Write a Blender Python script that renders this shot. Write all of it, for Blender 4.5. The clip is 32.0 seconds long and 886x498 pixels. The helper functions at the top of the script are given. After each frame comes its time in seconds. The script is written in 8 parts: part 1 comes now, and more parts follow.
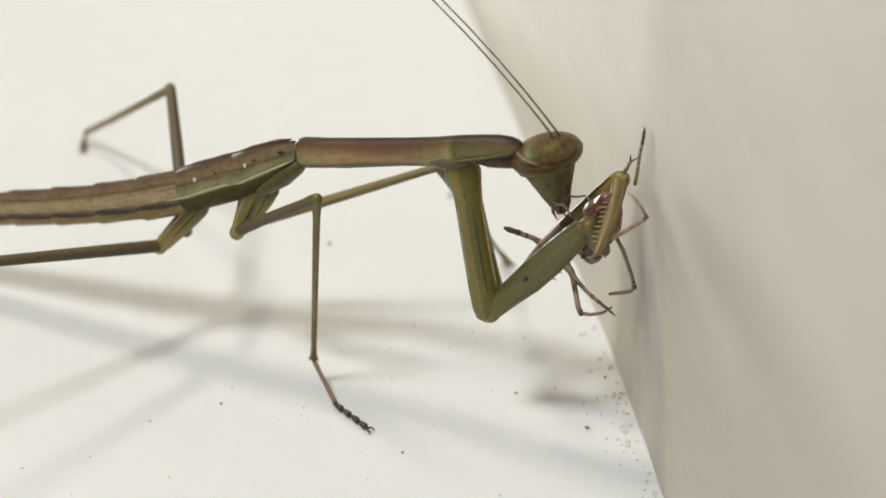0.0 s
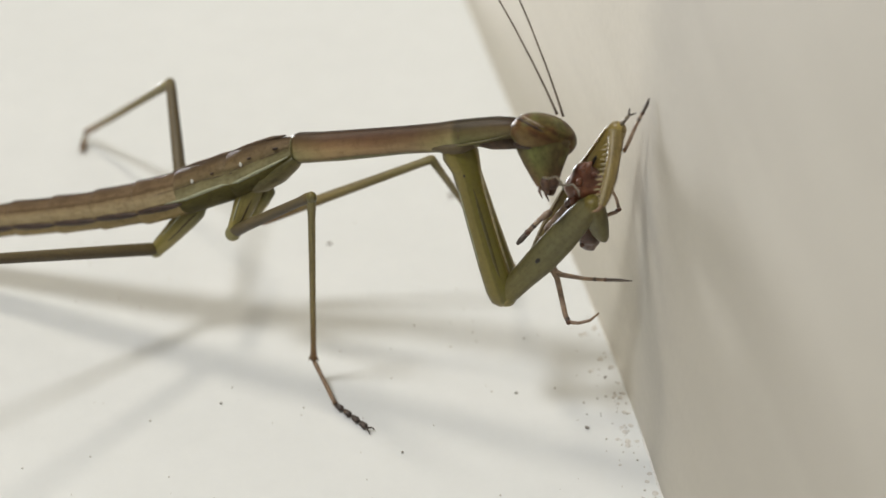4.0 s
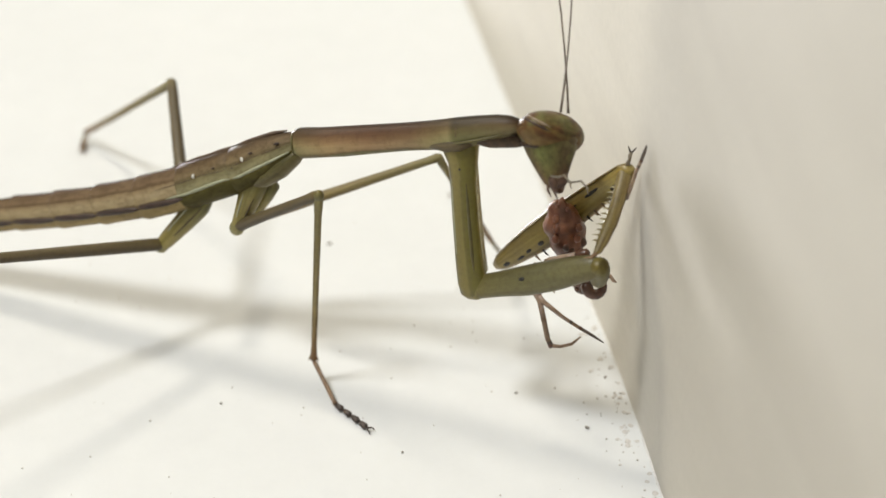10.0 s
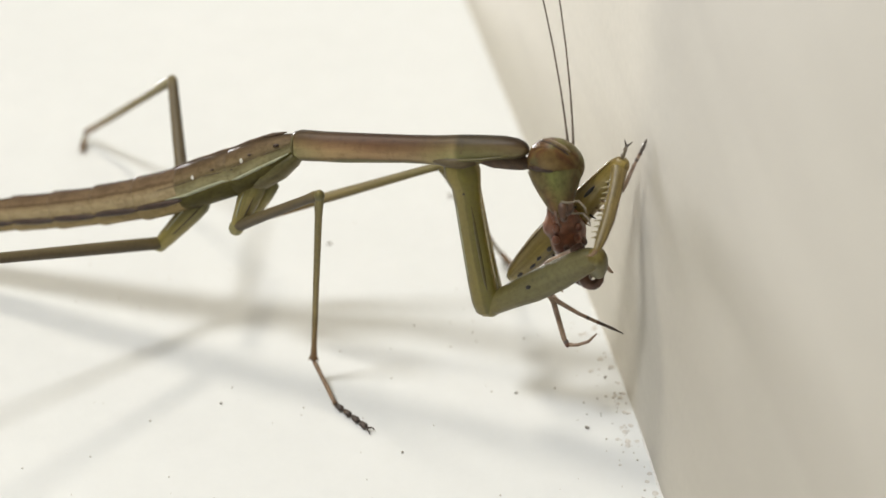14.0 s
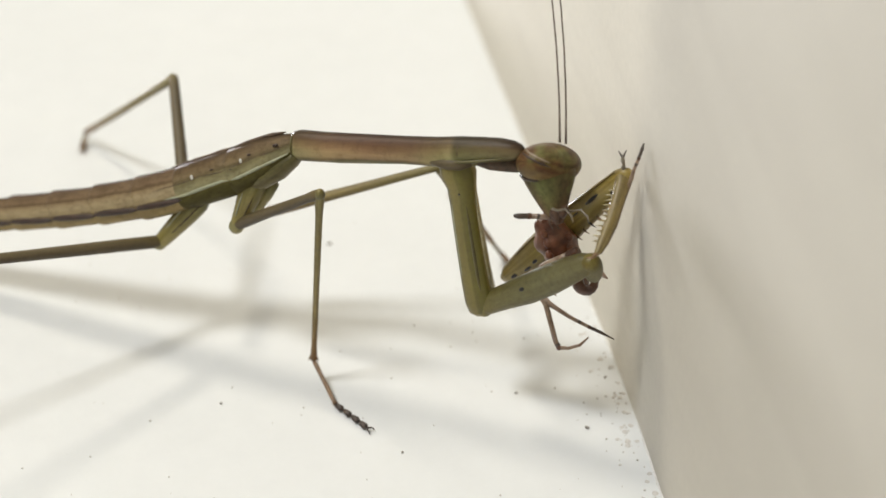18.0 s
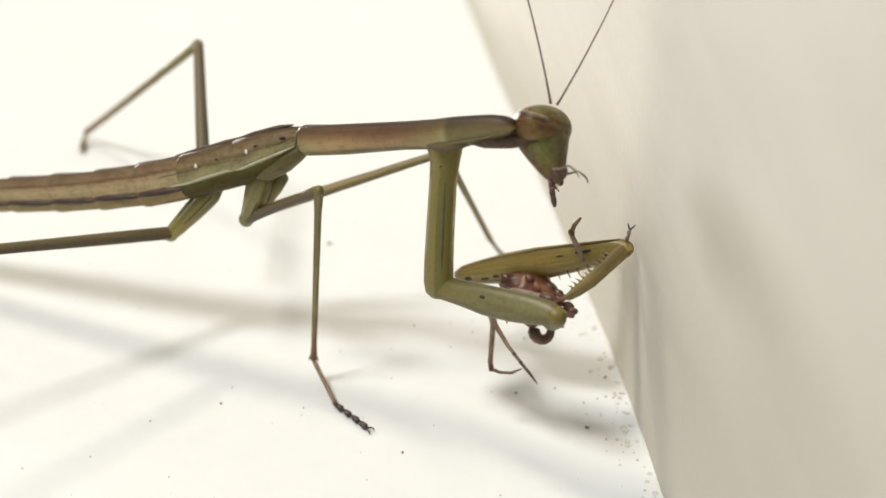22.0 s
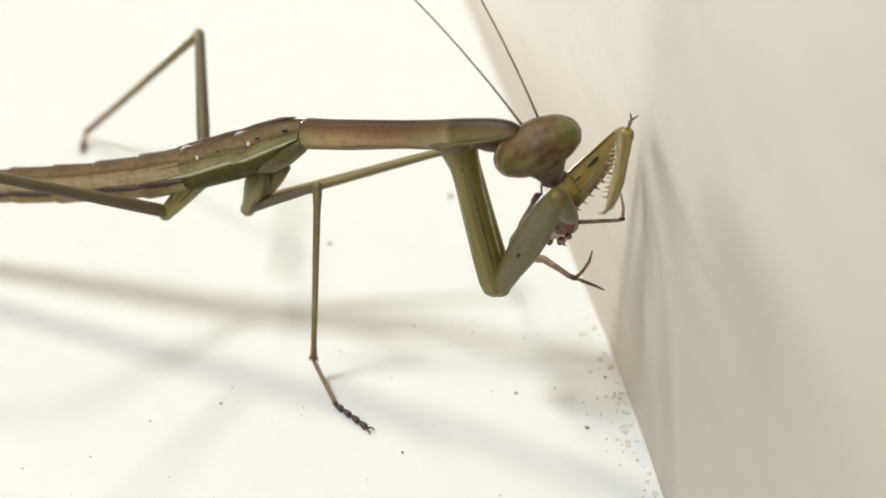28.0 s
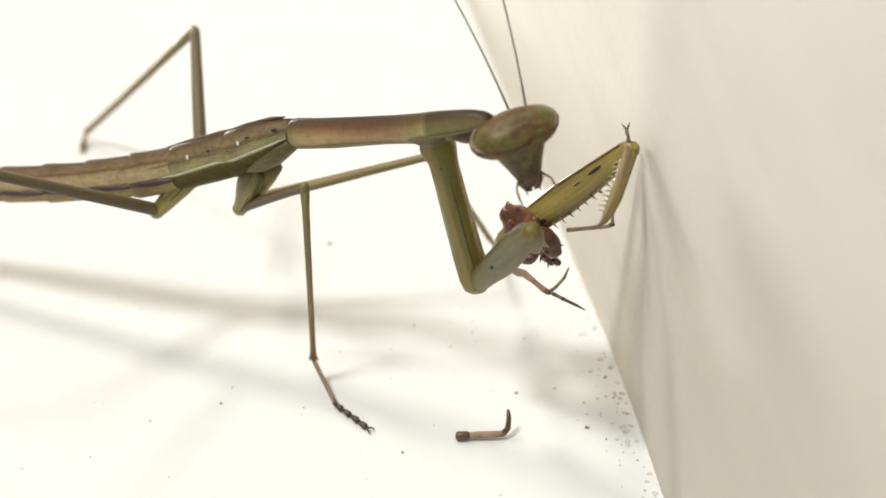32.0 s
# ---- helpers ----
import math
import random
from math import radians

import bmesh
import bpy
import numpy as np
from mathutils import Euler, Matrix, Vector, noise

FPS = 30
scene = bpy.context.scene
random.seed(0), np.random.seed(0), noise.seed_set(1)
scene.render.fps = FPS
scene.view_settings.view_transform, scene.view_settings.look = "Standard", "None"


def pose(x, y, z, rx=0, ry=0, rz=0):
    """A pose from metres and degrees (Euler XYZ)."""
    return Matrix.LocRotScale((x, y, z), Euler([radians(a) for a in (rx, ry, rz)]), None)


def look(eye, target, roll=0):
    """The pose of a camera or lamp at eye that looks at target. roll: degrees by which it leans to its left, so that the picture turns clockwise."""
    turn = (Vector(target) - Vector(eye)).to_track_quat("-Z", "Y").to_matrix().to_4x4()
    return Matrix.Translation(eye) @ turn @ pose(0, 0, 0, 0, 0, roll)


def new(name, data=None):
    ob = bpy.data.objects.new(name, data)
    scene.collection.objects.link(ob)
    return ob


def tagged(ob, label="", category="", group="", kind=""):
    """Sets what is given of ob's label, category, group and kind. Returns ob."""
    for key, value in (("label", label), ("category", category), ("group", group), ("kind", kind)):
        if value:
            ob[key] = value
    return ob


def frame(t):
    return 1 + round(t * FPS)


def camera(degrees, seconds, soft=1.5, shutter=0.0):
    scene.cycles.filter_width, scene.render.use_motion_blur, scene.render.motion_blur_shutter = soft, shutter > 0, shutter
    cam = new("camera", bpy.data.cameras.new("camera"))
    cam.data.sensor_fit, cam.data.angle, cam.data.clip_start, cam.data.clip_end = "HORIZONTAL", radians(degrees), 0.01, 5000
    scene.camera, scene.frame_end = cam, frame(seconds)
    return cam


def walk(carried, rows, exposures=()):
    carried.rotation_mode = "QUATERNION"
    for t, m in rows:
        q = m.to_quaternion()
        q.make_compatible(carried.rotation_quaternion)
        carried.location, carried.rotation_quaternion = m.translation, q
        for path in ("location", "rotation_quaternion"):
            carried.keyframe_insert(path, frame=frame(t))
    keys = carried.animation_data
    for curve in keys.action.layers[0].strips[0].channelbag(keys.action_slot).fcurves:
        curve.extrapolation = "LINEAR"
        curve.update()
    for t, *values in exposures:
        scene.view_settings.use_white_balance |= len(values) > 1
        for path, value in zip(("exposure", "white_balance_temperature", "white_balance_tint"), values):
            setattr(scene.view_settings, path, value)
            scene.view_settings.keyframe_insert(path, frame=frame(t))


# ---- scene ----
# A mantis on a white sill eats a spider at the foot of a plastered wall. Lengths below are in millimetres (MM).
MM = 0.001
EYE = (0.0, -0.13491, 0.10427)
cam = camera(24, 32.0, soft=1.6)
cam.data.dof.use_dof = True
cam.data.dof.focus_distance = 0.1565
cam.data.dof.aperture_fstop = 27
walk(cam, [(0, look(EYE, (0, 0, 0.0098))), (32, look(EYE, (0, 0, 0.0098)))], exposures=[(0, -0.66, 6500, 10), (1, -0.68, 6500, 10), (2, -0.83, 6500, 10), (3, -0.84, 6500, 10), (6, -0.58, 6500, 10), (7, -0.47, 6500, 10), (8, -0.5, 6500, 10), (9, -0.46, 6500, 10), (13, -0.51, 6500, 10), (20, -0.53, 6530, 10), (21, -0.4, 6560, 10), (23, -0.34, 6580, 10), (24.2, -0.34, 6580, 10), (25, -0.53, 6530, 10), (28, -0.39, 6580, 10), (29, -0.32, 6600, 10), (32, -0.25, 6620, 10)])


# ---- light ----
world = bpy.data.worlds.new("room_air")
world.use_nodes = True
world.node_tree.nodes["Background"].inputs[0].default_value = (0.9, 0.95, 1.0, 1)
world.node_tree.nodes["Background"].inputs[1].default_value = 0.05
scene.world = world


def lamp(name, eye, target, size, watts, colour):
    data = bpy.data.lights.new(name, "AREA")
    data.shape, data.size, data.energy, data.color = "DISK", size, watts, colour
    ob = new(name, data)
    ob.matrix_basis = look(eye, target)
    return ob


lamp("lamp_cool", (-0.93, -0.335, 2.2), (0, 0, 0), 0.46, 51, (0.965, 0.985, 0.985))
lamp("lamp_warm", (-0.885, 0.79, 1.65), (0, 0, 0), 0.33, 24, (0.98, 0.91, 0.765))
# unseen low lamp added behind, for a soft shadow on the wall
back_light = lamp("unseen_back_light", (-0.58, 1.19, -0.27), (-0.58, 0, -0.27), 0.4, 19.0, (0.97, 0.98, 1.0))
back_light.data.shape, back_light.data.size, back_light.data.size_y = "RECTANGLE", 0.28, 0.26


# ---- materials ----
def material(name, build):
    mat = bpy.data.materials.new(name)
    mat.use_nodes = True
    tree = mat.node_tree
    shader = tree.nodes["Principled BSDF"]
    build(tree, shader)
    return mat


def node(tree, kind, **values):
    n = tree.nodes.new(kind)
    for key, value in values.items():
        n.inputs[key.replace("_", " ")].default_value = value
    return n


def noise_node(tree, scale, detail=4, rough=0.6):
    tex = node(tree, "ShaderNodeTexNoise", Scale=scale, Detail=detail, Roughness=rough)
    at = tree.nodes.new("ShaderNodeTexCoord")
    tree.links.new(at.outputs["Object"], tex.inputs["Vector"])
    return tex


def ramp_node(tree, source, stops):
    ramp = tree.nodes.new("ShaderNodeValToRGB")
    tree.links.new(source, ramp.inputs[0])
    e = ramp.color_ramp.elements
    while len(e) < len(stops):
        e.new(0.5)
    for item, (at, colour) in zip(e, stops):
        item.position, item.color = at, (*colour, 1)
    return ramp


def mix_node(tree, a, b, factor, mode="MIX"):
    m = tree.nodes.new("ShaderNodeMix")
    m.data_type, m.blend_type = "RGBA", mode
    for socket, value in ((m.inputs[0], factor), (m.inputs[6], a), (m.inputs[7], b)):
        if isinstance(value, bpy.types.NodeSocket):
            tree.links.new(value, socket)
        else:
            socket.default_value = value if isinstance(value, float) else (*value, 1)
    return m.outputs[2]


def bump(tree, shader, height, distance, strength=0.5):
    b = node(tree, "ShaderNodeBump", Strength=strength, Distance=distance)
    tree.links.new(height, b.inputs["Height"])
    tree.links.new(b.outputs[0], shader.inputs["Normal"])


def plain(name, low, high, scale, roughness, relief=0.0, relief_scale=0.0, coat=0.0, sub=0.0, speckle=0.14):
    """A two-tone mottled surface with grain; relief in metres."""
    def build(tree, shader):
        broad = noise_node(tree, scale)
        fine = noise_node(tree, scale * 7, 6, 0.7)
        ramp = ramp_node(tree, broad.outputs[0], [(0.32, low), (0.68, high)])
        grain = ramp_node(tree, fine.outputs[0], [(0.3, (1 - speckle,) * 3), (0.7, (1 + 0.6 * speckle,) * 3)])
        colour = mix_node(tree, ramp.outputs[0], grain.outputs[0], 1.0, "MULTIPLY")
        tree.links.new(colour, shader.inputs["Base Color"])
        shader.inputs["Roughness"].default_value = roughness
        shader.inputs["Coat Weight"].default_value = coat
        if sub:
            shader.inputs["Subsurface Weight"].default_value = sub
            shader.inputs["Subsurface Radius"].default_value = (0.8, 0.6, 0.25)
            shader.inputs["Subsurface Scale"].default_value = 0.0006
        if relief:
            tex = noise_node(tree, relief_scale, 6, 0.65)
            bump(tree, shader, tex.outputs[0], relief)
    return material(name, build)


def banded(name, stops, scale=900, strength=0.65, roughness=0.5, sub=0.12, along=None, wander=0.16, streaks=0.55, blotch=None, gloss=0.35, grain=(2.4, 7, 1)):
    """Cuticle whose colour runs in bands from the lower side (0) to the back (1), broken by mottling; along: a second run from end to end."""
    def build(tree, shader):
        tone = (0.96, 0.845, 0.7)
        uv = tree.nodes.new("ShaderNodeUVMap")
        part_xyz = tree.nodes.new("ShaderNodeSeparateXYZ")
        tree.links.new(uv.outputs[0], part_xyz.inputs[0])
        tex = noise_node(tree, scale, 5, 0.65)
        shift = tree.nodes.new("ShaderNodeMath")
        shift.operation = "MULTIPLY_ADD"
        shift.inputs[1].default_value = wander
        tree.links.new(tex.outputs[0], shift.inputs[0])
        tree.links.new(part_xyz.outputs[1], shift.inputs[2])
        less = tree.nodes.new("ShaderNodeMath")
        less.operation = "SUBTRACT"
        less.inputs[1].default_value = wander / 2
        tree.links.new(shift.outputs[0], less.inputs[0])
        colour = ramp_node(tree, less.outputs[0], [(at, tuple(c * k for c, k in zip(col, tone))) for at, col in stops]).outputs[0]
        if along:
            run = ramp_node(tree, part_xyz.outputs[0], along)
            colour = mix_node(tree, colour, run.outputs[0], 1.0, "MULTIPLY")
        if blotch:
            patch = ramp_node(tree, noise_node(tree, scale * 1.3, 3, 0.5).outputs[0], [(0.5, (0, 0, 0)), (0.66, (1, 1, 1))])
            colour = mix_node(tree, colour, tuple(c * k for c, k in zip(blotch, tone)), patch.outputs[0])
        stretch = tree.nodes.new("ShaderNodeMapping")
        stretch.inputs["Scale"].default_value = grain
        tree.links.new(uv.outputs[0], stretch.inputs["Vector"])
        lines = node(tree, "ShaderNodeTexNoise", Scale=1.0, Detail=4, Roughness=0.6, Distortion=0.4)
        tree.links.new(stretch.outputs[0], lines.inputs["Vector"])
        line_tone = ramp_node(tree, lines.outputs[0], [(0.33, (0.6, 0.55, 0.5)), (0.5, (1, 1, 1)), (0.68, (1.45, 1.45, 1.4))])
        colour = mix_node(tree, colour, line_tone.outputs[0], streaks, "MULTIPLY")
        fleck = ramp_node(tree, noise_node(tree, scale * 3.1, 6, 0.75).outputs[0], [(0.36, (0.5, 0.45, 0.4)), (0.5, (1, 1, 1)), (0.72, (1.25, 1.25, 1.2))])
        colour = mix_node(tree, colour, fleck.outputs[0], strength, "MULTIPLY")
        tree.links.new(colour, shader.inputs["Base Color"])
        shader.inputs["Roughness"].default_value = roughness
        shader.inputs["Subsurface Weight"].default_value = sub
        shader.inputs["Subsurface Radius"].default_value = (0.8, 0.7, 0.3)
        shader.inputs["Subsurface Scale"].default_value = 0.0005
        shader.inputs["Specular IOR Level"].default_value = gloss
        bump(tree, shader, noise_node(tree, scale * 4, 4).outputs[0], 0.00004, 0.4)
    return material(name, build)


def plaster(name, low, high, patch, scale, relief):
    """Wall plaster with cloudy stains drawn out along the wall, its colour multiplied darker past the bend along a
    ragged border, trowel marks and fine grain.
    """
    def build(tree, shader):
        place = tree.nodes.new("ShaderNodeTexCoord")
        drawn = tree.nodes.new("ShaderNodeMapping")
        drawn.inputs["Scale"].default_value = (0.3, 0.2, 1)
        tree.links.new(place.outputs["Object"], drawn.inputs["Vector"])
        clouds = node(tree, "ShaderNodeTexNoise", Scale=scale, Detail=3, Roughness=0.55)
        tree.links.new(drawn.outputs[0], clouds.inputs["Vector"])
        colour = ramp_node(tree, clouds.outputs[0], [(0.34, low), (0.64, high)]).outputs[0]
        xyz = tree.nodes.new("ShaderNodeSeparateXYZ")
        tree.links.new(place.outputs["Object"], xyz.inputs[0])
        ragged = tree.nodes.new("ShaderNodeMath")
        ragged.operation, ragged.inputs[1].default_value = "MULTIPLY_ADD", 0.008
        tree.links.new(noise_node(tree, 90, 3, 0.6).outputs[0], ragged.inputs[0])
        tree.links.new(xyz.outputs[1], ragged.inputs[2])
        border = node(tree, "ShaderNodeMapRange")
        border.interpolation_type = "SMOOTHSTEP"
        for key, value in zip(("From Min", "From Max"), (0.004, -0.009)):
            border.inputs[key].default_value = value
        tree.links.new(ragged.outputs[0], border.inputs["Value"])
        # multiplies the colour darker on the near side of the border
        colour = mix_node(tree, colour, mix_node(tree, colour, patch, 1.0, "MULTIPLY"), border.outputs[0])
        smear = tree.nodes.new("ShaderNodeMapping")
        smear.inputs["Scale"].default_value = (1, 0.2, 1)
        smear.inputs["Rotation"].default_value = (0.2, 0, 0)
        tree.links.new(place.outputs["Object"], smear.inputs["Vector"])
        strokes = node(tree, "ShaderNodeTexNoise", Scale=95, Detail=4, Roughness=0.6, Distortion=0.6)
        tree.links.new(smear.outputs[0], strokes.inputs["Vector"])
        tones = ramp_node(tree, strokes.outputs[0], [(0.3, (0.95, 0.945, 0.945)), (0.5, (1, 1, 1)), (0.7, (1.035, 1.035, 1.04))])
        colour = mix_node(tree, colour, tones.outputs[0], 1.0, "MULTIPLY")
        grain = ramp_node(tree, noise_node(tree, 1500, 5, 0.7).outputs[0], [(0.3, (0.965, 0.965, 0.965)), (0.7, (1.03, 1.03, 1.03))])
        tree.links.new(mix_node(tree, colour, grain.outputs[0], 1.0, "MULTIPLY"), shader.inputs["Base Color"])
        shader.inputs["Roughness"].default_value = 0.7
        swell = node(tree, "ShaderNodeTexNoise", Scale=scale * 3, Detail=3, Roughness=0.5)
        tree.links.new(drawn.outputs[0], swell.inputs["Vector"])
        bump(tree, shader, swell.outputs[0], relief)
    return material(name, build)


FLOOR = plain("sill_paint", (0.674, 0.683, 0.68), (0.694, 0.702, 0.699), 45, 0.34, 0.00001, 260, speckle=0.025)
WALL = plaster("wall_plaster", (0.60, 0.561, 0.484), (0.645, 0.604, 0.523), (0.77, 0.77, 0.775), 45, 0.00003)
ROOM = plain("room_paint", (0.33, 0.325, 0.31), (0.39, 0.385, 0.37), 4, 0.8)
CAULK = plain("caulk", (0.6, 0.59, 0.56), (0.7, 0.69, 0.665), 500, 0.6, 0.0003, 900)
GRIT = plain("grit", (0.46, 0.43, 0.39), (0.66, 0.63, 0.59), 1500, 0.9)
BLISTER = plain("blistered_paint", (0.52, 0.49, 0.45), (0.65, 0.63, 0.60), 1800, 0.6)
SMUDGE = plain("dust_clump", (0.26, 0.235, 0.21), (0.44, 0.41, 0.37), 900, 0.9)
BACK = banded("back_cuticle", [(0.0, (0.18, 0.15, 0.085)), (0.06, (0.32, 0.275, 0.16)), (0.21, (0.30, 0.26, 0.155)), (0.31, (0.17, 0.135, 0.085)), (0.36, (0.35, 0.315, 0.22)), (0.52, (0.32, 0.285, 0.2)), (0.63, (0.24, 0.2, 0.135)), (0.68, (0.12, 0.09, 0.06)), (0.76, (0.16, 0.123, 0.085)), (0.9, (0.115, 0.086, 0.06)), (1.0, (0.045, 0.033, 0.025))], streaks=0.4, strength=0.4, wander=0.12, grain=(2.5, 9, 1), gloss=0.08, roughness=0.5, scale=600)
THORAX = banded("thorax_cuticle", [(0.0, (0.065, 0.062, 0.024)), (0.24, (0.09, 0.088, 0.032)), (0.29, (0.12, 0.118, 0.05)), (0.33, (0.29, 0.30, 0.2)), (0.4, (0.24, 0.245, 0.16)), (0.54, (0.19, 0.185, 0.115)), (0.6, (0.125, 0.108, 0.068)), (0.68, (0.17, 0.142, 0.094)), (0.8, (0.125, 0.097, 0.064)), (0.9, (0.08, 0.06, 0.04)), (1.0, (0.038, 0.028, 0.021))], streaks=0.45, strength=0.45, wander=0.2, grain=(3, 7, 1), gloss=0.08, roughness=0.48, scale=600)
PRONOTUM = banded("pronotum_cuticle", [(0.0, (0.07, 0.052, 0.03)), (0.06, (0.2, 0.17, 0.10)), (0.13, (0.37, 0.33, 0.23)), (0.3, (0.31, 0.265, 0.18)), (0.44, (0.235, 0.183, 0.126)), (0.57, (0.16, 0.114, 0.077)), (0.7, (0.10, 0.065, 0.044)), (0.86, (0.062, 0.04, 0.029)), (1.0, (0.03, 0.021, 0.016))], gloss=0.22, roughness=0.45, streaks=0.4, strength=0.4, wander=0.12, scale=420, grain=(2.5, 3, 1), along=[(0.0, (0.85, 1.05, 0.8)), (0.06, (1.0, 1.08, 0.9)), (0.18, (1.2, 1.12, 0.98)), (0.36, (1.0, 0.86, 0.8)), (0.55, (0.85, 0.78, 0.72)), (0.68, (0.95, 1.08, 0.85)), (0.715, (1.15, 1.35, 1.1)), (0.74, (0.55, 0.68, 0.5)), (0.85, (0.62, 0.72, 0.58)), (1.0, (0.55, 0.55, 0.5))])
COXA = banded("coxa_cuticle", [(0.0, (0.36, 0.32, 0.18)), (0.09, (0.30, 0.27, 0.12)), (0.15, (0.135, 0.128, 0.02)), (0.5, (0.152, 0.147, 0.02)), (0.62, (0.15, 0.143, 0.03)), (0.68, (0.215, 0.2, 0.06)), (0.9, (0.2, 0.18, 0.05)), (1.0, (0.08, 0.07, 0.02))], strength=0.25, sub=0.3, streaks=0.25, roughness=0.34, gloss=0.55, grain=(1.6, 4, 1), wander=0.1)
TIBIA = banded("shin_cuticle", [(0.0, (0.22, 0.19, 0.085)), (0.25, (0.15, 0.125, 0.045)), (0.55, (0.145, 0.12, 0.04)), (0.78, (0.24, 0.2, 0.09)), (1.0, (0.16, 0.125, 0.05))], strength=0.35, sub=0.25, streaks=0.8, roughness=0.4, gloss=0.5)
FEMUR = banded("femur_cuticle", [(0.0, (0.14, 0.125, 0.048)), (0.4, (0.17, 0.16, 0.072)), (0.75, (0.14, 0.13, 0.06)), (1.0, (0.095, 0.083, 0.03))], strength=0.4, streaks=0.4, grain=(1.8, 4, 1), roughness=0.42, gloss=0.45, wander=0.3, along=[(0, (1.05, 1.0, 0.55)), (0.2, (0.98, 1.02, 0.9)), (0.6, (0.93, 1.03, 1.15)), (1, (0.95, 1.0, 1.1))])
INNER = banded("inner_femur_cuticle", [(0.0, (0.16, 0.13, 0.045)), (0.25, (0.29, 0.245, 0.085)), (0.6, (0.34, 0.295, 0.10)), (0.86, (0.2, 0.165, 0.055)), (1.0, (0.27, 0.21, 0.10))], strength=0.3, sub=0.45, streaks=0.6, roughness=0.33, gloss=0.5)
HIP = plain("hip_skin", (0.17, 0.15, 0.055), (0.27, 0.24, 0.1), 700, 0.42, sub=0.2)
BREAST = banded("breast_cuticle", [(0.0, (0.16, 0.145, 0.07)), (0.25, (0.11, 0.105, 0.04)), (0.6, (0.085, 0.083, 0.03)), (1.0, (0.11, 0.108, 0.045))], strength=0.4, streaks=0.5, wander=0.25, roughness=0.45, gloss=0.4)
LEG = banded("leg_cuticle", [(0.0, (0.11, 0.095, 0.052)), (0.5, (0.118, 0.103, 0.064)), (1.0, (0.062, 0.052, 0.033))], strength=0.3, sub=0.15, streaks=0.3, along=[(0, (1.25, 1.2, 0.9)), (0.08, (1, 1, 1)), (1, (0.95, 0.93, 0.95))])
SHANK = banded("shank_cuticle", [(0.0, (0.15, 0.125, 0.06)), (0.5, (0.25, 0.22, 0.125)), (1.0, (0.17, 0.14, 0.07))], strength=0.3, sub=0.2, along=[(0, (0.9, 1, 0.9)), (0.7, (1, 1, 0.9)), (1.0, (0.95, 0.62, 0.5))])
JOINT = banded("joint_cuticle", [(0.0, (0.2, 0.185, 0.07)), (0.3, (0.29, 0.27, 0.12)), (0.55, (0.19, 0.175, 0.06)), (0.8, (0.28, 0.26, 0.115)), (1.0, (0.18, 0.165, 0.06))], strength=0.25, sub=0.25, streaks=0.4, gloss=0.45, roughness=0.42, wander=0.2, along=[(0, (1.15, 1.15, 0.9)), (0.45, (1.0, 1.0, 0.85)), (0.85, (0.55, 0.6, 0.5)), (1.0, (0.45, 0.5, 0.4))])
RIM = plain("eye_rim", (0.17, 0.125, 0.08), (0.26, 0.2, 0.135), 900, 0.4, sub=0.15)
GLINT = plain("pale_glint", (0.55, 0.53, 0.48), (0.68, 0.66, 0.6), 3000, 0.08, coat=0.8)
TARSUS = plain("tarsus_horn", (0.03, 0.022, 0.018), (0.09, 0.06, 0.045), 1600, 0.5)
RUSTY = plain("tarsus_root", (0.16, 0.095, 0.05), (0.24, 0.15, 0.08), 1600, 0.45, sub=0.2)
STREAK = plain("dark_streak", (0.022, 0.01, 0.006), (0.052, 0.026, 0.015), 1200, 0.5)
STRIPE = plain("pale_stripe", (0.27, 0.275, 0.175), (0.36, 0.365, 0.255), 1000, 0.5, sub=0.1)
SPOT = plain("dark_spot", (0.012, 0.01, 0.008), (0.03, 0.024, 0.018), 2000, 0.45)
SPINE = plain("pale_spine", (0.24, 0.2, 0.11), (0.42, 0.37, 0.23), 2500, 0.4, sub=0.3)
CROWN = banded("crown_cuticle", [(0.0, (0.162, 0.133, 0.061)), (0.2, (0.099, 0.056, 0.029)), (0.32, (0.145, 0.116, 0.051)), (0.46, (0.064, 0.035, 0.020)), (0.6, (0.139, 0.104, 0.049)), (0.72, (0.070, 0.039, 0.023)), (0.86, (0.122, 0.088, 0.043)), (1.0, (0.093, 0.060, 0.035))], scale=380, strength=0.8, wander=0.7, roughness=0.5, gloss=0.2, blotch=(0.122, 0.133, 0.053))
CAPSULE = banded("head_cuticle", [(0.0, (0.116, 0.077, 0.041)), (0.2, (0.128, 0.099, 0.049)), (0.45, (0.133, 0.137, 0.057)), (0.65, (0.116, 0.114, 0.051)), (1.0, (0.090, 0.061, 0.035))], scale=420, strength=0.8, wander=0.6, blotch=(0.128, 0.142, 0.056), along=[(0, (1.0, 1.15, 0.85)), (0.6, (0.95, 1.08, 0.88)), (0.85, (1.0, 0.85, 0.75)), (1.0, (0.95, 0.72, 0.65))])
EYE_SKIN = banded("eye_surface", [(0.0, (0.162, 0.133, 0.061)), (0.2, (0.099, 0.056, 0.029)), (0.32, (0.145, 0.116, 0.051)), (0.46, (0.070, 0.039, 0.022)), (0.6, (0.139, 0.104, 0.049)), (0.72, (0.075, 0.043, 0.026)), (0.86, (0.122, 0.088, 0.043)), (1.0, (0.093, 0.060, 0.035))], scale=380, strength=0.6, wander=0.7, roughness=0.4, sub=0.05, blotch=(0.122, 0.133, 0.053), gloss=0.2, along=[(0.0, (1, 1.05, 1)), (0.5, (1.08, 1.0, 0.95)), (1.0, (1.0, 0.85, 0.8))])
NECK = plain("neck_skin", (0.045, 0.026, 0.014), (0.11, 0.065, 0.033), 1500, 0.6)
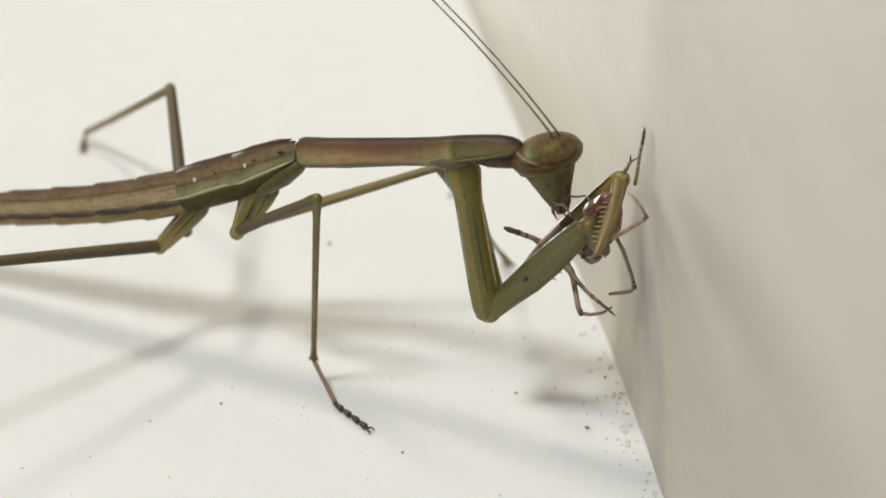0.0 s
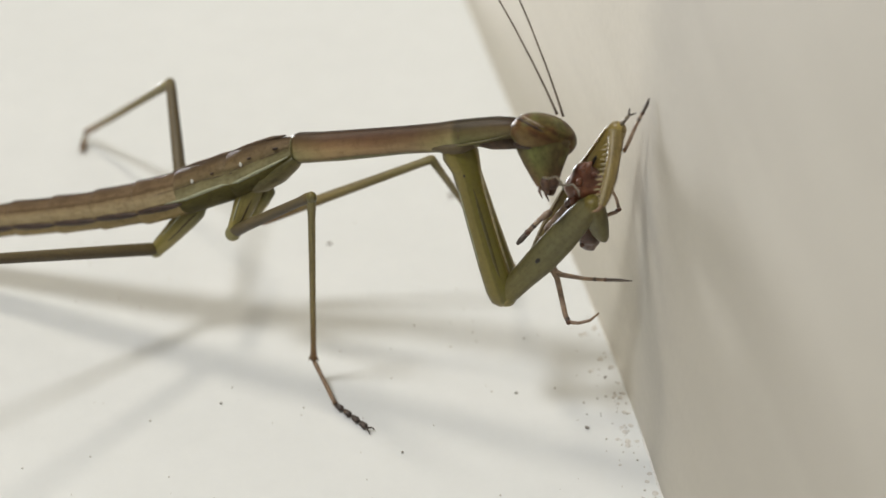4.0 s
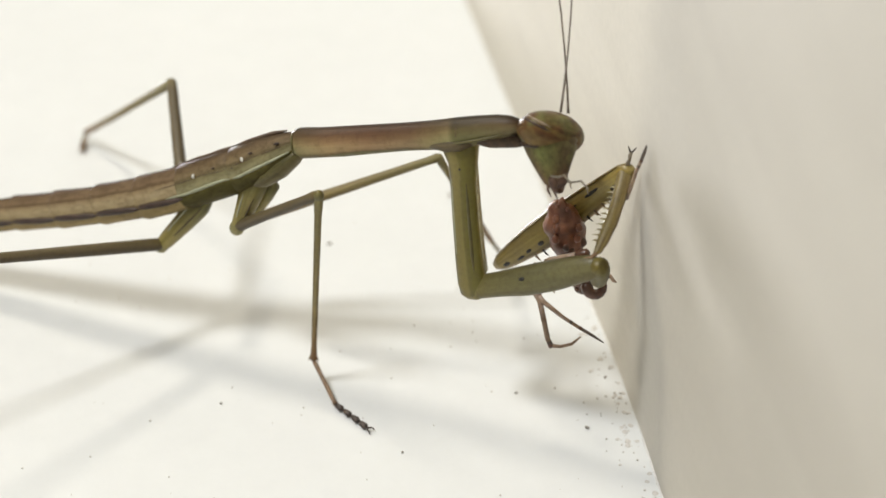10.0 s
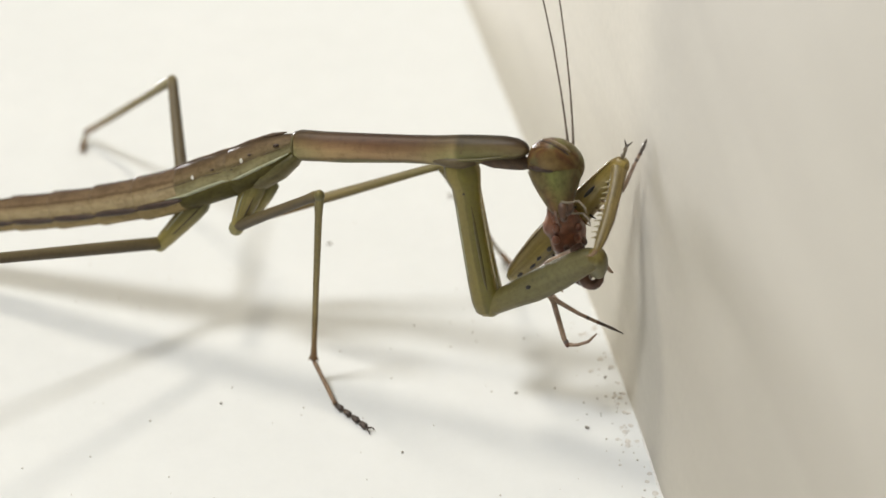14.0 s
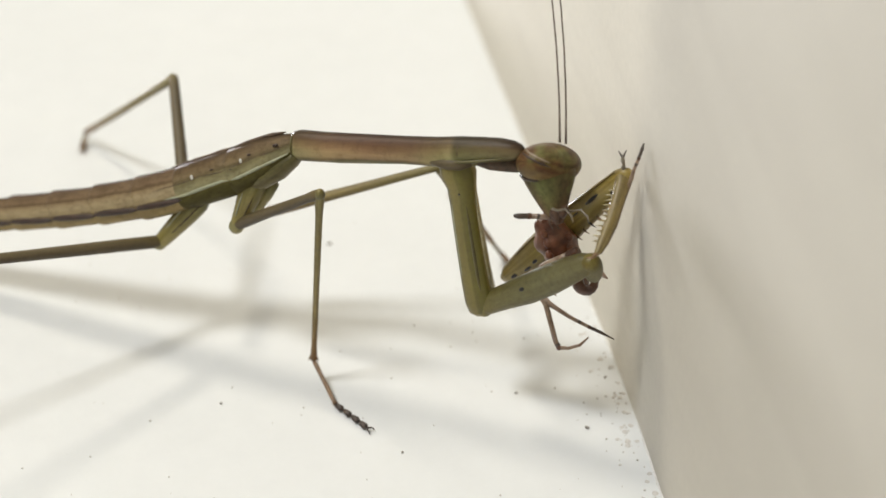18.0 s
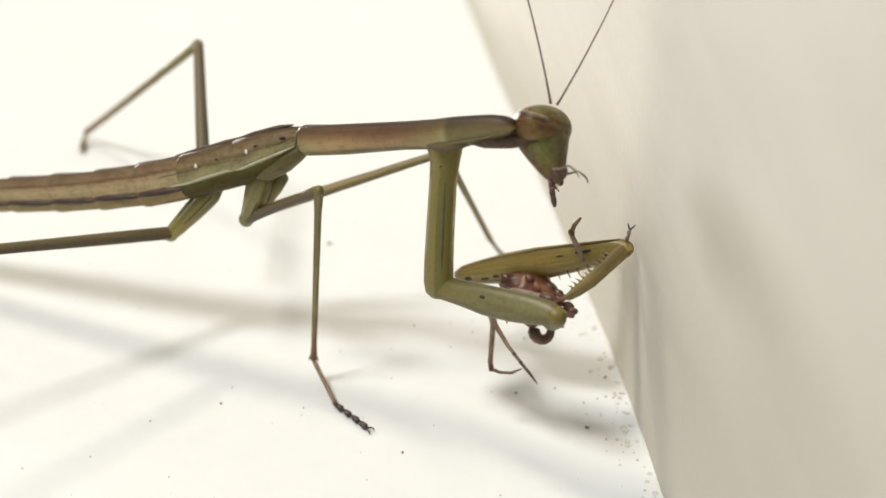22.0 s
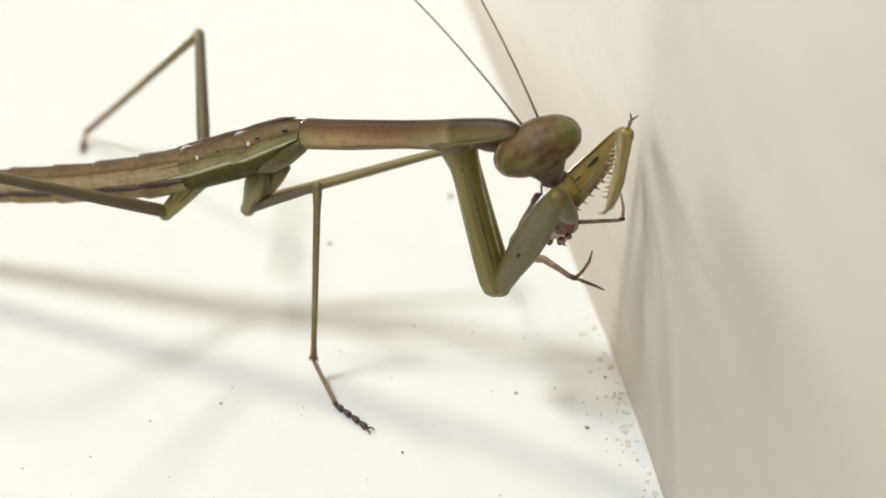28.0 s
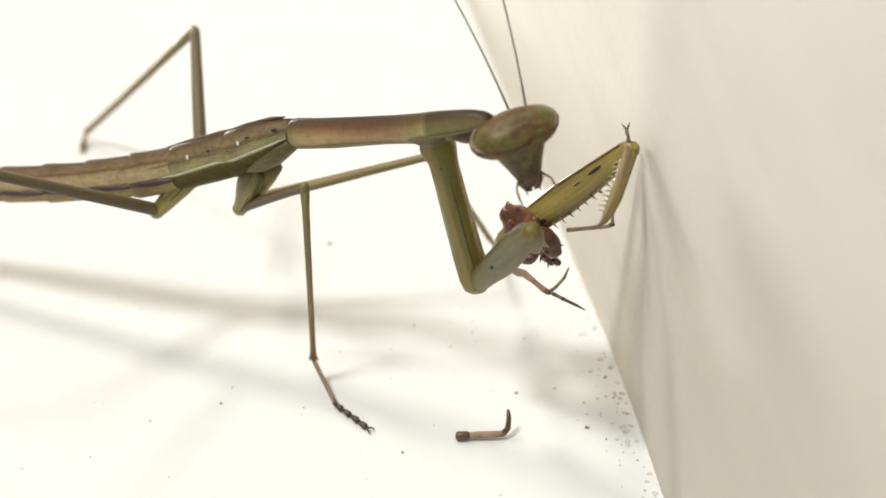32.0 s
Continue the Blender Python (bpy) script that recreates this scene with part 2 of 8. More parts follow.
MOUTH = plain("mouth_parts", (0.05, 0.024, 0.015), (0.14, 0.075, 0.045), 1700, 0.45)
PALP = plain("palp", (0.12, 0.095, 0.065), (0.24, 0.205, 0.155), 1500, 0.45, sub=0.2)
FEELER = plain("feeler", (0.10, 0.075, 0.055), (0.16, 0.12, 0.09), 900, 0.55)
PREY_BODY = plain("prey_flesh", (0.08, 0.024, 0.012), (0.27, 0.105, 0.05), 700, 0.34, 0.00008, 1800, coat=0.25, sub=0.45)
PREY_DARK = plain("prey_shell", (0.042, 0.017, 0.009), (0.13, 0.058, 0.032), 900, 0.36, 0.00005, 2200, coat=0.2, sub=0.15)
PREY_LEG = plain("prey_leg", (0.19, 0.125, 0.085), (0.35, 0.255, 0.185), 1300, 0.4, sub=0.25)
PREY_TIP = plain("prey_leg_tip", (0.05, 0.036, 0.028), (0.12, 0.088, 0.068), 1500, 0.45)


# ---- building helpers ----
def part(name, bm, mat, parent=None, label=""):
    """Links a bmesh as one smooth mesh object under a thing or a part."""
    mesh = bpy.data.meshes.new(name)
    bmesh.ops.recalc_face_normals(bm, faces=bm.faces)
    bm.to_mesh(mesh)
    bm.free()
    for f in mesh.polygons:
        f.use_smooth = True
    mesh.materials.append(mat)
    ob = new(name, mesh)
    ob.parent = parent
    return tagged(ob, label)


def loft(stations, n=16, square=2.0, bm=None):
    """A closed skin along x through rings (x, y, z, half_y, half_z), in millimetres. UV: along, and from the -z side to the +z side."""
    bm = bm or bmesh.new()
    uv = bm.loops.layers.uv.verify()
    rings, first, last = [], stations[0][0], stations[-1][0]
    for x, y, z, hy, hz in stations:
        ring = []
        for i in range(n):
            a = 2 * math.pi * i / n
            c, s = math.cos(a), math.sin(a)
            c = math.copysign(abs(c) ** (2 / square), c)
            s = math.copysign(abs(s) ** (2 / square), s)
            v = bm.verts.new((x * MM, (y + hy * c) * MM, (z + hz * s) * MM))
            ring.append((v, (x - first) / (last - first), 0.5 + 0.5 * s))
        rings.append(ring)

    def face(corners):
        f = bm.faces.new([v for v, _, _ in corners])
        for loop, (_, a, b) in zip(f.loops, corners):
            loop[uv].uv = (a, b)
    for p, q in zip(rings, rings[1:]):
        for i in range(n):
            j = (i + 1) % n
            face((p[i], q[i], q[j], p[j]))
    face(rings[0])
    face(rings[-1][::-1])
    return bm


def spindle(rows, n=14, square=2.0):
    """Loft from (x, half, lift) rows with round sections and closed, rounded ends."""
    x0, h0, z0 = rows[0]
    x1, h1, z1 = rows[-1]
    full = [(x0 - 0.45 * h0, 0, z0, h0 * 0.45, h0 * 0.45)] + [(x, 0, z, h, h) for x, h, z in rows] + [(x1 + 0.45 * h1, 0, z1, h1 * 0.45, h1 * 0.45)]
    return loft(full, n, square)


def ball(centre, radii, rings=9, n=18, lumps=0.0, seed=0):
    """An ellipsoid along x, lumpy where wanted."""
    rows = []
    for k in range(rings + 1):
        a = math.pi * (k + 0.12) / (rings + 0.24)
        rows.append((centre[0] - radii[0] * math.cos(a), centre[1], centre[2], radii[1] * math.sin(a), radii[2] * math.sin(a)))
    bm = loft(rows, n)
    if lumps:
        for v in bm.verts:
            d = noise.noise(v.co * 900 + Vector((seed, 0, 0))) + 0.3 * noise.noise(v.co * 2300 + Vector((0, seed, 0)))
            v.co += (v.co - Vector(centre) * MM).normalized() * d * lumps * MM
    return bm


def cord(points, radii, n=8):
    """A bent tube through points (x, y, z), with a radius at each; millimetres."""
    bm = bmesh.new()
    uv = bm.loops.layers.uv.verify()
    pts = [Vector(p) for p in points]
    rings = []
    for i, p in enumerate(pts):
        way = (pts[min(i + 1, len(pts) - 1)] - pts[max(i - 1, 0)]).normalized()
        side = way.cross(Vector((0, 1, 0.01))).normalized()
        other = way.cross(side)
        rings.append([bm.verts.new((p + (side * math.cos(2 * math.pi * k / n) + other * math.sin(2 * math.pi * k / n)) * radii[i]) * MM) for k in range(n)])
    last = len(rings) - 1
    for i in range(last):
        for k in range(n):
            j = (k + 1) % n
            f = bm.faces.new((rings[i][k], rings[i][j], rings[i + 1][j], rings[i + 1][k]))
            for loop, (a, b) in zip(f.loops, ((i, k), (i, j), (i + 1, j), (i + 1, k))):
                loop[uv].uv = (a / last, 0.5 + 0.5 * math.sin(2 * math.pi * b / n))
    bm.faces.new(rings[0][::-1])
    bm.faces.new(rings[-1])
    return bm


def slab(outline, z0, z1):
    """An upright prism on a plan outline, in metres."""
    bm = bmesh.new()
    low = [bm.verts.new((x, y, z0)) for x, y in outline]
    high = [bm.verts.new((x, y, z1)) for x, y in outline]
    bm.faces.new(low[::-1])
    bm.faces.new(high)
    for i in range(len(low)):
        j = (i + 1) % len(low)
        bm.faces.new((low[i], low[j], high[j], high[i]))
    bmesh.ops.recalc_face_normals(bm, faces=bm.faces)
    return bm


def structure(name, bm, mat, label):
    ob = part(name, bm, mat, None, label)
    for f in ob.data.polygons:
        f.use_smooth = False
    ob["kind"] = "structure"
    return ob


# ---- the place ----
# The wall runs from far behind the insect to in front of the camera, with a slight bend where a plaster ridge stands.
BEND = (0.01490, -0.0066)
FAR_END = (0.01490 - 0.1896 * 1.2, -0.0066 + 1.2)
NEAR_END = (0.01490 + 0.128 * 1.4, -0.0066 - 1.4)
# The insect stands on a white sill, ended out of view so that low light passes; an unseen room floor lies well below
# it.
structure("floor", slab([(-0.5, -0.3), (0.1, -0.3), (0.1, 0.066), (-0.5, 0.066)], -0.04, 0), FLOOR, "glossy white painted sill with specks and grit")
structure("room_floor", slab([(-1.8, -1.4), (0.6, -1.4), (0.6, 1.3), (-1.8, 1.3)], -0.95, -0.9), ROOM, "plain grey room floor far below the sill")
def bend_points():
    """The wall's plan line round the bend, from far to near."""
    a, b = Vector((-0.1863, 0.9825)), Vector((0.127, -0.9919))
    p, q = Vector(BEND) + a * 0.012, Vector(BEND) + b * 0.012
    return [tuple(p.lerp(Vector(BEND), f).lerp(Vector(BEND).lerp(q, f), f)) for f in (k / 14 for k in range(15))]


structure("wall_east", slab([FAR_END, *bend_points(), NEAR_END, (0.6, -1.4066), (0.6, 1.1934)], -0.9, 2.4), WALL, "pale beige plastered wall, smudged, its colour darker past a soft bend")
structure("wall_west", slab([(-1.9, -1.4), (-1.8, -1.4), (-1.8, 1.3), (-1.9, 1.3)], -0.9, 2.4), ROOM, "plain pale painted room wall")
# The unseen far wall gets a low opening, added for soft light from behind.
far_wall = bmesh.new()
for x0, x1, z0, z1 in ((-1.8, -0.73, -0.9, 2.4), (-0.43, 0.6, -0.9, 2.4), (-0.73, -0.43, -0.9, -0.41), (-0.73, -0.43, -0.13, 2.4)):
    bmesh.ops.create_cube(far_wall, size=1, matrix=Matrix.Translation(((x0 + x1) / 2, 1.247, (z0 + z1) / 2)) @ Matrix.Diagonal((x1 - x0, 0.106, z1 - z0, 1)))
structure("wall_north", far_wall, ROOM, "plain pale painted room wall, unseen, with an opening added for light")
structure("wall_south", slab([(-1.8, -1.5), (0.6, -1.5), (0.6, -1.407), (-1.8, -1.407)], -0.9, 2.4), ROOM, "plain pale painted room wall")
structure("ceiling", slab([(-1.9, -1.5), (0.6, -1.5), (0.6, 1.3), (-1.9, 1.3)], 2.4, 2.5), ROOM, "plain pale painted ceiling")


def wall_x(y):
    """The wall's face at y, metres."""
    return BEND[0] - (0.1896 if y > BEND[1] else 0.128) * (y - BEND[1])


def build_caulk():
    """A thin ragged bead of paint along the foot of the wall."""
    rng = random.Random(5)
    pts, radii = [], []
    for i in range(260):
        y = -0.034 + i * 0.0004
        pts.append((wall_x(y) * 1000 - 0.02 + 0.12 * noise.noise((0, y * 700, 0)), y * 1000, -0.08 + 0.06 * noise.noise((3, y * 500, 0))))
        radii.append(max(0.06, 0.17 + 0.11 * noise.noise((0, y * 1400, 4)) + rng.uniform(-0.03, 0.05)))
    ob = part("caulk_joint", cord(pts, radii, 10), CAULK, None, "ragged thin caulk joint along the foot of the wall")
    ob["kind"] = "structure"


def build_blisters():
    """Small round blisters in the sill's paint, close to the wall."""
    rng = random.Random(17)
    shapes = []
    for k in range(4):
        dome = part("paint_blister", ball((0, 0, 0), (1.0, 0.8 + 0.1 * k, 0.42), 6, 12, 0.12, k), BLISTER)
        shapes.append(dome.data)
        if k:
            bpy.data.objects.remove(dome)
        else:
            first = dome
    for n in range(34):
        y = rng.uniform(-19, 3.5)
        x = wall_x(y * MM) * 1000 - 0.45 - abs(rng.gauss(0, 0.8))
        dome = first if n == 0 else new("paint_blister", shapes[n % 4])
        r = rng.uniform(0.11, 0.27)
        dome.matrix_basis = pose(x * MM, y * MM, 0, 0, 0, rng.uniform(0, 360)) @ Matrix.Diagonal((r, r, r * 0.7, 1))
        tagged(dome, "tiny dull blister in the white paint", "paint blister", "blisters by the wall")


build_blisters()
build_caulk()


def build_grit():
    """Crumbs and dust on the floor, thick along the wall."""
    rng = random.Random(11)
    bm = bmesh.new()

    def crumb(x, y, r):
        res = bmesh.ops.create_icosphere(bm, subdivisions=1, radius=r, matrix=Matrix.Translation((x, y, r * 0.45)))
        for v in res["verts"]:
            v.co += Vector((rng.uniform(-1, 1), rng.uniform(-1, 1), rng.uniform(-0.5, 0.5))) * r * 0.35
    for _ in range(55):
        y = rng.uniform(-0.019, 0.004)
        crumb(wall_x(y) - abs(rng.gauss(0, 0.0016)) - 0.0005, y, rng.uniform(0.00004, 0.00010))
    for _ in range(75):
        crumb(rng.uniform(-0.033, 0.013), rng.uniform(-0.019, 0.02), rng.uniform(0.00003, 0.00009))
    ob = part("floor_grit", bm, GRIT, None, "fine brown and pale crumbs scattered on the white floor")
    tagged(ob, "", "grit", "", "stuff")


build_grit()


def build_specks():
    """The few single specks that stand out."""
    for i, (x, y, r) in enumerate(((-17.5, -7.3, 0.13), (-3.1, -13.2, 0.14), (11.2, -10.3, 0.2), (-9.9, 14.7, 0.22), (0.7, 22.2, 0.33), (5.8, -6.0, 0.15), (8.9, -5.4, 0.12), (-2.4, 2.9, 0.1), (13.0, -4.0, 0.16))):
        ob = part("dirt_speck", ball((0, 0, 0.5 * r), (r, 0.7 * r, 0.55 * r), 5, 8, 0.3 * r, i), SMUDGE)
        ob.location = (x * MM, y * MM, 0)
        ob.rotation_euler.z = i * 1.3
        tagged(ob, "small dark speck of dirt on the white floor", "dirt speck", "specks on the floor")


build_specks()


# ---- poses of limbs ----
SIDE = Vector((0, -0.8192, 0.5736))
MANTIS_BASE = Vector((-0.006, -0.002, 0))
SPIDER_BASE = Vector((0.009, -0.008, 0))


def aim(a, b, base):
    """A limb's pose in its thing's space: origin at a, x towards b, its flat side to the open room; millimetres."""
    a, b = Vector(a) * MM, Vector(b) * MM
    x = (b - a).normalized()
    y = -(SIDE - x * SIDE.dot(x)).normalized()
    m = Matrix((x, y, x.cross(y))).transposed().to_4x4()
    m.translation = a - base
    return m


def aimed(base, rows):
    return [(r[0], aim(r[1:4], r[4:7], base)) for r in rows]


def turned(base, rows):
    return [(r[0], pose(r[1] * MM - base.x, r[2] * MM - base.y, r[3] * MM - base.z, *r[4:7])) for r in rows]


# ---- the mantis ----
mantis = new("praying_mantis")
mantis.location = MANTIS_BASE
tagged(mantis, "olive-brown young praying mantis standing on the white floor, eating a spider", "insect")


def build_pronotum():
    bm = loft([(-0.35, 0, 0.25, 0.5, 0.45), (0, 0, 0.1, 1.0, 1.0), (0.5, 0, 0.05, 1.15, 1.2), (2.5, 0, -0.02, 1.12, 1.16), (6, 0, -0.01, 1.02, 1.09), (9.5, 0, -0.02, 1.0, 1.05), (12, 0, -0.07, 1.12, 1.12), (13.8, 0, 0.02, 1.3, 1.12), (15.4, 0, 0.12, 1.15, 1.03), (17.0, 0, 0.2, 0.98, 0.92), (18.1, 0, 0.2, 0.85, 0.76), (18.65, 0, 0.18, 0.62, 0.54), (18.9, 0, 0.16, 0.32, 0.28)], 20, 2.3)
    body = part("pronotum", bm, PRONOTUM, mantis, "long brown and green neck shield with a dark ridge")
    part("shield_margin", cord([(12.4, -0.85, -0.92), (14.0, -1.0, -0.86), (15.6, -0.88, -0.74), (16.9, -0.76, -0.56), (18.0, -0.55, -0.36)], [0.03, 0.12, 0.13, 0.1, 0.03]), BREAST, body, "pale raised rim of the shield")
    part("rear_fold", cord([(0.05, -0.4, 1.05), (0.12, -1.03, 0.5), (0.15, -1.1, -0.3), (0.1, -0.7, -0.9)], [0.04, 0.07, 0.07, 0.04]), BREAST, body)
    part("cross_groove", cord([(14.05, -0.3, 1.0), (14.1, -1.0, 0.72), (14.15, -1.22, 0.2), (14.1, -1.2, -0.4)], [0.04, 0.06, 0.06, 0.04]), NECK, body)
    part("neck", loft([(15.2, 0.1, -0.6, 0.6, 0.4), (16.2, 0.2, -0.7, 0.7, 0.6), (17.2, 0.35, -0.7, 0.62, 0.66), (18.1, 0.6, -0.78, 0.5, 0.6), (18.9, 1.0, -0.85, 0.38, 0.4), (19.3, 1.1, -0.9, 0.2, 0.25)], 14), NECK, body, "dark brown wrinkled neck")
    part("shoulder_joint", loft([(11.0, -0.3, -0.75, 0.25, 0.12), (12.0, -0.4, -0.85, 0.5, 0.32), (13.0, -0.5, -0.95, 0.6, 0.5), (14.0, -0.5, -0.95, 0.6, 0.5), (15.0, -0.4, -0.8, 0.3, 0.3)], 14), LEG, body, "dull olive shoulder skin")
    part("under_shield", loft([(1.0, 0, -0.7, 0.7, 0.45), (4, 0, -0.72, 0.75, 0.5), (9, 0, -0.6, 0.7, 0.5), (12.4, 0, -0.55, 0.8, 0.62), (14.6, 0, -0.5, 0.9, 0.62), (15.8, 0, -0.5, 0.6, 0.4)], 14), FEMUR, body)
    return body


def build_thorax():
    """Middle and rear thorax with the abdomen, along x to the tail; +z is the lower side."""
    line = [(0, 0.0, 1.2), (2.5, 0.45, 1.68), (5.7, 0.9, 1.82), (8.9, 1.1, 1.82), (11.5, 1.28, 1.82), (14.2, 1.28, 1.73), (19.5, 1.0, 1.57), (24.8, 0.45, 1.5), (27.4, 0.1, 1.42), (36, -0.5, 1.2), (44, -0.9, 0.6)]

    def at(x):
        for (xa, za, ha), (xb, zb, hb) in zip(line, line[1:]):
            if x <= xb:
                f = (x - xa) / (xb - xa)
                return za + f * (zb - za), ha + f * (hb - ha)
        return line[-1][1:]

    def ring(x, grow=1.0, wide=0.88):
        z, h = at(x)
        return (x, 0, z, -h * wide * grow, -h * grow)
    body = part("thorax", loft([ring(x, g) for x, g in ((-0.6, 0.4), (0, 0.8), (1, 0.94), (2.6, 1), (4.2, 1.0), (5.6, 1.02), (5.9, 0.9))], 20, 2.2), THORAX, mantis, "brown and green thorax with a pale side stripe")
    part("breast", loft([(-0.6, -0.1, 0.5, -0.4, -0.3), (0.2, -0.15, 0.95, -0.75, -0.6), (1.6, -0.15, 1.45, -0.95, -0.85), (3.2, -0.1, 1.75, -0.95, -0.95), (4.6, 0, 1.8, -0.7, -0.75), (5.4, 0, 1.7, -0.3, -0.4)], 16), BREAST, body, "green underside of the thorax")
    part("rear_thorax", loft([ring(x, g) for x, g in ((5.3, 0.9), (5.5, 1.0), (7, 1.0), (8.6, 1.0), (10.4, 1.0), (10.9, 0.93))], 20, 2.2), THORAX, body)
    x = 10.4
    for k in range(8):
        w = 4.15
        part("abdomen_segment", loft([ring(x, 0.92), ring(x + 0.25, 0.965), ring(x + 1.4, 0.985), ring(x + 2.8, 1.01), ring(x + w - 0.2, 1.05), ring(x + w + 0.12, 1.055), ring(x + w + 0.28, 0.95)], 20, 2.2), BACK, body, "brown abdomen segment with a dark lower stripe" if k == 0 else "")
        streak = []
        for f, r in ((-0.03, 0.06), (0.1, 0.18), (0.35, 0.25), (0.7, 0.27), (0.93, 0.23), (1.02, 0.06)):
            z, h = at(x + w * f)
            streak.append(((x + w * f, -h * 0.785, z + h * (0.49 - 0.09 * (f - 0.5))), r))
        part("dark_streak", cord([p for p, _ in streak], [r for _, r in streak], 8), STREAK, body, "dark brown side streak" if k == 0 else "")
        crease = []
        for a in (-0.9, -0.5, -0.1, 0.3):
            z, h = at(x + w)
            crease.append((x + w + 0.1, -h * 0.905 * math.cos(a), z + h * 1.02 * math.sin(a)))
        part("segment_edge", cord(crease, [0.03, 0.05, 0.06, 0.03], 6), INNER, body)
        x += w
    stripe, fold = [], []
    for xx, r in ((0.3, 0.05), (1.5, 0.1), (3, 0.14), (4.8, 0.12), (5.6, 0.07), (6.2, 0.12), (8, 0.15), (9.8, 0.12), (12.6, 0.04)):
        z, h = at(xx)
        stripe.append(((xx, -h * 0.8, z + h * 0.36 + 0.2 * noise.noise((xx * 0.9, 7, 0))), r))
        fold.append((xx, -h * 0.87, z - h * 0.12 + 0.22 * noise.noise((xx * 0.7, 2, 0))))
    part("side_stripe", cord([p for p, _ in stripe], [r for _, r in stripe], 8), STRIPE, body, "pale grey-green stripe along the flank")
    ridge = [(xx, -0.35 + 0.1 * noise.noise((xx, 3, 0)), at(xx)[0] - at(xx)[1] * 0.965) for xx in (0.4, 1.6, 2.8, 4, 5.2, 6.4, 7.6, 8.8, 10, 11.2)]
    part("back_line", cord(ridge, [0.04, 0.2, 0.16, 0.2, 0.12, 0.2, 0.15, 0.17, 0.12, 0.04], 8), NECK, body, "dark line along the back")
    part("flank_fold", cord(fold, [0.015, 0.03, 0.015, 0.035, 0.01, 0.03, 0.015, 0.03, 0.01], 6), NECK, body)
    for xs, zs, r in ((3.4, -0.5, 0.08), (1.1, -0.45, 0.11), (6.9, -0.35, 0.07), (5.2, 0.1, 0.06)):
        part("dark_spot", ball((xs, -at(xs)[1] * 0.85, zs + at(xs)[0] * 0.8), (2.4 * r, 0.12, r), 6, 10), STREAK, body)
    # two near-white beads stand in for highlights on the flank
    for xs, zs in ((4.2, -0.2), (8.8, -0.1)):
        part("glint_bead", ball((xs, -at(xs)[1] * 0.87, zs + at(xs)[0] * 0.7), (0.13, 0.09, 0.2), 6, 10), GLINT, body, "small pale bead standing in for a highlight on the flank")
    return body


def limb(name, rows, mat, label="", square=2.0):
    return part(name, spindle(rows, 12, square), mat, mantis, label)


def build_legs():
    legs = {}
    legs["hind_femur_near"] = limb("hind_femur", [(0, 0.5, 0), (1, 0.52, 0), (5, 0.5, 0), (12, 0.44, 0), (27, 0.36, 0)], LEG, "slim olive hind thigh")
    legs["hind_tibia_near"] = limb("hind_tibia", [(0, 0.34, 0), (5, 0.28, 0), (26, 0.2, 0)], SHANK)
    legs["middle_femur_near"] = limb("middle_femur", [(0, 0.36, 0), (0.6, 0.42, 0), (1.6, 0.36, 0), (7, 0.42, 0), (10.4, 0.5, 0), (11.1, 0.42, 0)], LEG, "slim olive middle thigh")
    legs["middle_coxa_near"] = limb("middle_coxa", [(-0.35, 0.45, 0), (0.3, 0.6, 0), (1.5, 0.78, 0), (2.6, 0.95, 0.05), (3.6, 1.05, 0.1), (4.6, 0.95, 0.1), (5.2, 0.6, 0.1)], JOINT, "yellow-green upper leg joint")
    legs["middle_coxa_far"] = limb("middle_coxa", [(0, 0.35, 0), (0.7, 0.5, 0), (2, 0.68, 0), (3.2, 0.7, 0)], JOINT)
    legs["hind_coxa_near"] = limb("hind_coxa", [(-0.35, 0.5, 0), (0.4, 0.66, 0), (2.4, 0.82, 0), (4.0, 0.92, 0), (5.0, 0.9, 0), (5.8, 0.6, 0)], JOINT, "yellow-green upper leg joint")
    for leg, top in ((legs["middle_coxa_near"], 3.2), (legs["hind_coxa_near"], 5.2)):
        part("hip_joint", ball((-0.15, 0, 0), (0.66, 0.6, 0.62), 8, 14), HIP, leg, "rounded yellow-green hip joint")
        for z, mat in ((0.45, STRIPE), (-0.35, LEG)):
            part("ridge" if z > 0 else "groove", cord([(0.4, -0.38, 0.5 * z), (0.35 * top, -0.68, 0.8 * z), (0.7 * top, -0.8, z), (top, -0.85, 1.1 * z)], [0.03, 0.06, 0.07, 0.03], 6), mat, leg)
    tibia = legs["middle_tibia_near"] = limb("middle_tibia", [(0, 0.34, 0), (0.8, 0.36, 0), (2, 0.29, 0), (9, 0.24, 0), (14.8, 0.22, 0), (16.3, 0.28, 0)], SHANK, "thin straw-coloured shank")
    for s in (-1, 1):
        part("spur", cord([(15.7, 0, 0.1 * s), (16.1, -0.1, 0.3 * s), (16.5, -0.1, 0.42 * s)], [0.09, 0.07, 0.015]), RUSTY, tibia)
    part("knee_cap", ball((0.1, 0, 0), (0.5, 0.4, 0.42), 8, 12), FEMUR, tibia)
    legs["hind_femur_far"] = limb("hind_femur", [(0, 0.42, 0), (0.8, 0.45, 0), (6, 0.5, 0), (11, 0.55, 0), (14.0, 0.5, 0)], LEG, "slim olive hind thigh raised over the back")
    legs["hind_tibia_far"] = limb("hind_tibia", [(0, 0.44, 0), (1, 0.42, 0), (6, 0.36, 0.03), (16, 0.32, 0.05), (23.4, 0.3, 0)], SHANK, "thin straw-coloured hind shank")
    legs["middle_femur_far"] = limb("middle_femur", [(0, 0.36, 0), (1, 0.33, 0), (6, 0.38, 0), (13, 0.46, 0), (15.1, 0.45, 0)], SHANK)
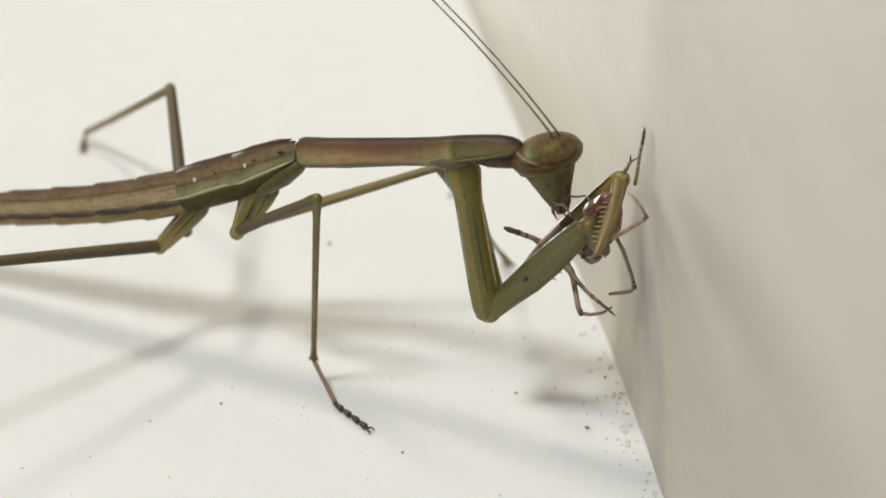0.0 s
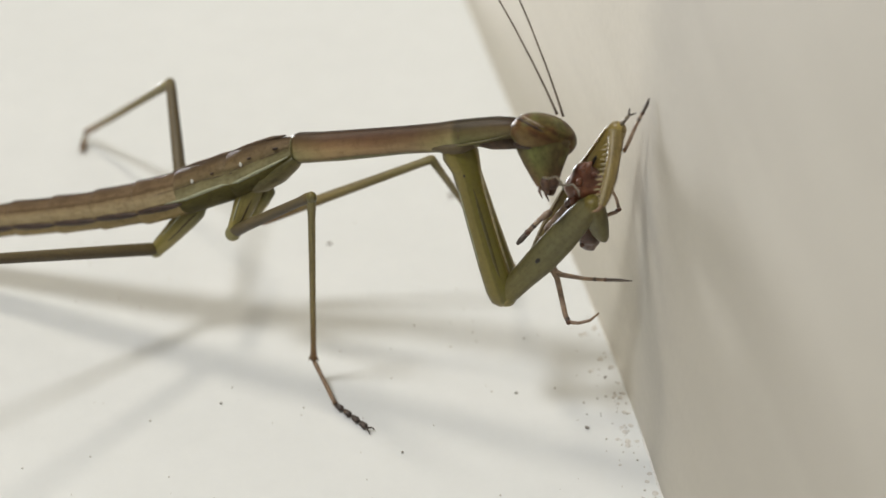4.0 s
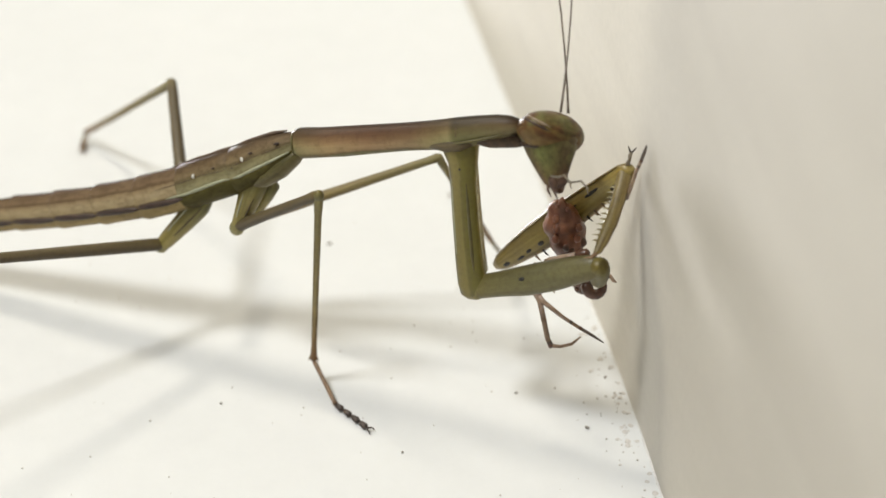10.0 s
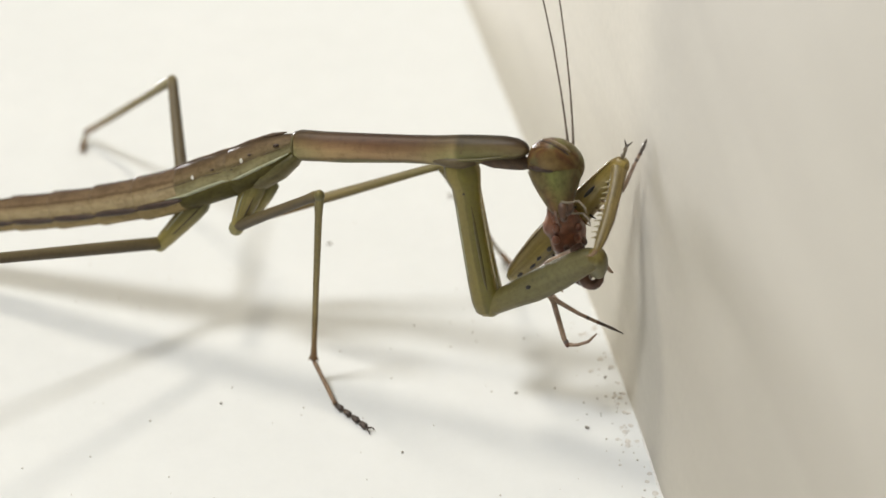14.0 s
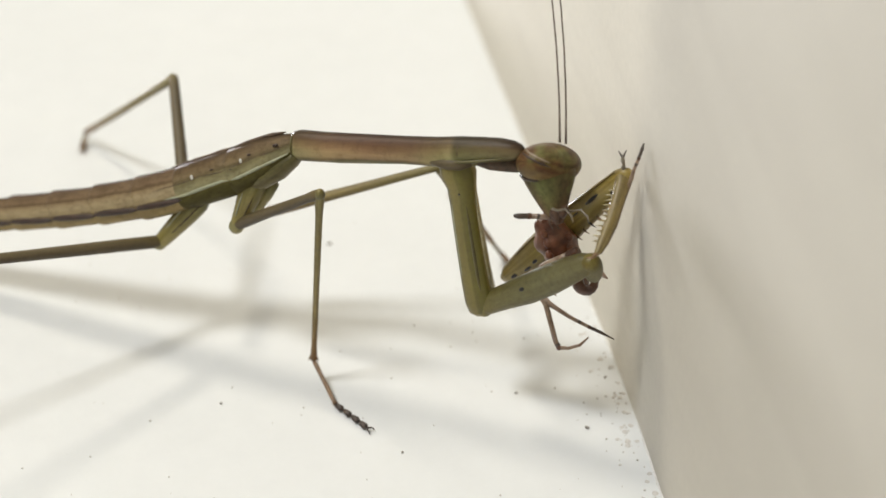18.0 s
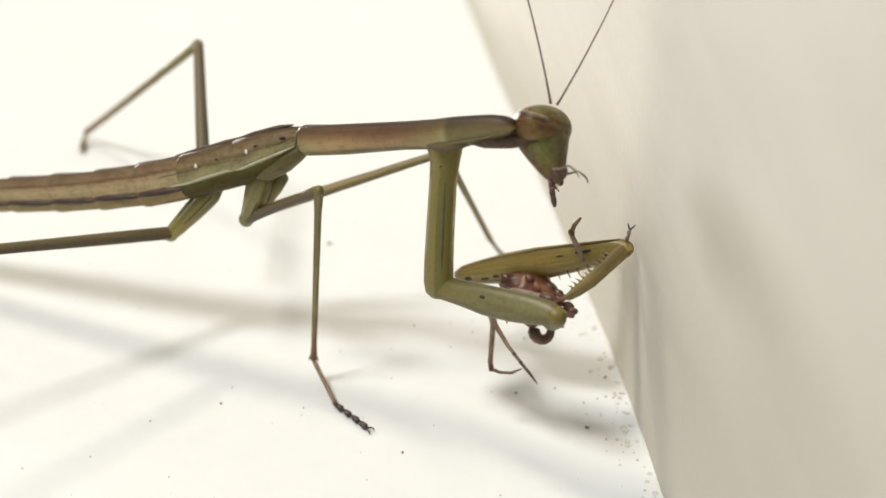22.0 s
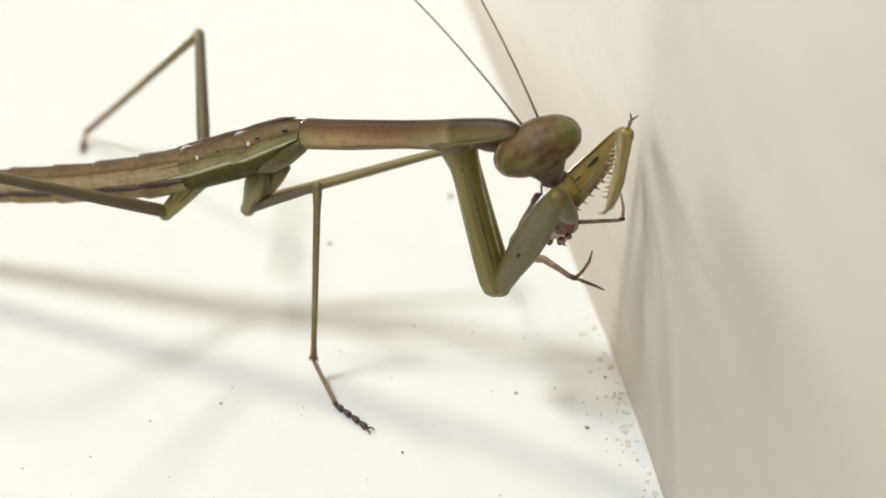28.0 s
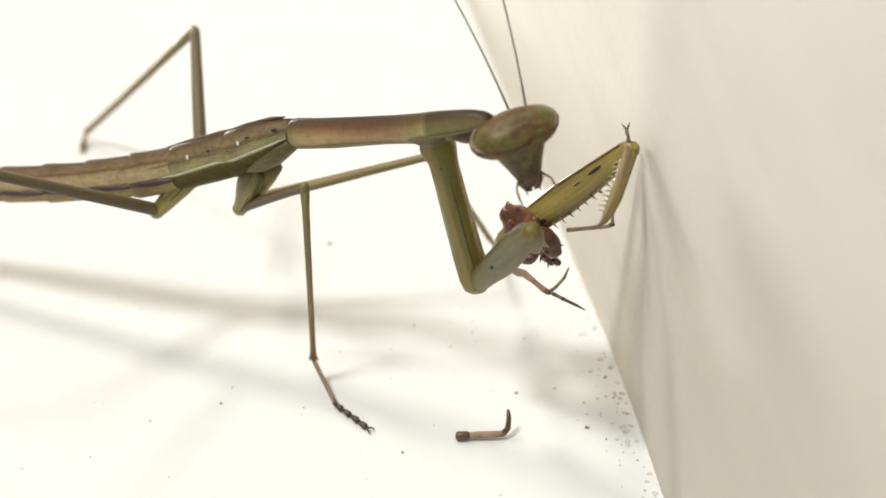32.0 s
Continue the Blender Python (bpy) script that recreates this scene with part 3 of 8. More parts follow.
    legs["middle_tibia_far"] = limb("middle_tibia", [(0, 0.36, 0), (2, 0.3, 0), (10, 0.24, 0), (15.2, 0.25, 0)], SHANK)
    return legs


def foot(points, name, mat_root, mat_tip, thick, parent):
    """A jointed foot on the floor: a long first piece, then short dark ones and two claws."""
    a, b, c = (Vector(p) for p in points)
    first = part(name, cord([a, a.lerp(b, 0.1), a.lerp(b, 0.9), b], [thick, 1.15 * thick, thick, 1.3 * thick]), mat_root, parent, "rusty brown foot with dark toe joints")
    for k in range(4):
        p, q = b.lerp(c, k / 4), b.lerp(c, (k + 0.9) / 4)
        part("toe_joint", cord([p, p.lerp(q, 0.3), q.lerp(p, 0.15), q], [0.75 * thick, 1.35 * thick, 1.55 * thick, 0.8 * thick]), mat_tip, first)
    way = (c - b).normalized()
    across = Vector((-way.y, way.x, 0))
    for s in (-1, 1):
        part("claw", cord([c, c + way * 0.35 + across * 0.22 * s + Vector((0, 0, 0.08)), c + way * 0.6 + across * 0.3 * s - Vector((0, 0, 0.1))], [0.09, 0.07, 0.015]), mat_tip, first)
    return first


def build_forelegs():
    fore = {}
    coxa = fore["fore_coxa_near"] = part("fore_coxa", loft([(-0.75, 0, 0.1, 0.4, 0.6), (-0.3, 0, 0.15, 0.7, 1.0), (0.6, 0, 0.18, 0.85, 1.14), (2.4, 0, 0.22, 0.82, 1.1), (6, 0, 0.2, 0.8, 1.03), (8.6, 0, 0.12, 0.85, 1.02), (10.3, 0, 0.02, 0.9, 1.12), (11.4, 0, 0.1, 0.85, 1.38), (12.2, 0, 0.12, 0.72, 1.25), (12.9, 0, 0.1, 0.5, 0.9), (13.4, 0, 0.1, 0.25, 0.45)], 18, 2.5), COXA, mantis, "thick yellow-olive upper foreleg with pale ridges")
    part("ridge", cord([(1.2, -0.45, -0.82), (4, -0.45, -0.77), (8, -0.5, -0.8), (10.2, -0.5, -0.9)], [0.07, 0.09, 0.09, 0.05]), SPINE, coxa, "pale edge of the upper foreleg")
    part("ridge", cord([(1.0, -0.42, 1.12), (3.5, -0.42, 1.12), (7, -0.42, 1.04), (10.0, -0.5, 0.95)], [0.05, 0.09, 0.09, 0.04]), STRIPE, coxa, "pale edge of the upper foreleg")
    part("groove", cord([(0.8, -0.74, 0.0), (3, -0.72, 0.05), (7, -0.7, 0.0), (10.5, -0.78, -0.05)], [0.05, 0.16, 0.16, 0.06]), FEMUR, coxa, "darker groove along the upper foreleg")
    part("dark_spot", ball((10.0, -0.88, 0.35), (0.09, 0.05, 0.09), 5, 8), SPOT, coxa)
    femur = fore["fore_femur_near"] = part("fore_femur", loft([(-0.9, 0, 0.1, 0.4, 0.5), (-0.4, 0, 0.1, 0.7, 0.85), (0.6, 0, 0.06, 0.75, 0.92), (2.2, 0, 0, 0.78, 0.98), (4.5, 0, -0.08, 0.85, 1.16), (7, 0, -0.05, 0.85, 1.18), (9, 0, 0.02, 0.8, 1.05), (10.3, 0, 0.05, 0.72, 0.9), (11.0, 0, 0.05, 0.5, 0.6), (11.3, 0, 0.05, 0.25, 0.3)], 18, 2.2), FEMUR, mantis, "thick grey-green grasping thigh with a dark spot")
    part("dark_spot", ball((4.6, -0.85, 0.1), (0.26, 0.08, 0.16), 5, 8), SPOT, femur)
    part("elbow", ball((-0.1, -0.05, -0.02), (0.9, 0.72, 0.88), 8, 14), JOINT, femur)
    tibia = fore["fore_tibia_near"] = part("fore_tibia", loft([(-0.6, 0, 0, 0.45, 0.45), (-0.2, 0, 0, 0.68, 0.75), (0.8, 0, 0, 0.7, 0.85), (1.8, 0, 0, 0.65, 0.8), (2.8, 0, 0, 0.55, 0.66), (3.5, 0, 0.05, 0.38, 0.45), (3.85, 0, 0.1, 0.16, 0.2)], 16), FEMUR, mantis, "grey-green grasping shin folded round the prey")

    fore["fore_coxa_far"] = part("fore_coxa", spindle([(0, 0.75, 0), (2, 0.7, 0), (6, 0.72, 0), (9.5, 0.8, 0)], 14), COXA, mantis)
    femur = fore["fore_femur_far"] = part("fore_femur", loft([(-0.65, 0, 0.05, 0.3, 0.35), (-0.35, 0, 0.03, 0.5, 0.62), (0.32, 0, 0, 0.6, 0.82), (1.62, 0, 0, 0.62, 0.9), (4.32, 0, 0.05, 0.7, 1.12), (7.56, 0, 0.05, 0.75, 1.3), (10.26, 0, 0, 0.72, 1.22), (12.74, 0, -0.05, 0.68, 0.95), (14.26, 0, -0.1, 0.6, 0.7), (15.01, 0, -0.1, 0.3, 0.35)], 18, 2.2), INNER, mantis, "thick yellow inner side of the grasping thigh with black spots")
    for x, z, a, b in ((1.3, 0.35, 0.42, 0.22), (3.2, -0.3, 0.75, 0.15), (13.6, 0.25, 0.42, 0.2), (12.1, 0.5, 0.5, 0.16), (11.1, 0.45, 0.3, 0.15), (9.7, 0.5, 0.35, 0.2), (5.2, -0.25, 0.4, 0.08)):
        part("black_spot", ball((x, -0.62 if 2 < x < 11.5 else -0.52, z), (a, 0.14, b), 6, 10), SPOT, femur)
    part("upper_rim", cord([(0.2, -0.35, -0.75), (3, -0.42, -0.9), (7, -0.45, -1.08), (11.9, -0.4, -0.9), (14, -0.3, -0.65)], [0.06, 0.1, 0.11, 0.09, 0.04]), TIBIA, femur, "pale rim of the thigh")
    for k in range(11):
        x = 2.3 + 0.87 * k
        part("spine", cord([(x, -0.4, 0.75 + 0.03 * k), (x - 0.1, -0.5, 1.12 + 0.03 * k), (x - 0.22, -0.5, 1.45 + 0.03 * k)], [0.1, 0.07, 0.015], 6), RUSTY if k % 3 else SPOT, femur)
    tibia = fore["fore_tibia_far"] = part("fore_tibia", loft([(-0.5, 0, 0, 0.3, 0.4), (-0.1, 0, 0, 0.5, 0.66), (0.8, 0, 0.05, 0.5, 0.6), (2.5, 0, 0.12, 0.48, 0.52), (4.5, 0, 0.12, 0.45, 0.52), (6.2, 0, 0, 0.36, 0.42), (7.1, 0, -0.1, 0.25, 0.28), (7.6, 0, -0.3, 0.08, 0.1)], 16), TIBIA, mantis, "yellow-brown grasping shin with a row of pale teeth")
    for k in range(11):
        x = 1.6 + 0.47 * k
        part("tooth", cord([(x, -0.1, -0.34), (x + 0.06, -0.12, -0.58), (x + 0.2, -0.12, -0.78 - 0.12 * (k % 2))], [0.1, 0.07, 0.012], 6), SPINE, tibia)
    part("tip_hook", cord([(7.2, 0, -0.15), (7.7, 0, -0.35), (7.95, 0, -0.8)], [0.2, 0.13, 0.02]), RUSTY, tibia)
    tarsus = fore["fore_tarsus_far"] = part("fore_tarsus", cord([(0, 0, 0), (0.3, 0, 0.03), (0.55, 0, -0.02), (0.9, 0, 0.03), (1.25, 0, 0)], [0.13, 0.18, 0.11, 0.16, 0.1]), PALP, mantis, "small grey jointed foot of the foreleg")
    for s in (-1, 1):
        part("claw", cord([(1.2, 0, 0.05 * s), (1.5, 0, 0.2 * s), (1.72, 0, 0.3 * s)], [0.08, 0.06, 0.02]), TARSUS, tarsus)
    return fore


def eye_line(head, s, lift, r, mat, name, label=""):
    """A line round the outer end of the eye at side s, high at the back and low at the face."""
    pts = []
    for k in range(14):
        x = -0.95 + 2.3 * k / 13
        z = lift - 0.5 * x
        pts.append((x, 3.28 * math.sqrt(max(0.05, 1 - (x / 2.15) ** 2 - (z / 1.6) ** 2)) * s, 0.36 + z))
    part(name, cord(pts, [0.1 * r, 0.5 * r] + [r * (1 - 0.3 * (k % 3 == 1)) for k in range(10)] + [0.5 * r, 0.1 * r], 7), mat, head, label)


def build_head():
    """x to the face, y to the insect's left, z to the crown."""
    rings = [(0.8, 0.0, 1.4, 1.5), (0.1, 0.03, 1.8, 2.05), (-0.5, -0.05, 1.95, 2.1), (-1.2, 0.05, 1.72, 1.75), (-2.0, 0.2, 1.38, 1.35), (-2.9, 0.42, 0.98, 0.98), (-3.4, 0.5, 0.68, 0.74), (-3.7, 0.5, 0.3, 0.35)]
    bm = loft([(-z, 0, x, hy, hx) for z, x, hx, hy in rings], 22, 2.1)
    # the rings run along local x; turn them so that they run down from the crown
    turn = Matrix(((0, 0, 1), (0, 1, 0), (-1, 0, 0))).to_4x4()
    bmesh.ops.transform(bm, matrix=turn, verts=bm.verts)
    bmesh.ops.recalc_face_normals(bm, faces=bm.faces)
    head = part("head", bm, CAPSULE, mantis, "triangular mottled brown and green head")
    across = Matrix.Translation((0, 0, 0.36 * MM)) @ Matrix.Rotation(radians(90), 4, "Z")
    crown = ball((0, 0, 0), (3.2, 2.1, 1.56), 18, 26)
    bmesh.ops.transform(crown, matrix=across, verts=crown.verts)
    part("crown", crown, CROWN, head, "brown and green streaked crown")
    for s in (-1, 1):
        rows = [(3.3 * f, 0, 0, k * 2.15 * math.sqrt(1 - f * f), k * 1.6 * math.sqrt(1 - f * f)) for f, k in ((0.2, 0.9), (0.28, 0.955), (0.38, 0.97), (0.47, 0.98), (0.56, 0.99), (0.65, 1), (0.74, 1), (0.82, 1), (0.89, 1), (0.94, 1), (0.975, 1), (0.995, 1))]
        eye = loft(rows, 26)
        bmesh.ops.transform(eye, matrix=Matrix.Translation((0, 0, 0.36 * MM)) @ Matrix.Rotation(radians(90 * s), 4, "Z"), verts=eye.verts)
        part("eye", eye, EYE_SKIN, head, "large smooth brown compound eye")
        eye_line(head, s, 0.6, 0.1, RIM, "eye_rim", "pale rim along the lower edge of the eye")
        eye_line(head, s, 0.3, 0.1, STREAK, "eye_margin", "dark line under the eye")
        part("cheek_stripe", cord([(-1.75, 1.2 * s, -0.45), (-1.1, 1.75 * s, -0.7), (-0.1, 1.8 * s, -0.85), (0.9, 1.3 * s, -0.95)], [0.1, 0.24, 0.22, 0.08]), STREAK, head)
        part("mandible", cord([(0.6, 0.55 * s, -2.7), (0.75, 0.6 * s, -3.3), (0.8, 0.35 * s, -3.85), (0.8, 0.08 * s, -4.05)], [0.32, 0.36, 0.26, 0.06], 10), MOUTH, head, "dark brown jaw")
        part("palp", cord([(0.5, 0.75 * s, -2.9), (1.3, 1.15 * s, -3.1), (2.0, 1.3 * s, -3.0), (2.5, 1.35 * s, -3.5), (2.65, 1.3 * s, -4.0)], [0.09, 0.09, 0.08, 0.09, 0.03]), PALP, head, "thin pale mouth feeler")
        part("inner_palp", cord([(0.2, 0.35 * s, -3.3), (0.3, 0.5 * s, -3.9), (0.6, 0.5 * s, -4.4)], [0.12, 0.11, 0.04]), MOUTH, head)
    part("face_plate", ball((1.72, 0, 0.0), (0.32, 0.75, 0.7), 7, 14), LEG, head, "green plate between the eyes")
    part("upper_lip", ball((1.0, 0, -3.0), (0.55, 0.6, 0.7), 7, 14), MOUTH, head)
    return head


def build_antenna():
    pts = [(x, 0, -0.016 * x * (22 - x) * 0.35) for x in (0, 0.6, 2, 4, 7, 10, 13, 16, 19, 22)]
    return part("antenna", cord(pts, [0.1, 0.09, 0.075, 0.068, 0.064, 0.06, 0.055, 0.048, 0.04, 0.02], 8), FEELER, mantis, "long thin brown feeler")


# ---- the spider ----
spider = new("spider")
spider.location = SPIDER_BASE
tagged(spider, "half-eaten reddish brown spider clutched between the grasping legs", "spider")


def spider_leg(points, radii, tip, label="", end=None):
    leg = part("leg", cord(points, radii, 8), PREY_LEG, spider, label)
    part("leg_tip", cord(tip[0], tip[1], 8), end or PREY_TIP, leg)
    r = tip[1][0] * 1.25
    part("knee", ball(tip[0][0], (1.2 * r, r, r), 6, 10), PREY_DARK, leg)
    mid = Vector(points[-1]).lerp(Vector(points[-2]), 0.55)
    part("leg_ring", ball(mid, (0.22, radii[-2] * 1.12, radii[-2] * 1.12), 6, 10), PREY_TIP, leg)
    return leg


def build_spider():
    prey = {}
    prey["abdomen"] = part("abdomen", ball((0, 0, 0), (2.5, 1.25, 1.5), 22, 30, 0.3, 3), PREY_BODY, spider, "moist torn red-brown abdomen")
    part("pulled_flesh", loft([(-2.75, -0.2, 0.4, 0.12, 0.14), (-2.55, -0.2, 0.3, 0.26, 0.24), (-2.25, -0.25, 0.0, 0.4, 0.62), (-1.7, -0.2, 0.1, 0.8, 0.85), (-0.9, -0.15, 0, 1.0, 1.25), (0.2, -0.1, 0, 0.9, 1.1)], 14), PREY_BODY, prey["abdomen"])
    for x, y, z, r in ((-1.9, -0.75, 0.55, 0.3), (-1.6, -0.9, -0.5, 0.34), (-0.4, -1.2, 1.0, 0.36), (-0.1, -1.2, -1.0, 0.4), (-2.3, -0.5, -0.1, 0.26), (0.3, -1.3, 0.6, 0.4), (-0.8, -1.0, -0.6, 0.42), (0.9, -1.1, -0.4, 0.36), (-1.2, -0.7, 0.5, 0.4), (1.2, -0.6, 0.9, 0.45)):
        part("torn_flesh", ball((x, y, z), (r, 0.6 * r, 0.8 * r), 6, 10, 0.12, x), PREY_DARK if x > 0.5 else PREY_BODY, prey["abdomen"])
    rng = random.Random(21)
    for k in range(12):
        x = 0.9 + 0.24 * k
        part("torn_flesh", ball((x, rng.uniform(-0.9, 0.1), rng.uniform(-0.75, 0.75)), (rng.uniform(0.3, 0.55), rng.uniform(0.2, 0.4), rng.uniform(0.22, 0.42)), 6, 10, 0.14, k), (PREY_DARK, PREY_BODY, PREY_DARK)[k % 3], prey["abdomen"])
    for k in range(5):
        x, z = 1.4 + 0.4 * k, rng.uniform(0.5, 0.9) * (1 if k % 2 else -1)
        part("shred", cord([(x, -0.6, 0.5 * z), (x + 0.1, -0.8, z), (x + 0.3, -0.8, 1.35 * z)], [0.12, 0.09, 0.03], 6), (PREY_LEG, PREY_DARK)[k % 2], prey["abdomen"])
    prey["cephalothorax"] = part("cephalothorax", ball((0.6, 0, 0), (1.5, 0.85, 0.9), 18, 24, 0.4, 8), PREY_DARK, spider, "dark brown shell of the spider's forebody")
    for k in range(4):
        part("shell_knob", ball((0.2 + 0.35 * k, -0.75, 0.45 - 0.3 * (k % 2)), (0.22, 0.18, 0.2), 5, 8), PREY_LEG if k % 2 else PREY_DARK, prey["cephalothorax"])
    prey["leg_a"] = spider_leg([(-1.2, 0, -0.3), (-0.5, 0, -0.2), (0, 0, 0), (0.5, 0, 0.05), (3.4, 0, 0), (4.0, 0, 0.15)], [0.3, 0.33, 0.3, 0.22, 0.2, 0.16], ([(3.9, 0, 0.1), (4.15, 0, 0.8), (4.15, 0, 1.7), (3.75, 0, 2.5)], [0.16, 0.13, 0.12, 0.06]), "bent translucent brown spider leg", PREY_LEG)
    prey["leg_b"] = spider_leg([(0, 0, 0), (0.6, 0, -0.12), (2.5, 0, -0.2), (4.2, 0, -0.1)], [0.28, 0.2, 0.15, 0.13], ([(4.1, 0, -0.1), (5.2, 0, 0.0), (6.2, 0, 0.05)], [0.13, 0.12, 0.04]), "long thin brown spider leg with a dark tip")
    prey["leg_c"] = spider_leg([(-0.3, 0, 0.2), (0.2, 0, 0.1), (0.8, 0, 0), (2.2, 0, 0)], [0.2, 0.28, 0.2, 0.2], ([(2.1, 0, 0), (2.9, 0, 0.03), (3.3, 0, 0.02)], [0.2, 0.22, 0.12]), "torn brown spider leg stump")
    prey["leg_d"] = spider_leg([(-0.6, 0, 0), (0.3, 0, 0), (2.0, 0, 0.05), (3.2, 0, 0)], [0.14, 0.15, 0.13, 0.12], ([(3.1, 0, 0), (3.9, 0, 0), (4.5, 0, 0.03)], [0.12, 0.13, 0.05]), "thin brown spider leg with a dark tip")
    prey["leg_e"] = spider_leg([(-0.5, 0, 0), (1.5, 0, 0), (3.0, 0, 0), (3.3, 0, 0.2)], [0.18, 0.16, 0.15, 0.14], ([(3.25, 0, 0.1), (3.35, 0, 0.9), (3.2, 0, 1.9), (3.0, 0, 2.3)], [0.14, 0.12, 0.1, 0.05]), "bent brown spider leg", PREY_LEG)
    prey["leg_f"] = spider_leg([(-0.6, 0, 0.2), (0.3, 0, 0), (1.6, 0, -0.1), (2.0, 0, -0.25)], [0.22, 0.2, 0.2, 0.2], ([(1.9, 0, -0.2), (2.3, 0, -0.7), (2.5, 0, -1.4)], [0.2, 0.19, 0.1]), "bent reddish spider leg", RUSTY)
    prey["leg_g"] = spider_leg([(-1.3, 0, -0.25), (0.2, 0, 0), (2.4, 0, 0.06), (3.3, 0, 0)], [0.15, 0.16, 0.15, 0.16], ([(3.2, 0, 0), (3.45, 0, -0.35), (3.3, 0, -1.2), (3.1, 0, -2.0)], [0.16, 0.15, 0.15, 0.12]), "folded thin brown spider leg", PREY_LEG)
    curl = [(0.78 * math.cos(radians(d)), 0.3 * math.sin(radians(d * 0.5)), (0.68 + 0.0006 * d) * math.sin(radians(d)) - 0.1) for d in range(160, 411, 25)]
    prey["leg_h"] = part("leg", cord([(0.8 * x, y, 0.8 * z) for x, y, z in curl], [0.4, 0.46, 0.48, 0.44, 0.4, 0.4, 0.36, 0.33, 0.3, 0.24, 0.1], 8), PREY_DARK, spider, "dark curled spider leg in a tight loop")
    part("leg_root", ball((-0.75, 0.2, 0.75), (0.75, 0.5, 0.6), 8, 12, 0.14, 4), PREY_BODY, prey["leg_h"])
    part("leg_claw", cord([(0.75, 0.1, 0.55), (1.15, 0, 0.6), (1.35, 0, 0.3), (1.6, 0, 0.15)], [0.2, 0.17, 0.15, 0.05], 7), PREY_LEG, prey["leg_h"])
    return prey


def build_torn_leg():
    leg = new("torn_spider_leg")
    tagged(leg, "torn-off spider leg with a dark end that drops to the floor", "spider leg")
    part("thigh", cord([(0, 0, 0), (0.15, 0, 0), (0.9, 0, 0.02), (1.1, 0, 0.02)], [0.2, 0.36, 0.36, 0.26], 10), PREY_DARK, leg, "dark brown thick end")
    part("shin", cord([(1.0, 0, 0.02), (2, 0, 0.05), (3.4, 0, 0.06), (3.8, 0, 0.1)], [0.26, 0.28, 0.27, 0.24], 10), PREY_LEG, leg, "pale translucent middle piece")
    part("foot", cord([(3.7, 0, 0.1), (4.05, 0, 0.5), (4.15, 0, 1.3), (4.1, 0, 1.95)], [0.24, 0.24, 0.2, 0.12], 10), PREY_DARK, leg, "bent brown foot")
    return leg


limbs = {"pronotum": build_pronotum(), "thorax": build_thorax(), "head": build_head(), "antenna_a": build_antenna(), "antenna_b": build_antenna()}
limbs.update(build_legs())
limbs.update(build_forelegs())
foot([Vector(p) - MANTIS_BASE * 1000 for p in ((-10.27, -4.47, 2.20), (-8.44, -7.73, 0.30), (-5.87, -10.56, 0.30))], "middle_tarsus", RUSTY, TARSUS, 0.17, mantis)
foot([Vector(p) - MANTIS_BASE * 1000 for p in ((-33.45, 31.12, 1.00), (-33.60, 30.76, 0.60), (-33.66, 29.85, 0.30))], "hind_tarsus", SHANK, RUSTY, 0.2, mantis)
foot([Vector(p) - MANTIS_BASE * 1000 for p in ((4.05, 11.05, 3.00), (4.98, 12.54, 0.60), (5.75, 11.53, 0.30))], "middle_tarsus", SHANK, RUSTY, 0.16, mantis)
prey_parts = build_spider()
torn_leg = build_torn_leg()


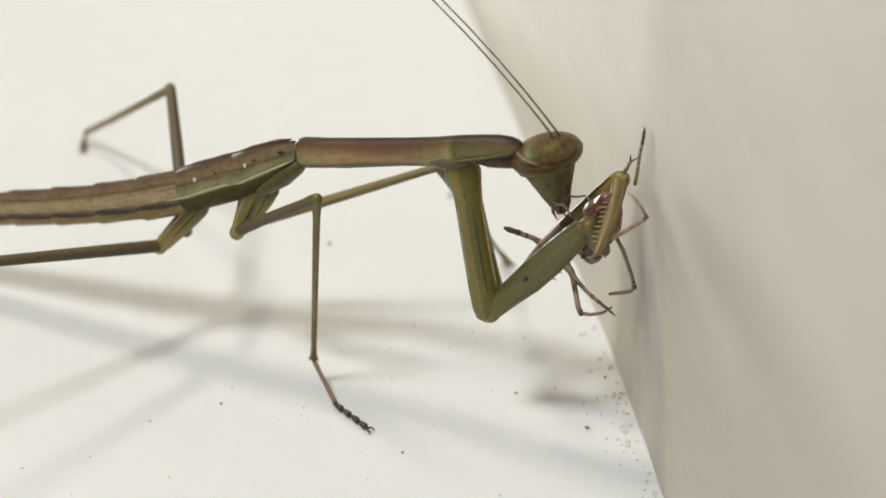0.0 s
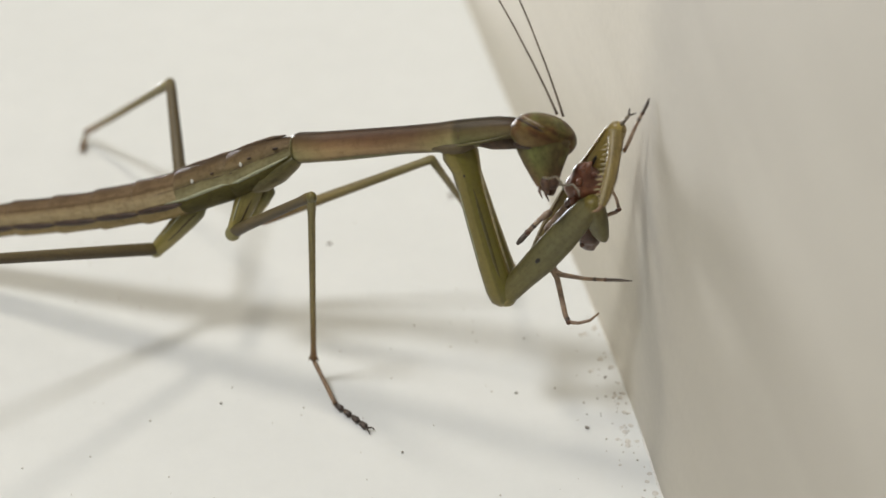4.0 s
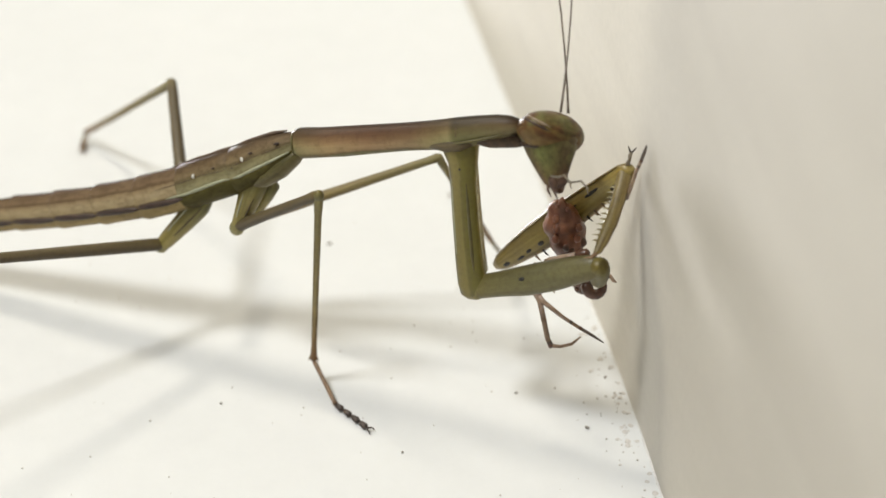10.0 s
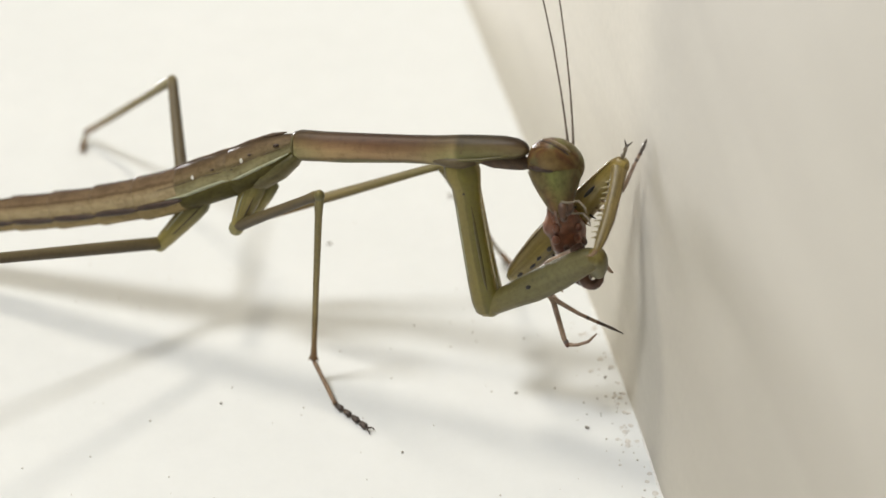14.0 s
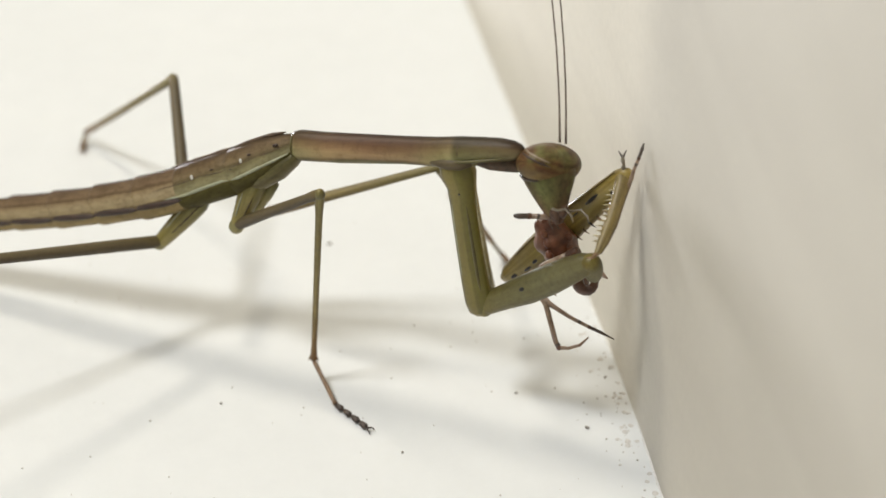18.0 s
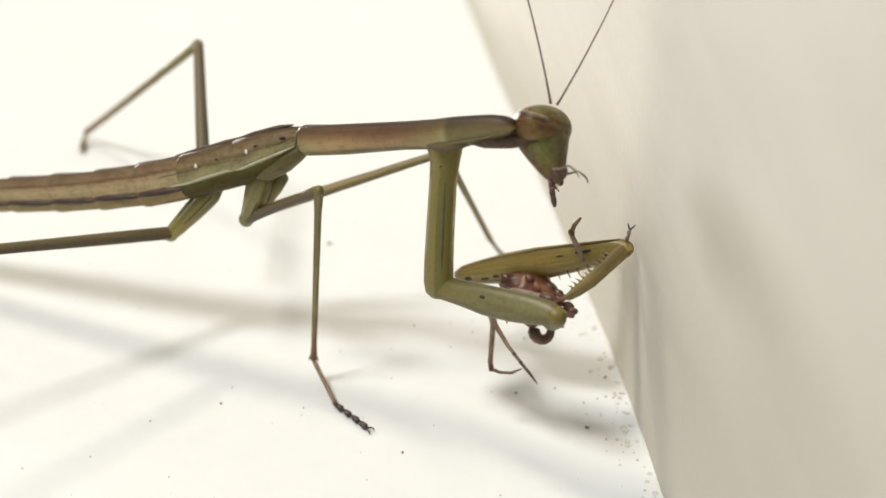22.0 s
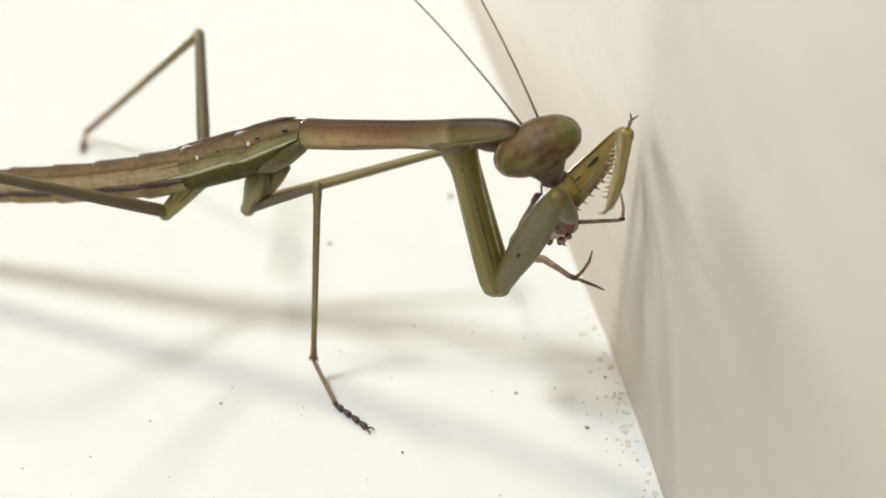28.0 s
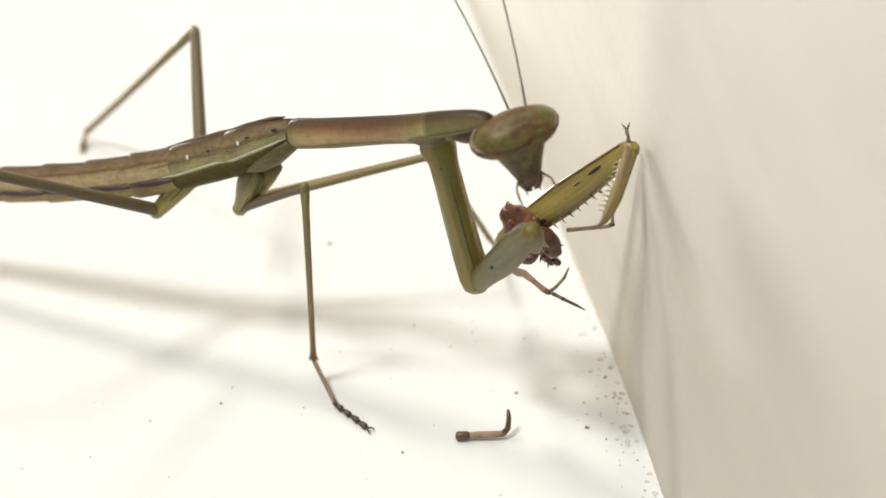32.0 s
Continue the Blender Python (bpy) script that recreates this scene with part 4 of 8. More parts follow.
# ---- what moves ----
def motions():
    walk(limbs["pronotum"], aimed(MANTIS_BASE, [(0, -10.87, 0.1, 18.71, 4.95, -7.11, 23.58), (0.4, -10.87, 0.1, 18.71, 4.95, -7.11, 23.58), (1, -11.22, 0.23, 18.83, 4.98, -5.97, 23.82), (2, -11.09, 0.18, 18.76, 4.97, -6.32, 23.81), (3, -11.22, 0.23, 18.88, 4.54, -6.17, 24.92), (3.5, -11.21, 0.23, 19.04, 4.97, -5.57, 24.54), (5.5, -11.62, 0.4, 18.62, 5.02, -4.79, 23.33), (6, -11.49, 0.36, 18.55, 5, -5.19, 23.34), (7, -11.85, 0.5, 18.46, 4.59, -5.21, 23.25), (8, -11.72, 0.45, 18.49, 4.71, -5.28, 23.25), (9, -11.65, 0.41, 19.08, 4.7, -5.35, 24.08), (10, -11.15, 0.2, 19.47, 4.96, -6.04, 24.69), (11, -11.24, 0.24, 19.34, 5.1, -6.14, 23.59), (12, -11.25, 0.24, 19.18, 5.29, -5.88, 23.04), (13, -11.2, 0.23, 19.19, 5.42, -6.04, 22.42), (14, -11.2, 0.22, 19.3, 5.42, -5.96, 22.71), (14.5, -11.2, 0.22, 19.3, 5.55, -5.69, 22.53), (16.5, -10.66, 0.01, 19.49, 5.81, -6.35, 23.24), (17, -10.93, 0.11, 19.42, 5.38, -6.66, 23.14), (18, -11.25, 0.24, 19.29, 5.1, -6.51, 22.86), (19, -11.25, 0.24, 19.18, 5.19, -6.38, 22.62), (20, -11.33, 0.28, 19.26, 5.21, -6.09, 22.69), (20.2, -11.33, 0.28, 19.26, 5.21, -6.09, 22.69), (20.5, -11.17, 0.19, 19.88, 4.95, -6.68, 24.22), (21, -11.04, 0.09, 19.74, 4.81, -7, 24.67), (22, -10.68, -0.09, 19.9, 4.48, -7.91, 25.8), (22.5, -10.31, -0.13, 20.43, 4.54, -8.34, 26.58), (23, -10.31, -0.18, 20.36, 4.58, -8.27, 26.57), (24, -10.31, -0.21, 20.43, 4.66, -8.25, 26.52), (24.2, -10.31, -0.21, 20.43, 4.66, -8.25, 26.52), (25, -10.49, -0.16, 20.35, 4.68, -8.33, 25.73), (27.5, -10.48, -0.19, 20.52, 4.46, -8.67, 26.08), (28, -10.48, -0.19, 20.57, 4.68, -8.5, 25.78), (29, -10.88, -0.06, 20.44, 3.65, -9.15, 26.09), (30, -10.92, -0.04, 20.43, 3.24, -9.47, 26.44), (31, -11.01, 0, 20.4, 3.24, -9.31, 26.43), (32, -11.31, 0.12, 20.38, 2.84, -9, 26.89)]))
    walk(limbs["thorax"], aimed(MANTIS_BASE, [(0, -10.87, 0.1, 18.71, -36.52, 7.73, 8.42), (0.4, -10.87, 0.1, 18.71, -36.52, 7.73, 8.42), (1, -11.22, 0.23, 18.83, -36.57, 7.81, 8.09), (2, -11.09, 0.18, 18.76, -36.59, 7.79, 7.93), (3, -11.22, 0.23, 18.88, -36.69, 7.85, 7.16), (3.5, -11.21, 0.23, 19.04, -36.69, 7.85, 7.16), (5.5, -11.62, 0.4, 18.62, -36.71, 7.93, 7.1), (6, -11.49, 0.36, 18.55, -36.71, 7.9, 7.12), (7, -11.85, 0.5, 18.46, -36.7, 7.97, 7.25), (8, -11.72, 0.45, 18.49, -36.7, 7.94, 7.27), (9, -11.65, 0.41, 19.08, -36.66, 7.92, 7.51), (10, -11.15, 0.2, 19.47, -36.62, 7.82, 7.69), (11, -11.24, 0.24, 19.34, -36.63, 7.84, 7.68), (12, -11.25, 0.24, 19.18, -36.63, 7.84, 7.68), (13, -11.2, 0.23, 19.19, -36.62, 7.83, 7.68), (14, -11.2, 0.22, 19.3, -36.62, 7.83, 7.68), (14.5, -11.2, 0.22, 19.3, -36.62, 7.83, 7.68), (16.5, -10.66, 0.01, 19.49, -36.58, 7.71, 7.87), (17, -10.93, 0.11, 19.42, -36.6, 7.76, 7.78), (18, -11.25, 0.24, 19.29, -36.62, 7.83, 7.74), (19, -11.25, 0.24, 19.18, -36.62, 7.83, 7.73), (20, -11.33, 0.28, 19.26, -36.62, 7.84, 7.72), (20.2, -11.33, 0.28, 19.26, -36.62, 7.84, 7.72), (20.5, -11.17, 0.21, 19.92, -36.55, 7.8, 8.27), (21, -11.04, 0.16, 19.85, -36.56, 7.78, 8.11), (22, -10.68, 0.01, 20.04, -36.33, 7.64, 9.82), (22.5, -10.31, -0.13, 20.43, -36.27, 7.55, 10.22), (23, -10.31, -0.13, 20.43, -36.25, 7.55, 10.33), (24, -10.31, -0.14, 20.54, -36.23, 7.54, 10.5), (24.2, -10.31, -0.14, 20.54, -36.23, 7.54, 10.5), (25, -10.49, -0.06, 20.49, -36.23, 7.58, 10.53), (27.5, -10.48, -0.07, 20.7, -36.21, 7.57, 10.7), (28, -10.48, -0.07, 20.75, -36.2, 7.57, 10.76), (29, -10.88, 0.09, 20.65, -36.21, 7.64, 10.82), (30, -10.92, 0.11, 20.64, -36.21, 7.65, 10.87), (31, -11.01, 0.15, 20.61, -36.21, 7.66, 10.86), (32, -11.31, 0.27, 20.59, -36.22, 7.73, 10.88)]))
    walk(limbs["hind_femur_near"], aimed(MANTIS_BASE, [(0, -22.54, 1.75, 8.91, -33.56, -6.08, 12.96), (0.4, -22.54, 1.75, 8.91, -33.56, -6.08, 12.96), (1, -22.79, 1.87, 8.83, -33.57, -6.01, 13.02), (2, -22.69, 1.82, 8.86, -33.56, -6.04, 13.04), (3, -23.02, 1.92, 8.29, -33.55, -6.02, 13.13), (3.5, -22.86, 1.88, 8.54, -33.55, -6.02, 13.13), (5.5, -23.03, 2, 8.29, -33.58, -5.93, 13.07), (6, -22.88, 1.94, 8.33, -33.57, -5.96, 13.09), (7, -23.12, 2.06, 8.36, -33.59, -5.89, 13.03), (8, -22.88, 1.99, 8.47, -33.57, -5.92, 13.11), (9, -22.79, 1.95, 8.87, -33.57, -5.93, 13.12), (10, -22.4, 1.76, 9.06, -33.54, -6.03, 13.19), (11, -22.53, 1.81, 9.19, -33.55, -6.01, 13.18), (12, -22.53, 1.81, 9.19, -33.55, -6.01, 13.18), (13, -22.62, 1.82, 9.18, -33.55, -6.02, 13.18), (14, -22.49, 1.79, 9.15, -33.55, -6.02, 13.18), (14.5, -22.53, 1.8, 9.14, -33.55, -6.02, 13.18), (16.5, -21.85, 1.55, 9.37, -33.52, -6.13, 13.21), (17, -22.23, 1.68, 9.39, -33.54, -6.08, 13.17), (18, -22.52, 1.81, 9.3, -33.56, -6.01, 13.12), (19, -22.53, 1.81, 9.19, -33.56, -6.01, 13.12), (20, -22.52, 1.82, 9.29, -33.56, -5.99, 13.11), (20.2, -22.52, 1.82, 9.29, -33.56, -5.99, 13.11), (20.5, -22.15, 1.71, 9.92, -33.66, -5.99, 12.33), (21, -21.91, 1.64, 9.91, -33.66, -6.02, 12.29), (22, -21.51, 1.48, 10.35, -33.41, -6.15, 14.11), (22.5, -21.71, 1.44, 11.74, -32.62, -6.44, 20.2), (23, -21.74, 1.44, 11.85, -32.6, -6.44, 20.35), (24, -21.73, 1.44, 12.06, -32.59, -6.45, 20.45), (24.2, -21.73, 1.44, 12.06, -32.59, -6.45, 20.45), (25, -22.01, 1.53, 12.05, -32.59, -6.41, 20.48), (27.5, -21.94, 1.52, 12.33, -32.56, -6.42, 20.68), (28, -21.75, 1.48, 12.36, -32.56, -6.42, 20.68), (29, -22.4, 1.69, 12.38, -32.57, -6.34, 20.73), (30, -22.36, 1.69, 12.38, -32.57, -6.33, 20.77), (31, -22.41, 1.72, 12.25, -32.57, -6.32, 20.76), (32, -22.51, 1.8, 12.3, -32.58, -6.25, 20.77)]))
    walk(limbs["hind_tibia_near"], aimed(MANTIS_BASE, [(0, -43.31, -13.01, 16.54, -63.98, -11.01, 0.4), (0.4, -43.31, -13.01, 16.54, -63.98, -11.01, 0.4), (1, -43.28, -13.11, 16.79, -63.75, -11.11, 0.4), (2, -43.27, -13.06, 16.77, -63.75, -11.06, 0.4), (3, -42.96, -13.11, 17.45, -62.88, -11.11, 0.4), (3.5, -43.08, -13.06, 17.22, -63.2, -11.06, 0.4), (5.5, -43.02, -13.03, 17.35, -63.03, -11.03, 0.4), (6, -43.02, -12.94, 17.3, -63.07, -10.94, 0.4), (7, -43.08, -13.1, 17.26, -63.16, -11.1, 0.4), (8, -43.07, -12.95, 17.23, -63.18, -10.95, 0.4), (9, -43.25, -13.01, 16.94, -63.6, -11.01, 0.4), (10, -43.26, -12.83, 16.79, -63.73, -10.83, 0.4), (11, -43.34, -12.95, 16.72, -63.86, -10.95, 0.4), (12, -43.34, -12.95, 16.72, -63.86, -10.95, 0.4), (13, -43.34, -13.04, 16.76, -63.83, -11.04, 0.4), (14, -43.32, -12.92, 16.74, -63.83, -10.92, 0.4), (14.5, -43.31, -12.95, 16.76, -63.81, -10.95, 0.4), (16.5, -43.28, -12.55, 16.42, -64.04, -10.55, 0.4), (17, -43.38, -12.83, 16.46, -64.11, -10.83, 0.4), (18, -43.41, -12.99, 16.53, -64.09, -10.99, 0.4), (19, -43.37, -12.96, 16.61, -63.98, -10.96, 0.4), (20, -43.42, -12.96, 16.52, -64.1, -10.96, 0.4), (20.2, -43.42, -12.96, 16.52, -64.1, -10.96, 0.4), (20.5, -43.93, -12.86, 14.48, -66.05, -10.86, 0.4), (21, -43.88, -12.68, 14.36, -66.08, -10.68, 0.4), (22, -43.15, -12.4, 17.19, -63.3, -10.4, 0.4), (22.5, -39.97, -11.75, 25.9, -46.1, -9.75, 0.4), (23, -39.93, -11.76, 26.08, -45.22, -9.76, 0.4), (24, -39.98, -11.82, 26.16, -44.9, -9.82, 0.4), (24.2, -39.98, -11.82, 26.16, -44.9, -9.82, 0.4), (25, -39.95, -11.93, 26.35, -43.76, -9.93, 0.4), (27.5, -39.97, -11.96, 26.5, -42.47, -9.96, 0.4), (28, -39.99, -11.85, 26.4, -43.41, -9.85, 0.4), (29, -39.95, -12.17, 26.79, -40.95, -10.17, 0.4), (30, -39.93, -12.11, 26.82, -40.93, -10.11, 0.4), (31, -39.84, -12.08, 26.85, -40.84, -10.08, 0.4), (32, -39.87, -12.08, 26.91, -40.87, -10.08, 0.4)]))
    walk(limbs["middle_femur_near"], aimed(MANTIS_BASE, [(0, -9.37, -5.86, 18.52, -16.03, -0.61, 12.01), (0.4, -9.37, -5.86, 18.52, -16.03, -0.61, 12.01), (1, -9.58, -5.8, 18.53, -16.17, -0.52, 11.95), (2, -9.46, -5.73, 18.53, -16.17, -0.6, 11.95), (3, -9.83, -5.75, 18.54, -16.44, -0.74, 11.78), (3.5, -9.79, -5.68, 18.55, -16.36, -0.5, 11.89), (5.5, -9.83, -5.75, 18.54, -16.47, -0.77, 11.81), (6, -9.62, -5.74, 18.54, -16.3, -0.74, 11.83), (7, -9.95, -5.82, 18.54, -16.57, -0.75, 11.84), (8, -9.83, -5.82, 18.54, -16.36, -0.6, 11.85), (9, -9.71, -5.61, 18.55, -16.32, -0.26, 12.04), (10, -9.26, -5.44, 18.54, -16.06, -0.2, 12.15), (11, -9.38, -5.45, 18.55, -16.1, -0.14, 12.15), (12, -9.26, -5.44, 18.54, -16.1, -0.19, 12.19), (13, -9.26, -5.44, 18.54, -16.18, -0.3, 12.22), (14, -9.22, -5.43, 18.54, -16.1, -0.26, 12.19), (14.5, -9.26, -5.44, 18.54, -16.1, -0.24, 12.18), (16.5, -8.81, -5.18, 18.52, -15.59, 0.07, 12.12), (17, -9.01, -5.27, 18.53, -15.89, -0.06, 12.21), (18, -9.18, -5.29, 18.54, -16.11, -0.12, 12.25), (19, -9.18, -5.29, 18.54, -16.1, -0.17, 12.18), (20, -9.26, -5.44, 18.54, -16.1, -0.14, 12.26), (20.2, -9.26, -5.44, 18.54, -16.1, -0.14, 12.26), (20.5, -9.58, -4.96, 18.58, -15.96, 0.85, 12.24), (21, -9.24, -4.94, 18.56, -15.69, 0.79, 12.23), (22, -9.29, -4.87, 18.57, -15.45, 0.99, 12.09), (22.5, -9.05, -4.54, 18.55, -15.17, 1.43, 12.12), (23, -9.05, -4.54, 18.55, -15.21, 1.44, 12.17), (24, -9.13, -4.55, 18.56, -15.22, 1.58, 12.23), (24.2, -9.13, -4.55, 18.56, -15.22, 1.58, 12.23), (25, -9.27, -4.41, 18.57, -15.49, 1.64, 12.3), (27.5, -9.4, -4.34, 18.58, -15.38, 2, 12.38), (28, -9.4, -4.34, 18.58, -15.38, 2, 12.38), (29, -10.02, -4.45, 18.6, -15.86, 2, 12.39), (30, -10.11, -4.46, 18.6, -15.87, 2.08, 12.38), (31, -10.15, -4.46, 18.6, -15.92, 2.07, 12.39), (32, -10.36, -4.46, 18.6, -16.02, 2.13, 12.35)]))
    walk(limbs["middle_tibia_near"], aimed(MANTIS_BASE, [(0, -9.37, -5.86, 18.52, -10.27, -4.47, 2.2), (0.4, -9.37, -5.86, 18.52, -10.27, -4.47, 2.2), (1, -9.58, -5.8, 18.53, -10.27, -4.47, 2.2), (2, -9.46, -5.73, 18.53, -10.27, -4.47, 2.2), (3, -9.83, -5.75, 18.54, -10.27, -4.47, 2.2), (3.5, -9.79, -5.68, 18.55, -10.27, -4.47, 2.2), (5.5, -9.83, -5.75, 18.54, -10.27, -4.47, 2.2), (6, -9.62, -5.74, 18.54, -10.27, -4.47, 2.2), (7, -9.95, -5.82, 18.54, -10.27, -4.47, 2.2), (8, -9.83, -5.82, 18.54, -10.27, -4.47, 2.2), (9, -9.71, -5.61, 18.55, -10.27, -4.47, 2.2), (10, -9.26, -5.44, 18.54, -10.27, -4.47, 2.2), (11, -9.38, -5.45, 18.55, -10.27, -4.47, 2.2), (12, -9.26, -5.44, 18.54, -10.27, -4.47, 2.2), (13, -9.26, -5.44, 18.54, -10.27, -4.47, 2.2), (14, -9.22, -5.43, 18.54, -10.27, -4.47, 2.2), (14.5, -9.26, -5.44, 18.54, -10.27, -4.47, 2.2), (16.5, -8.81, -5.18, 18.52, -10.27, -4.47, 2.2), (17, -9.01, -5.27, 18.53, -10.27, -4.47, 2.2), (18, -9.18, -5.29, 18.54, -10.27, -4.47, 2.2), (19, -9.18, -5.29, 18.54, -10.27, -4.47, 2.2), (20, -9.26, -5.44, 18.54, -10.27, -4.47, 2.2), (20.2, -9.26, -5.44, 18.54, -10.27, -4.47, 2.2), (20.5, -9.58, -4.96, 18.58, -10.27, -4.47, 2.2), (21, -9.24, -4.94, 18.56, -10.27, -4.47, 2.2), (22, -9.29, -4.87, 18.57, -10.27, -4.47, 2.2), (22.5, -9.05, -4.54, 18.55, -10.27, -4.47, 2.2), (23, -9.05, -4.54, 18.55, -10.27, -4.47, 2.2), (24, -9.13, -4.55, 18.56, -10.27, -4.47, 2.2), (24.2, -9.13, -4.55, 18.56, -10.27, -4.47, 2.2), (25, -9.27, -4.41, 18.57, -10.27, -4.47, 2.2), (27.5, -9.4, -4.34, 18.58, -10.27, -4.47, 2.2), (28, -9.4, -4.34, 18.58, -10.27, -4.47, 2.2), (29, -10.02, -4.45, 18.6, -10.27, -4.47, 2.2), (30, -10.11, -4.46, 18.6, -10.27, -4.47, 2.2), (31, -10.15, -4.46, 18.6, -10.27, -4.47, 2.2), (32, -10.36, -4.46, 18.6, -10.27, -4.47, 2.2)]))
    walk(limbs["middle_coxa_near"], aimed(MANTIS_BASE, [(0, -16.03, -0.61, 12.01, -14.82, 0.34, 14.55), (0.4, -16.03, -0.61, 12.01, -14.82, 0.34, 14.55), (1, -16.17, -0.52, 11.95, -14.97, 0.44, 14.49), (2, -16.17, -0.6, 11.95, -14.97, 0.42, 14.45), (3, -16.44, -0.74, 11.78, -15.26, 0.5, 14.13), (3.5, -16.36, -0.5, 11.89, -15.15, 0.48, 14.41), (5.5, -16.47, -0.77, 11.81, -15.31, 0.59, 14.07), (6, -16.3, -0.74, 11.83, -15.13, 0.53, 14.16), (7, -16.57, -0.75, 11.84, -15.41, 0.66, 14.08), (8, -16.36, -0.6, 11.85, -15.17, 0.58, 14.23), (9, -16.32, -0.26, 12.04, -15.1, 0.55, 14.68), (10, -16.06, -0.2, 12.15, -14.81, 0.39, 14.94), (11, -16.1, -0.14, 12.15, -14.85, 0.42, 14.98), (12, -16.1, -0.19, 12.19, -14.85, 0.42, 14.98), (13, -16.18, -0.3, 12.22, -14.94, 0.43, 14.92), (14, -16.1, -0.26, 12.19, -14.85, 0.41, 14.93), (14.5, -16.1, -0.24, 12.18, -14.85, 0.41, 14.93), (16.5, -15.59, 0.07, 12.12, -14.29, 0.19, 15.23), (17, -15.89, -0.06, 12.21, -14.61, 0.31, 15.16), (18, -16.11, -0.12, 12.25, -14.85, 0.42, 15.08), (19, -16.1, -0.17, 12.18, -14.85, 0.42, 14.98), (20, -16.1, -0.14, 12.26, -14.85, 0.44, 15.07), (20.2, -16.1, -0.14, 12.26, -14.85, 0.44, 15.07), (20.5, -15.96, 0.85, 12.24, -14.58, 0.35, 15.76), (21, -15.69, 0.79, 12.23, -14.31, 0.27, 15.76), (22, -15.45, 0.99, 12.09, -14.05, 0.14, 15.85), (22.5, -15.17, 1.43, 12.12, -13.71, -0.01, 16.26), (23, -15.21, 1.44, 12.17, -13.75, 0, 16.3), (24, -15.22, 1.58, 12.23, -13.74, -0.01, 16.46), (24.2, -15.22, 1.58, 12.23, -13.74, -0.01, 16.46), (25, -15.49, 1.64, 12.3, -14.01, 0.09, 16.5), (27.5, -15.38, 2, 12.38, -13.86, 0.05, 16.83), (28, -15.38, 2, 12.38, -13.86, 0.05, 16.83), (29, -15.86, 2, 12.39, -14.35, 0.24, 16.71), (30, -15.87, 2.08, 12.38, -14.35, 0.24, 16.76), (31, -15.92, 2.07, 12.39, -14.4, 0.27, 16.74), (32, -16.02, 2.13, 12.35, -14.49, 0.35, 16.69)]))
    walk(limbs["hind_coxa_near"], aimed(MANTIS_BASE, [(0, -22.54, 1.75, 8.91, -19.04, 1.9, 12.88), (0.4, -22.54, 1.75, 8.91, -19.04, 1.9, 12.88), (1, -22.79, 1.87, 8.83, -19.28, 2.02, 12.8), (2, -22.69, 1.82, 8.86, -19.18, 1.97, 12.83), (3, -23.02, 1.92, 8.29, -19.5, 2.06, 12.29), (3.5, -22.86, 1.88, 8.54, -19.34, 2.03, 12.52), (5.5, -23.03, 2, 8.29, -19.5, 2.14, 12.29), (6, -22.88, 1.94, 8.33, -19.36, 2.09, 12.32), (7, -23.12, 2.06, 8.36, -19.6, 2.21, 12.35), (8, -22.88, 1.99, 8.47, -19.36, 2.13, 12.46), (9, -22.79, 1.95, 8.87, -19.28, 2.1, 12.85), (10, -22.4, 1.76, 9.06, -18.91, 1.92, 13.03), (11, -22.53, 1.81, 9.19, -19.03, 1.97, 13.16), (12, -22.53, 1.81, 9.19, -19.03, 1.97, 13.16), (13, -22.62, 1.82, 9.18, -19.12, 1.98, 13.15), (14, -22.49, 1.79, 9.15, -18.99, 1.95, 13.11), (14.5, -22.53, 1.8, 9.14, -19.03, 1.96, 13.11), (16.5, -21.85, 1.55, 9.37, -18.37, 1.71, 13.32), (17, -22.23, 1.68, 9.39, -18.74, 1.84, 13.36), (18, -22.52, 1.81, 9.3, -19.02, 1.97, 13.27), (19, -22.53, 1.81, 9.19, -19.03, 1.97, 13.16), (20, -22.52, 1.82, 9.29, -19.02, 1.98, 13.26), (20.2, -22.52, 1.82, 9.29, -19.02, 1.98, 13.26), (20.5, -22.15, 1.71, 9.92, -18.67, 1.87, 13.86), (21, -21.91, 1.64, 9.91, -18.44, 1.8, 13.85), (22, -21.51, 1.48, 10.35, -18.03, 1.64, 14.28), (22.5, -21.71, 1.44, 11.74, -18.26, 1.62, 15.62), (23, -21.74, 1.44, 11.85, -18.29, 1.63, 15.72), (24, -21.73, 1.44, 12.06, -18.29, 1.63, 15.93), (24.2, -21.73, 1.44, 12.06, -18.29, 1.63, 15.93), (25, -22.01, 1.53, 12.05, -18.56, 1.72, 15.92), (27.5, -21.94, 1.52, 12.33, -18.5, 1.7, 16.19), (28, -21.75, 1.48, 12.36, -18.32, 1.66, 16.22), (29, -22.4, 1.69, 12.38, -18.95, 1.87, 16.24), (30, -22.36, 1.69, 12.38, -18.9, 1.87, 16.24), (31, -22.41, 1.72, 12.25, -18.96, 1.9, 16.12), (32, -22.51, 1.8, 12.3, -19.05, 1.98, 16.17)]))
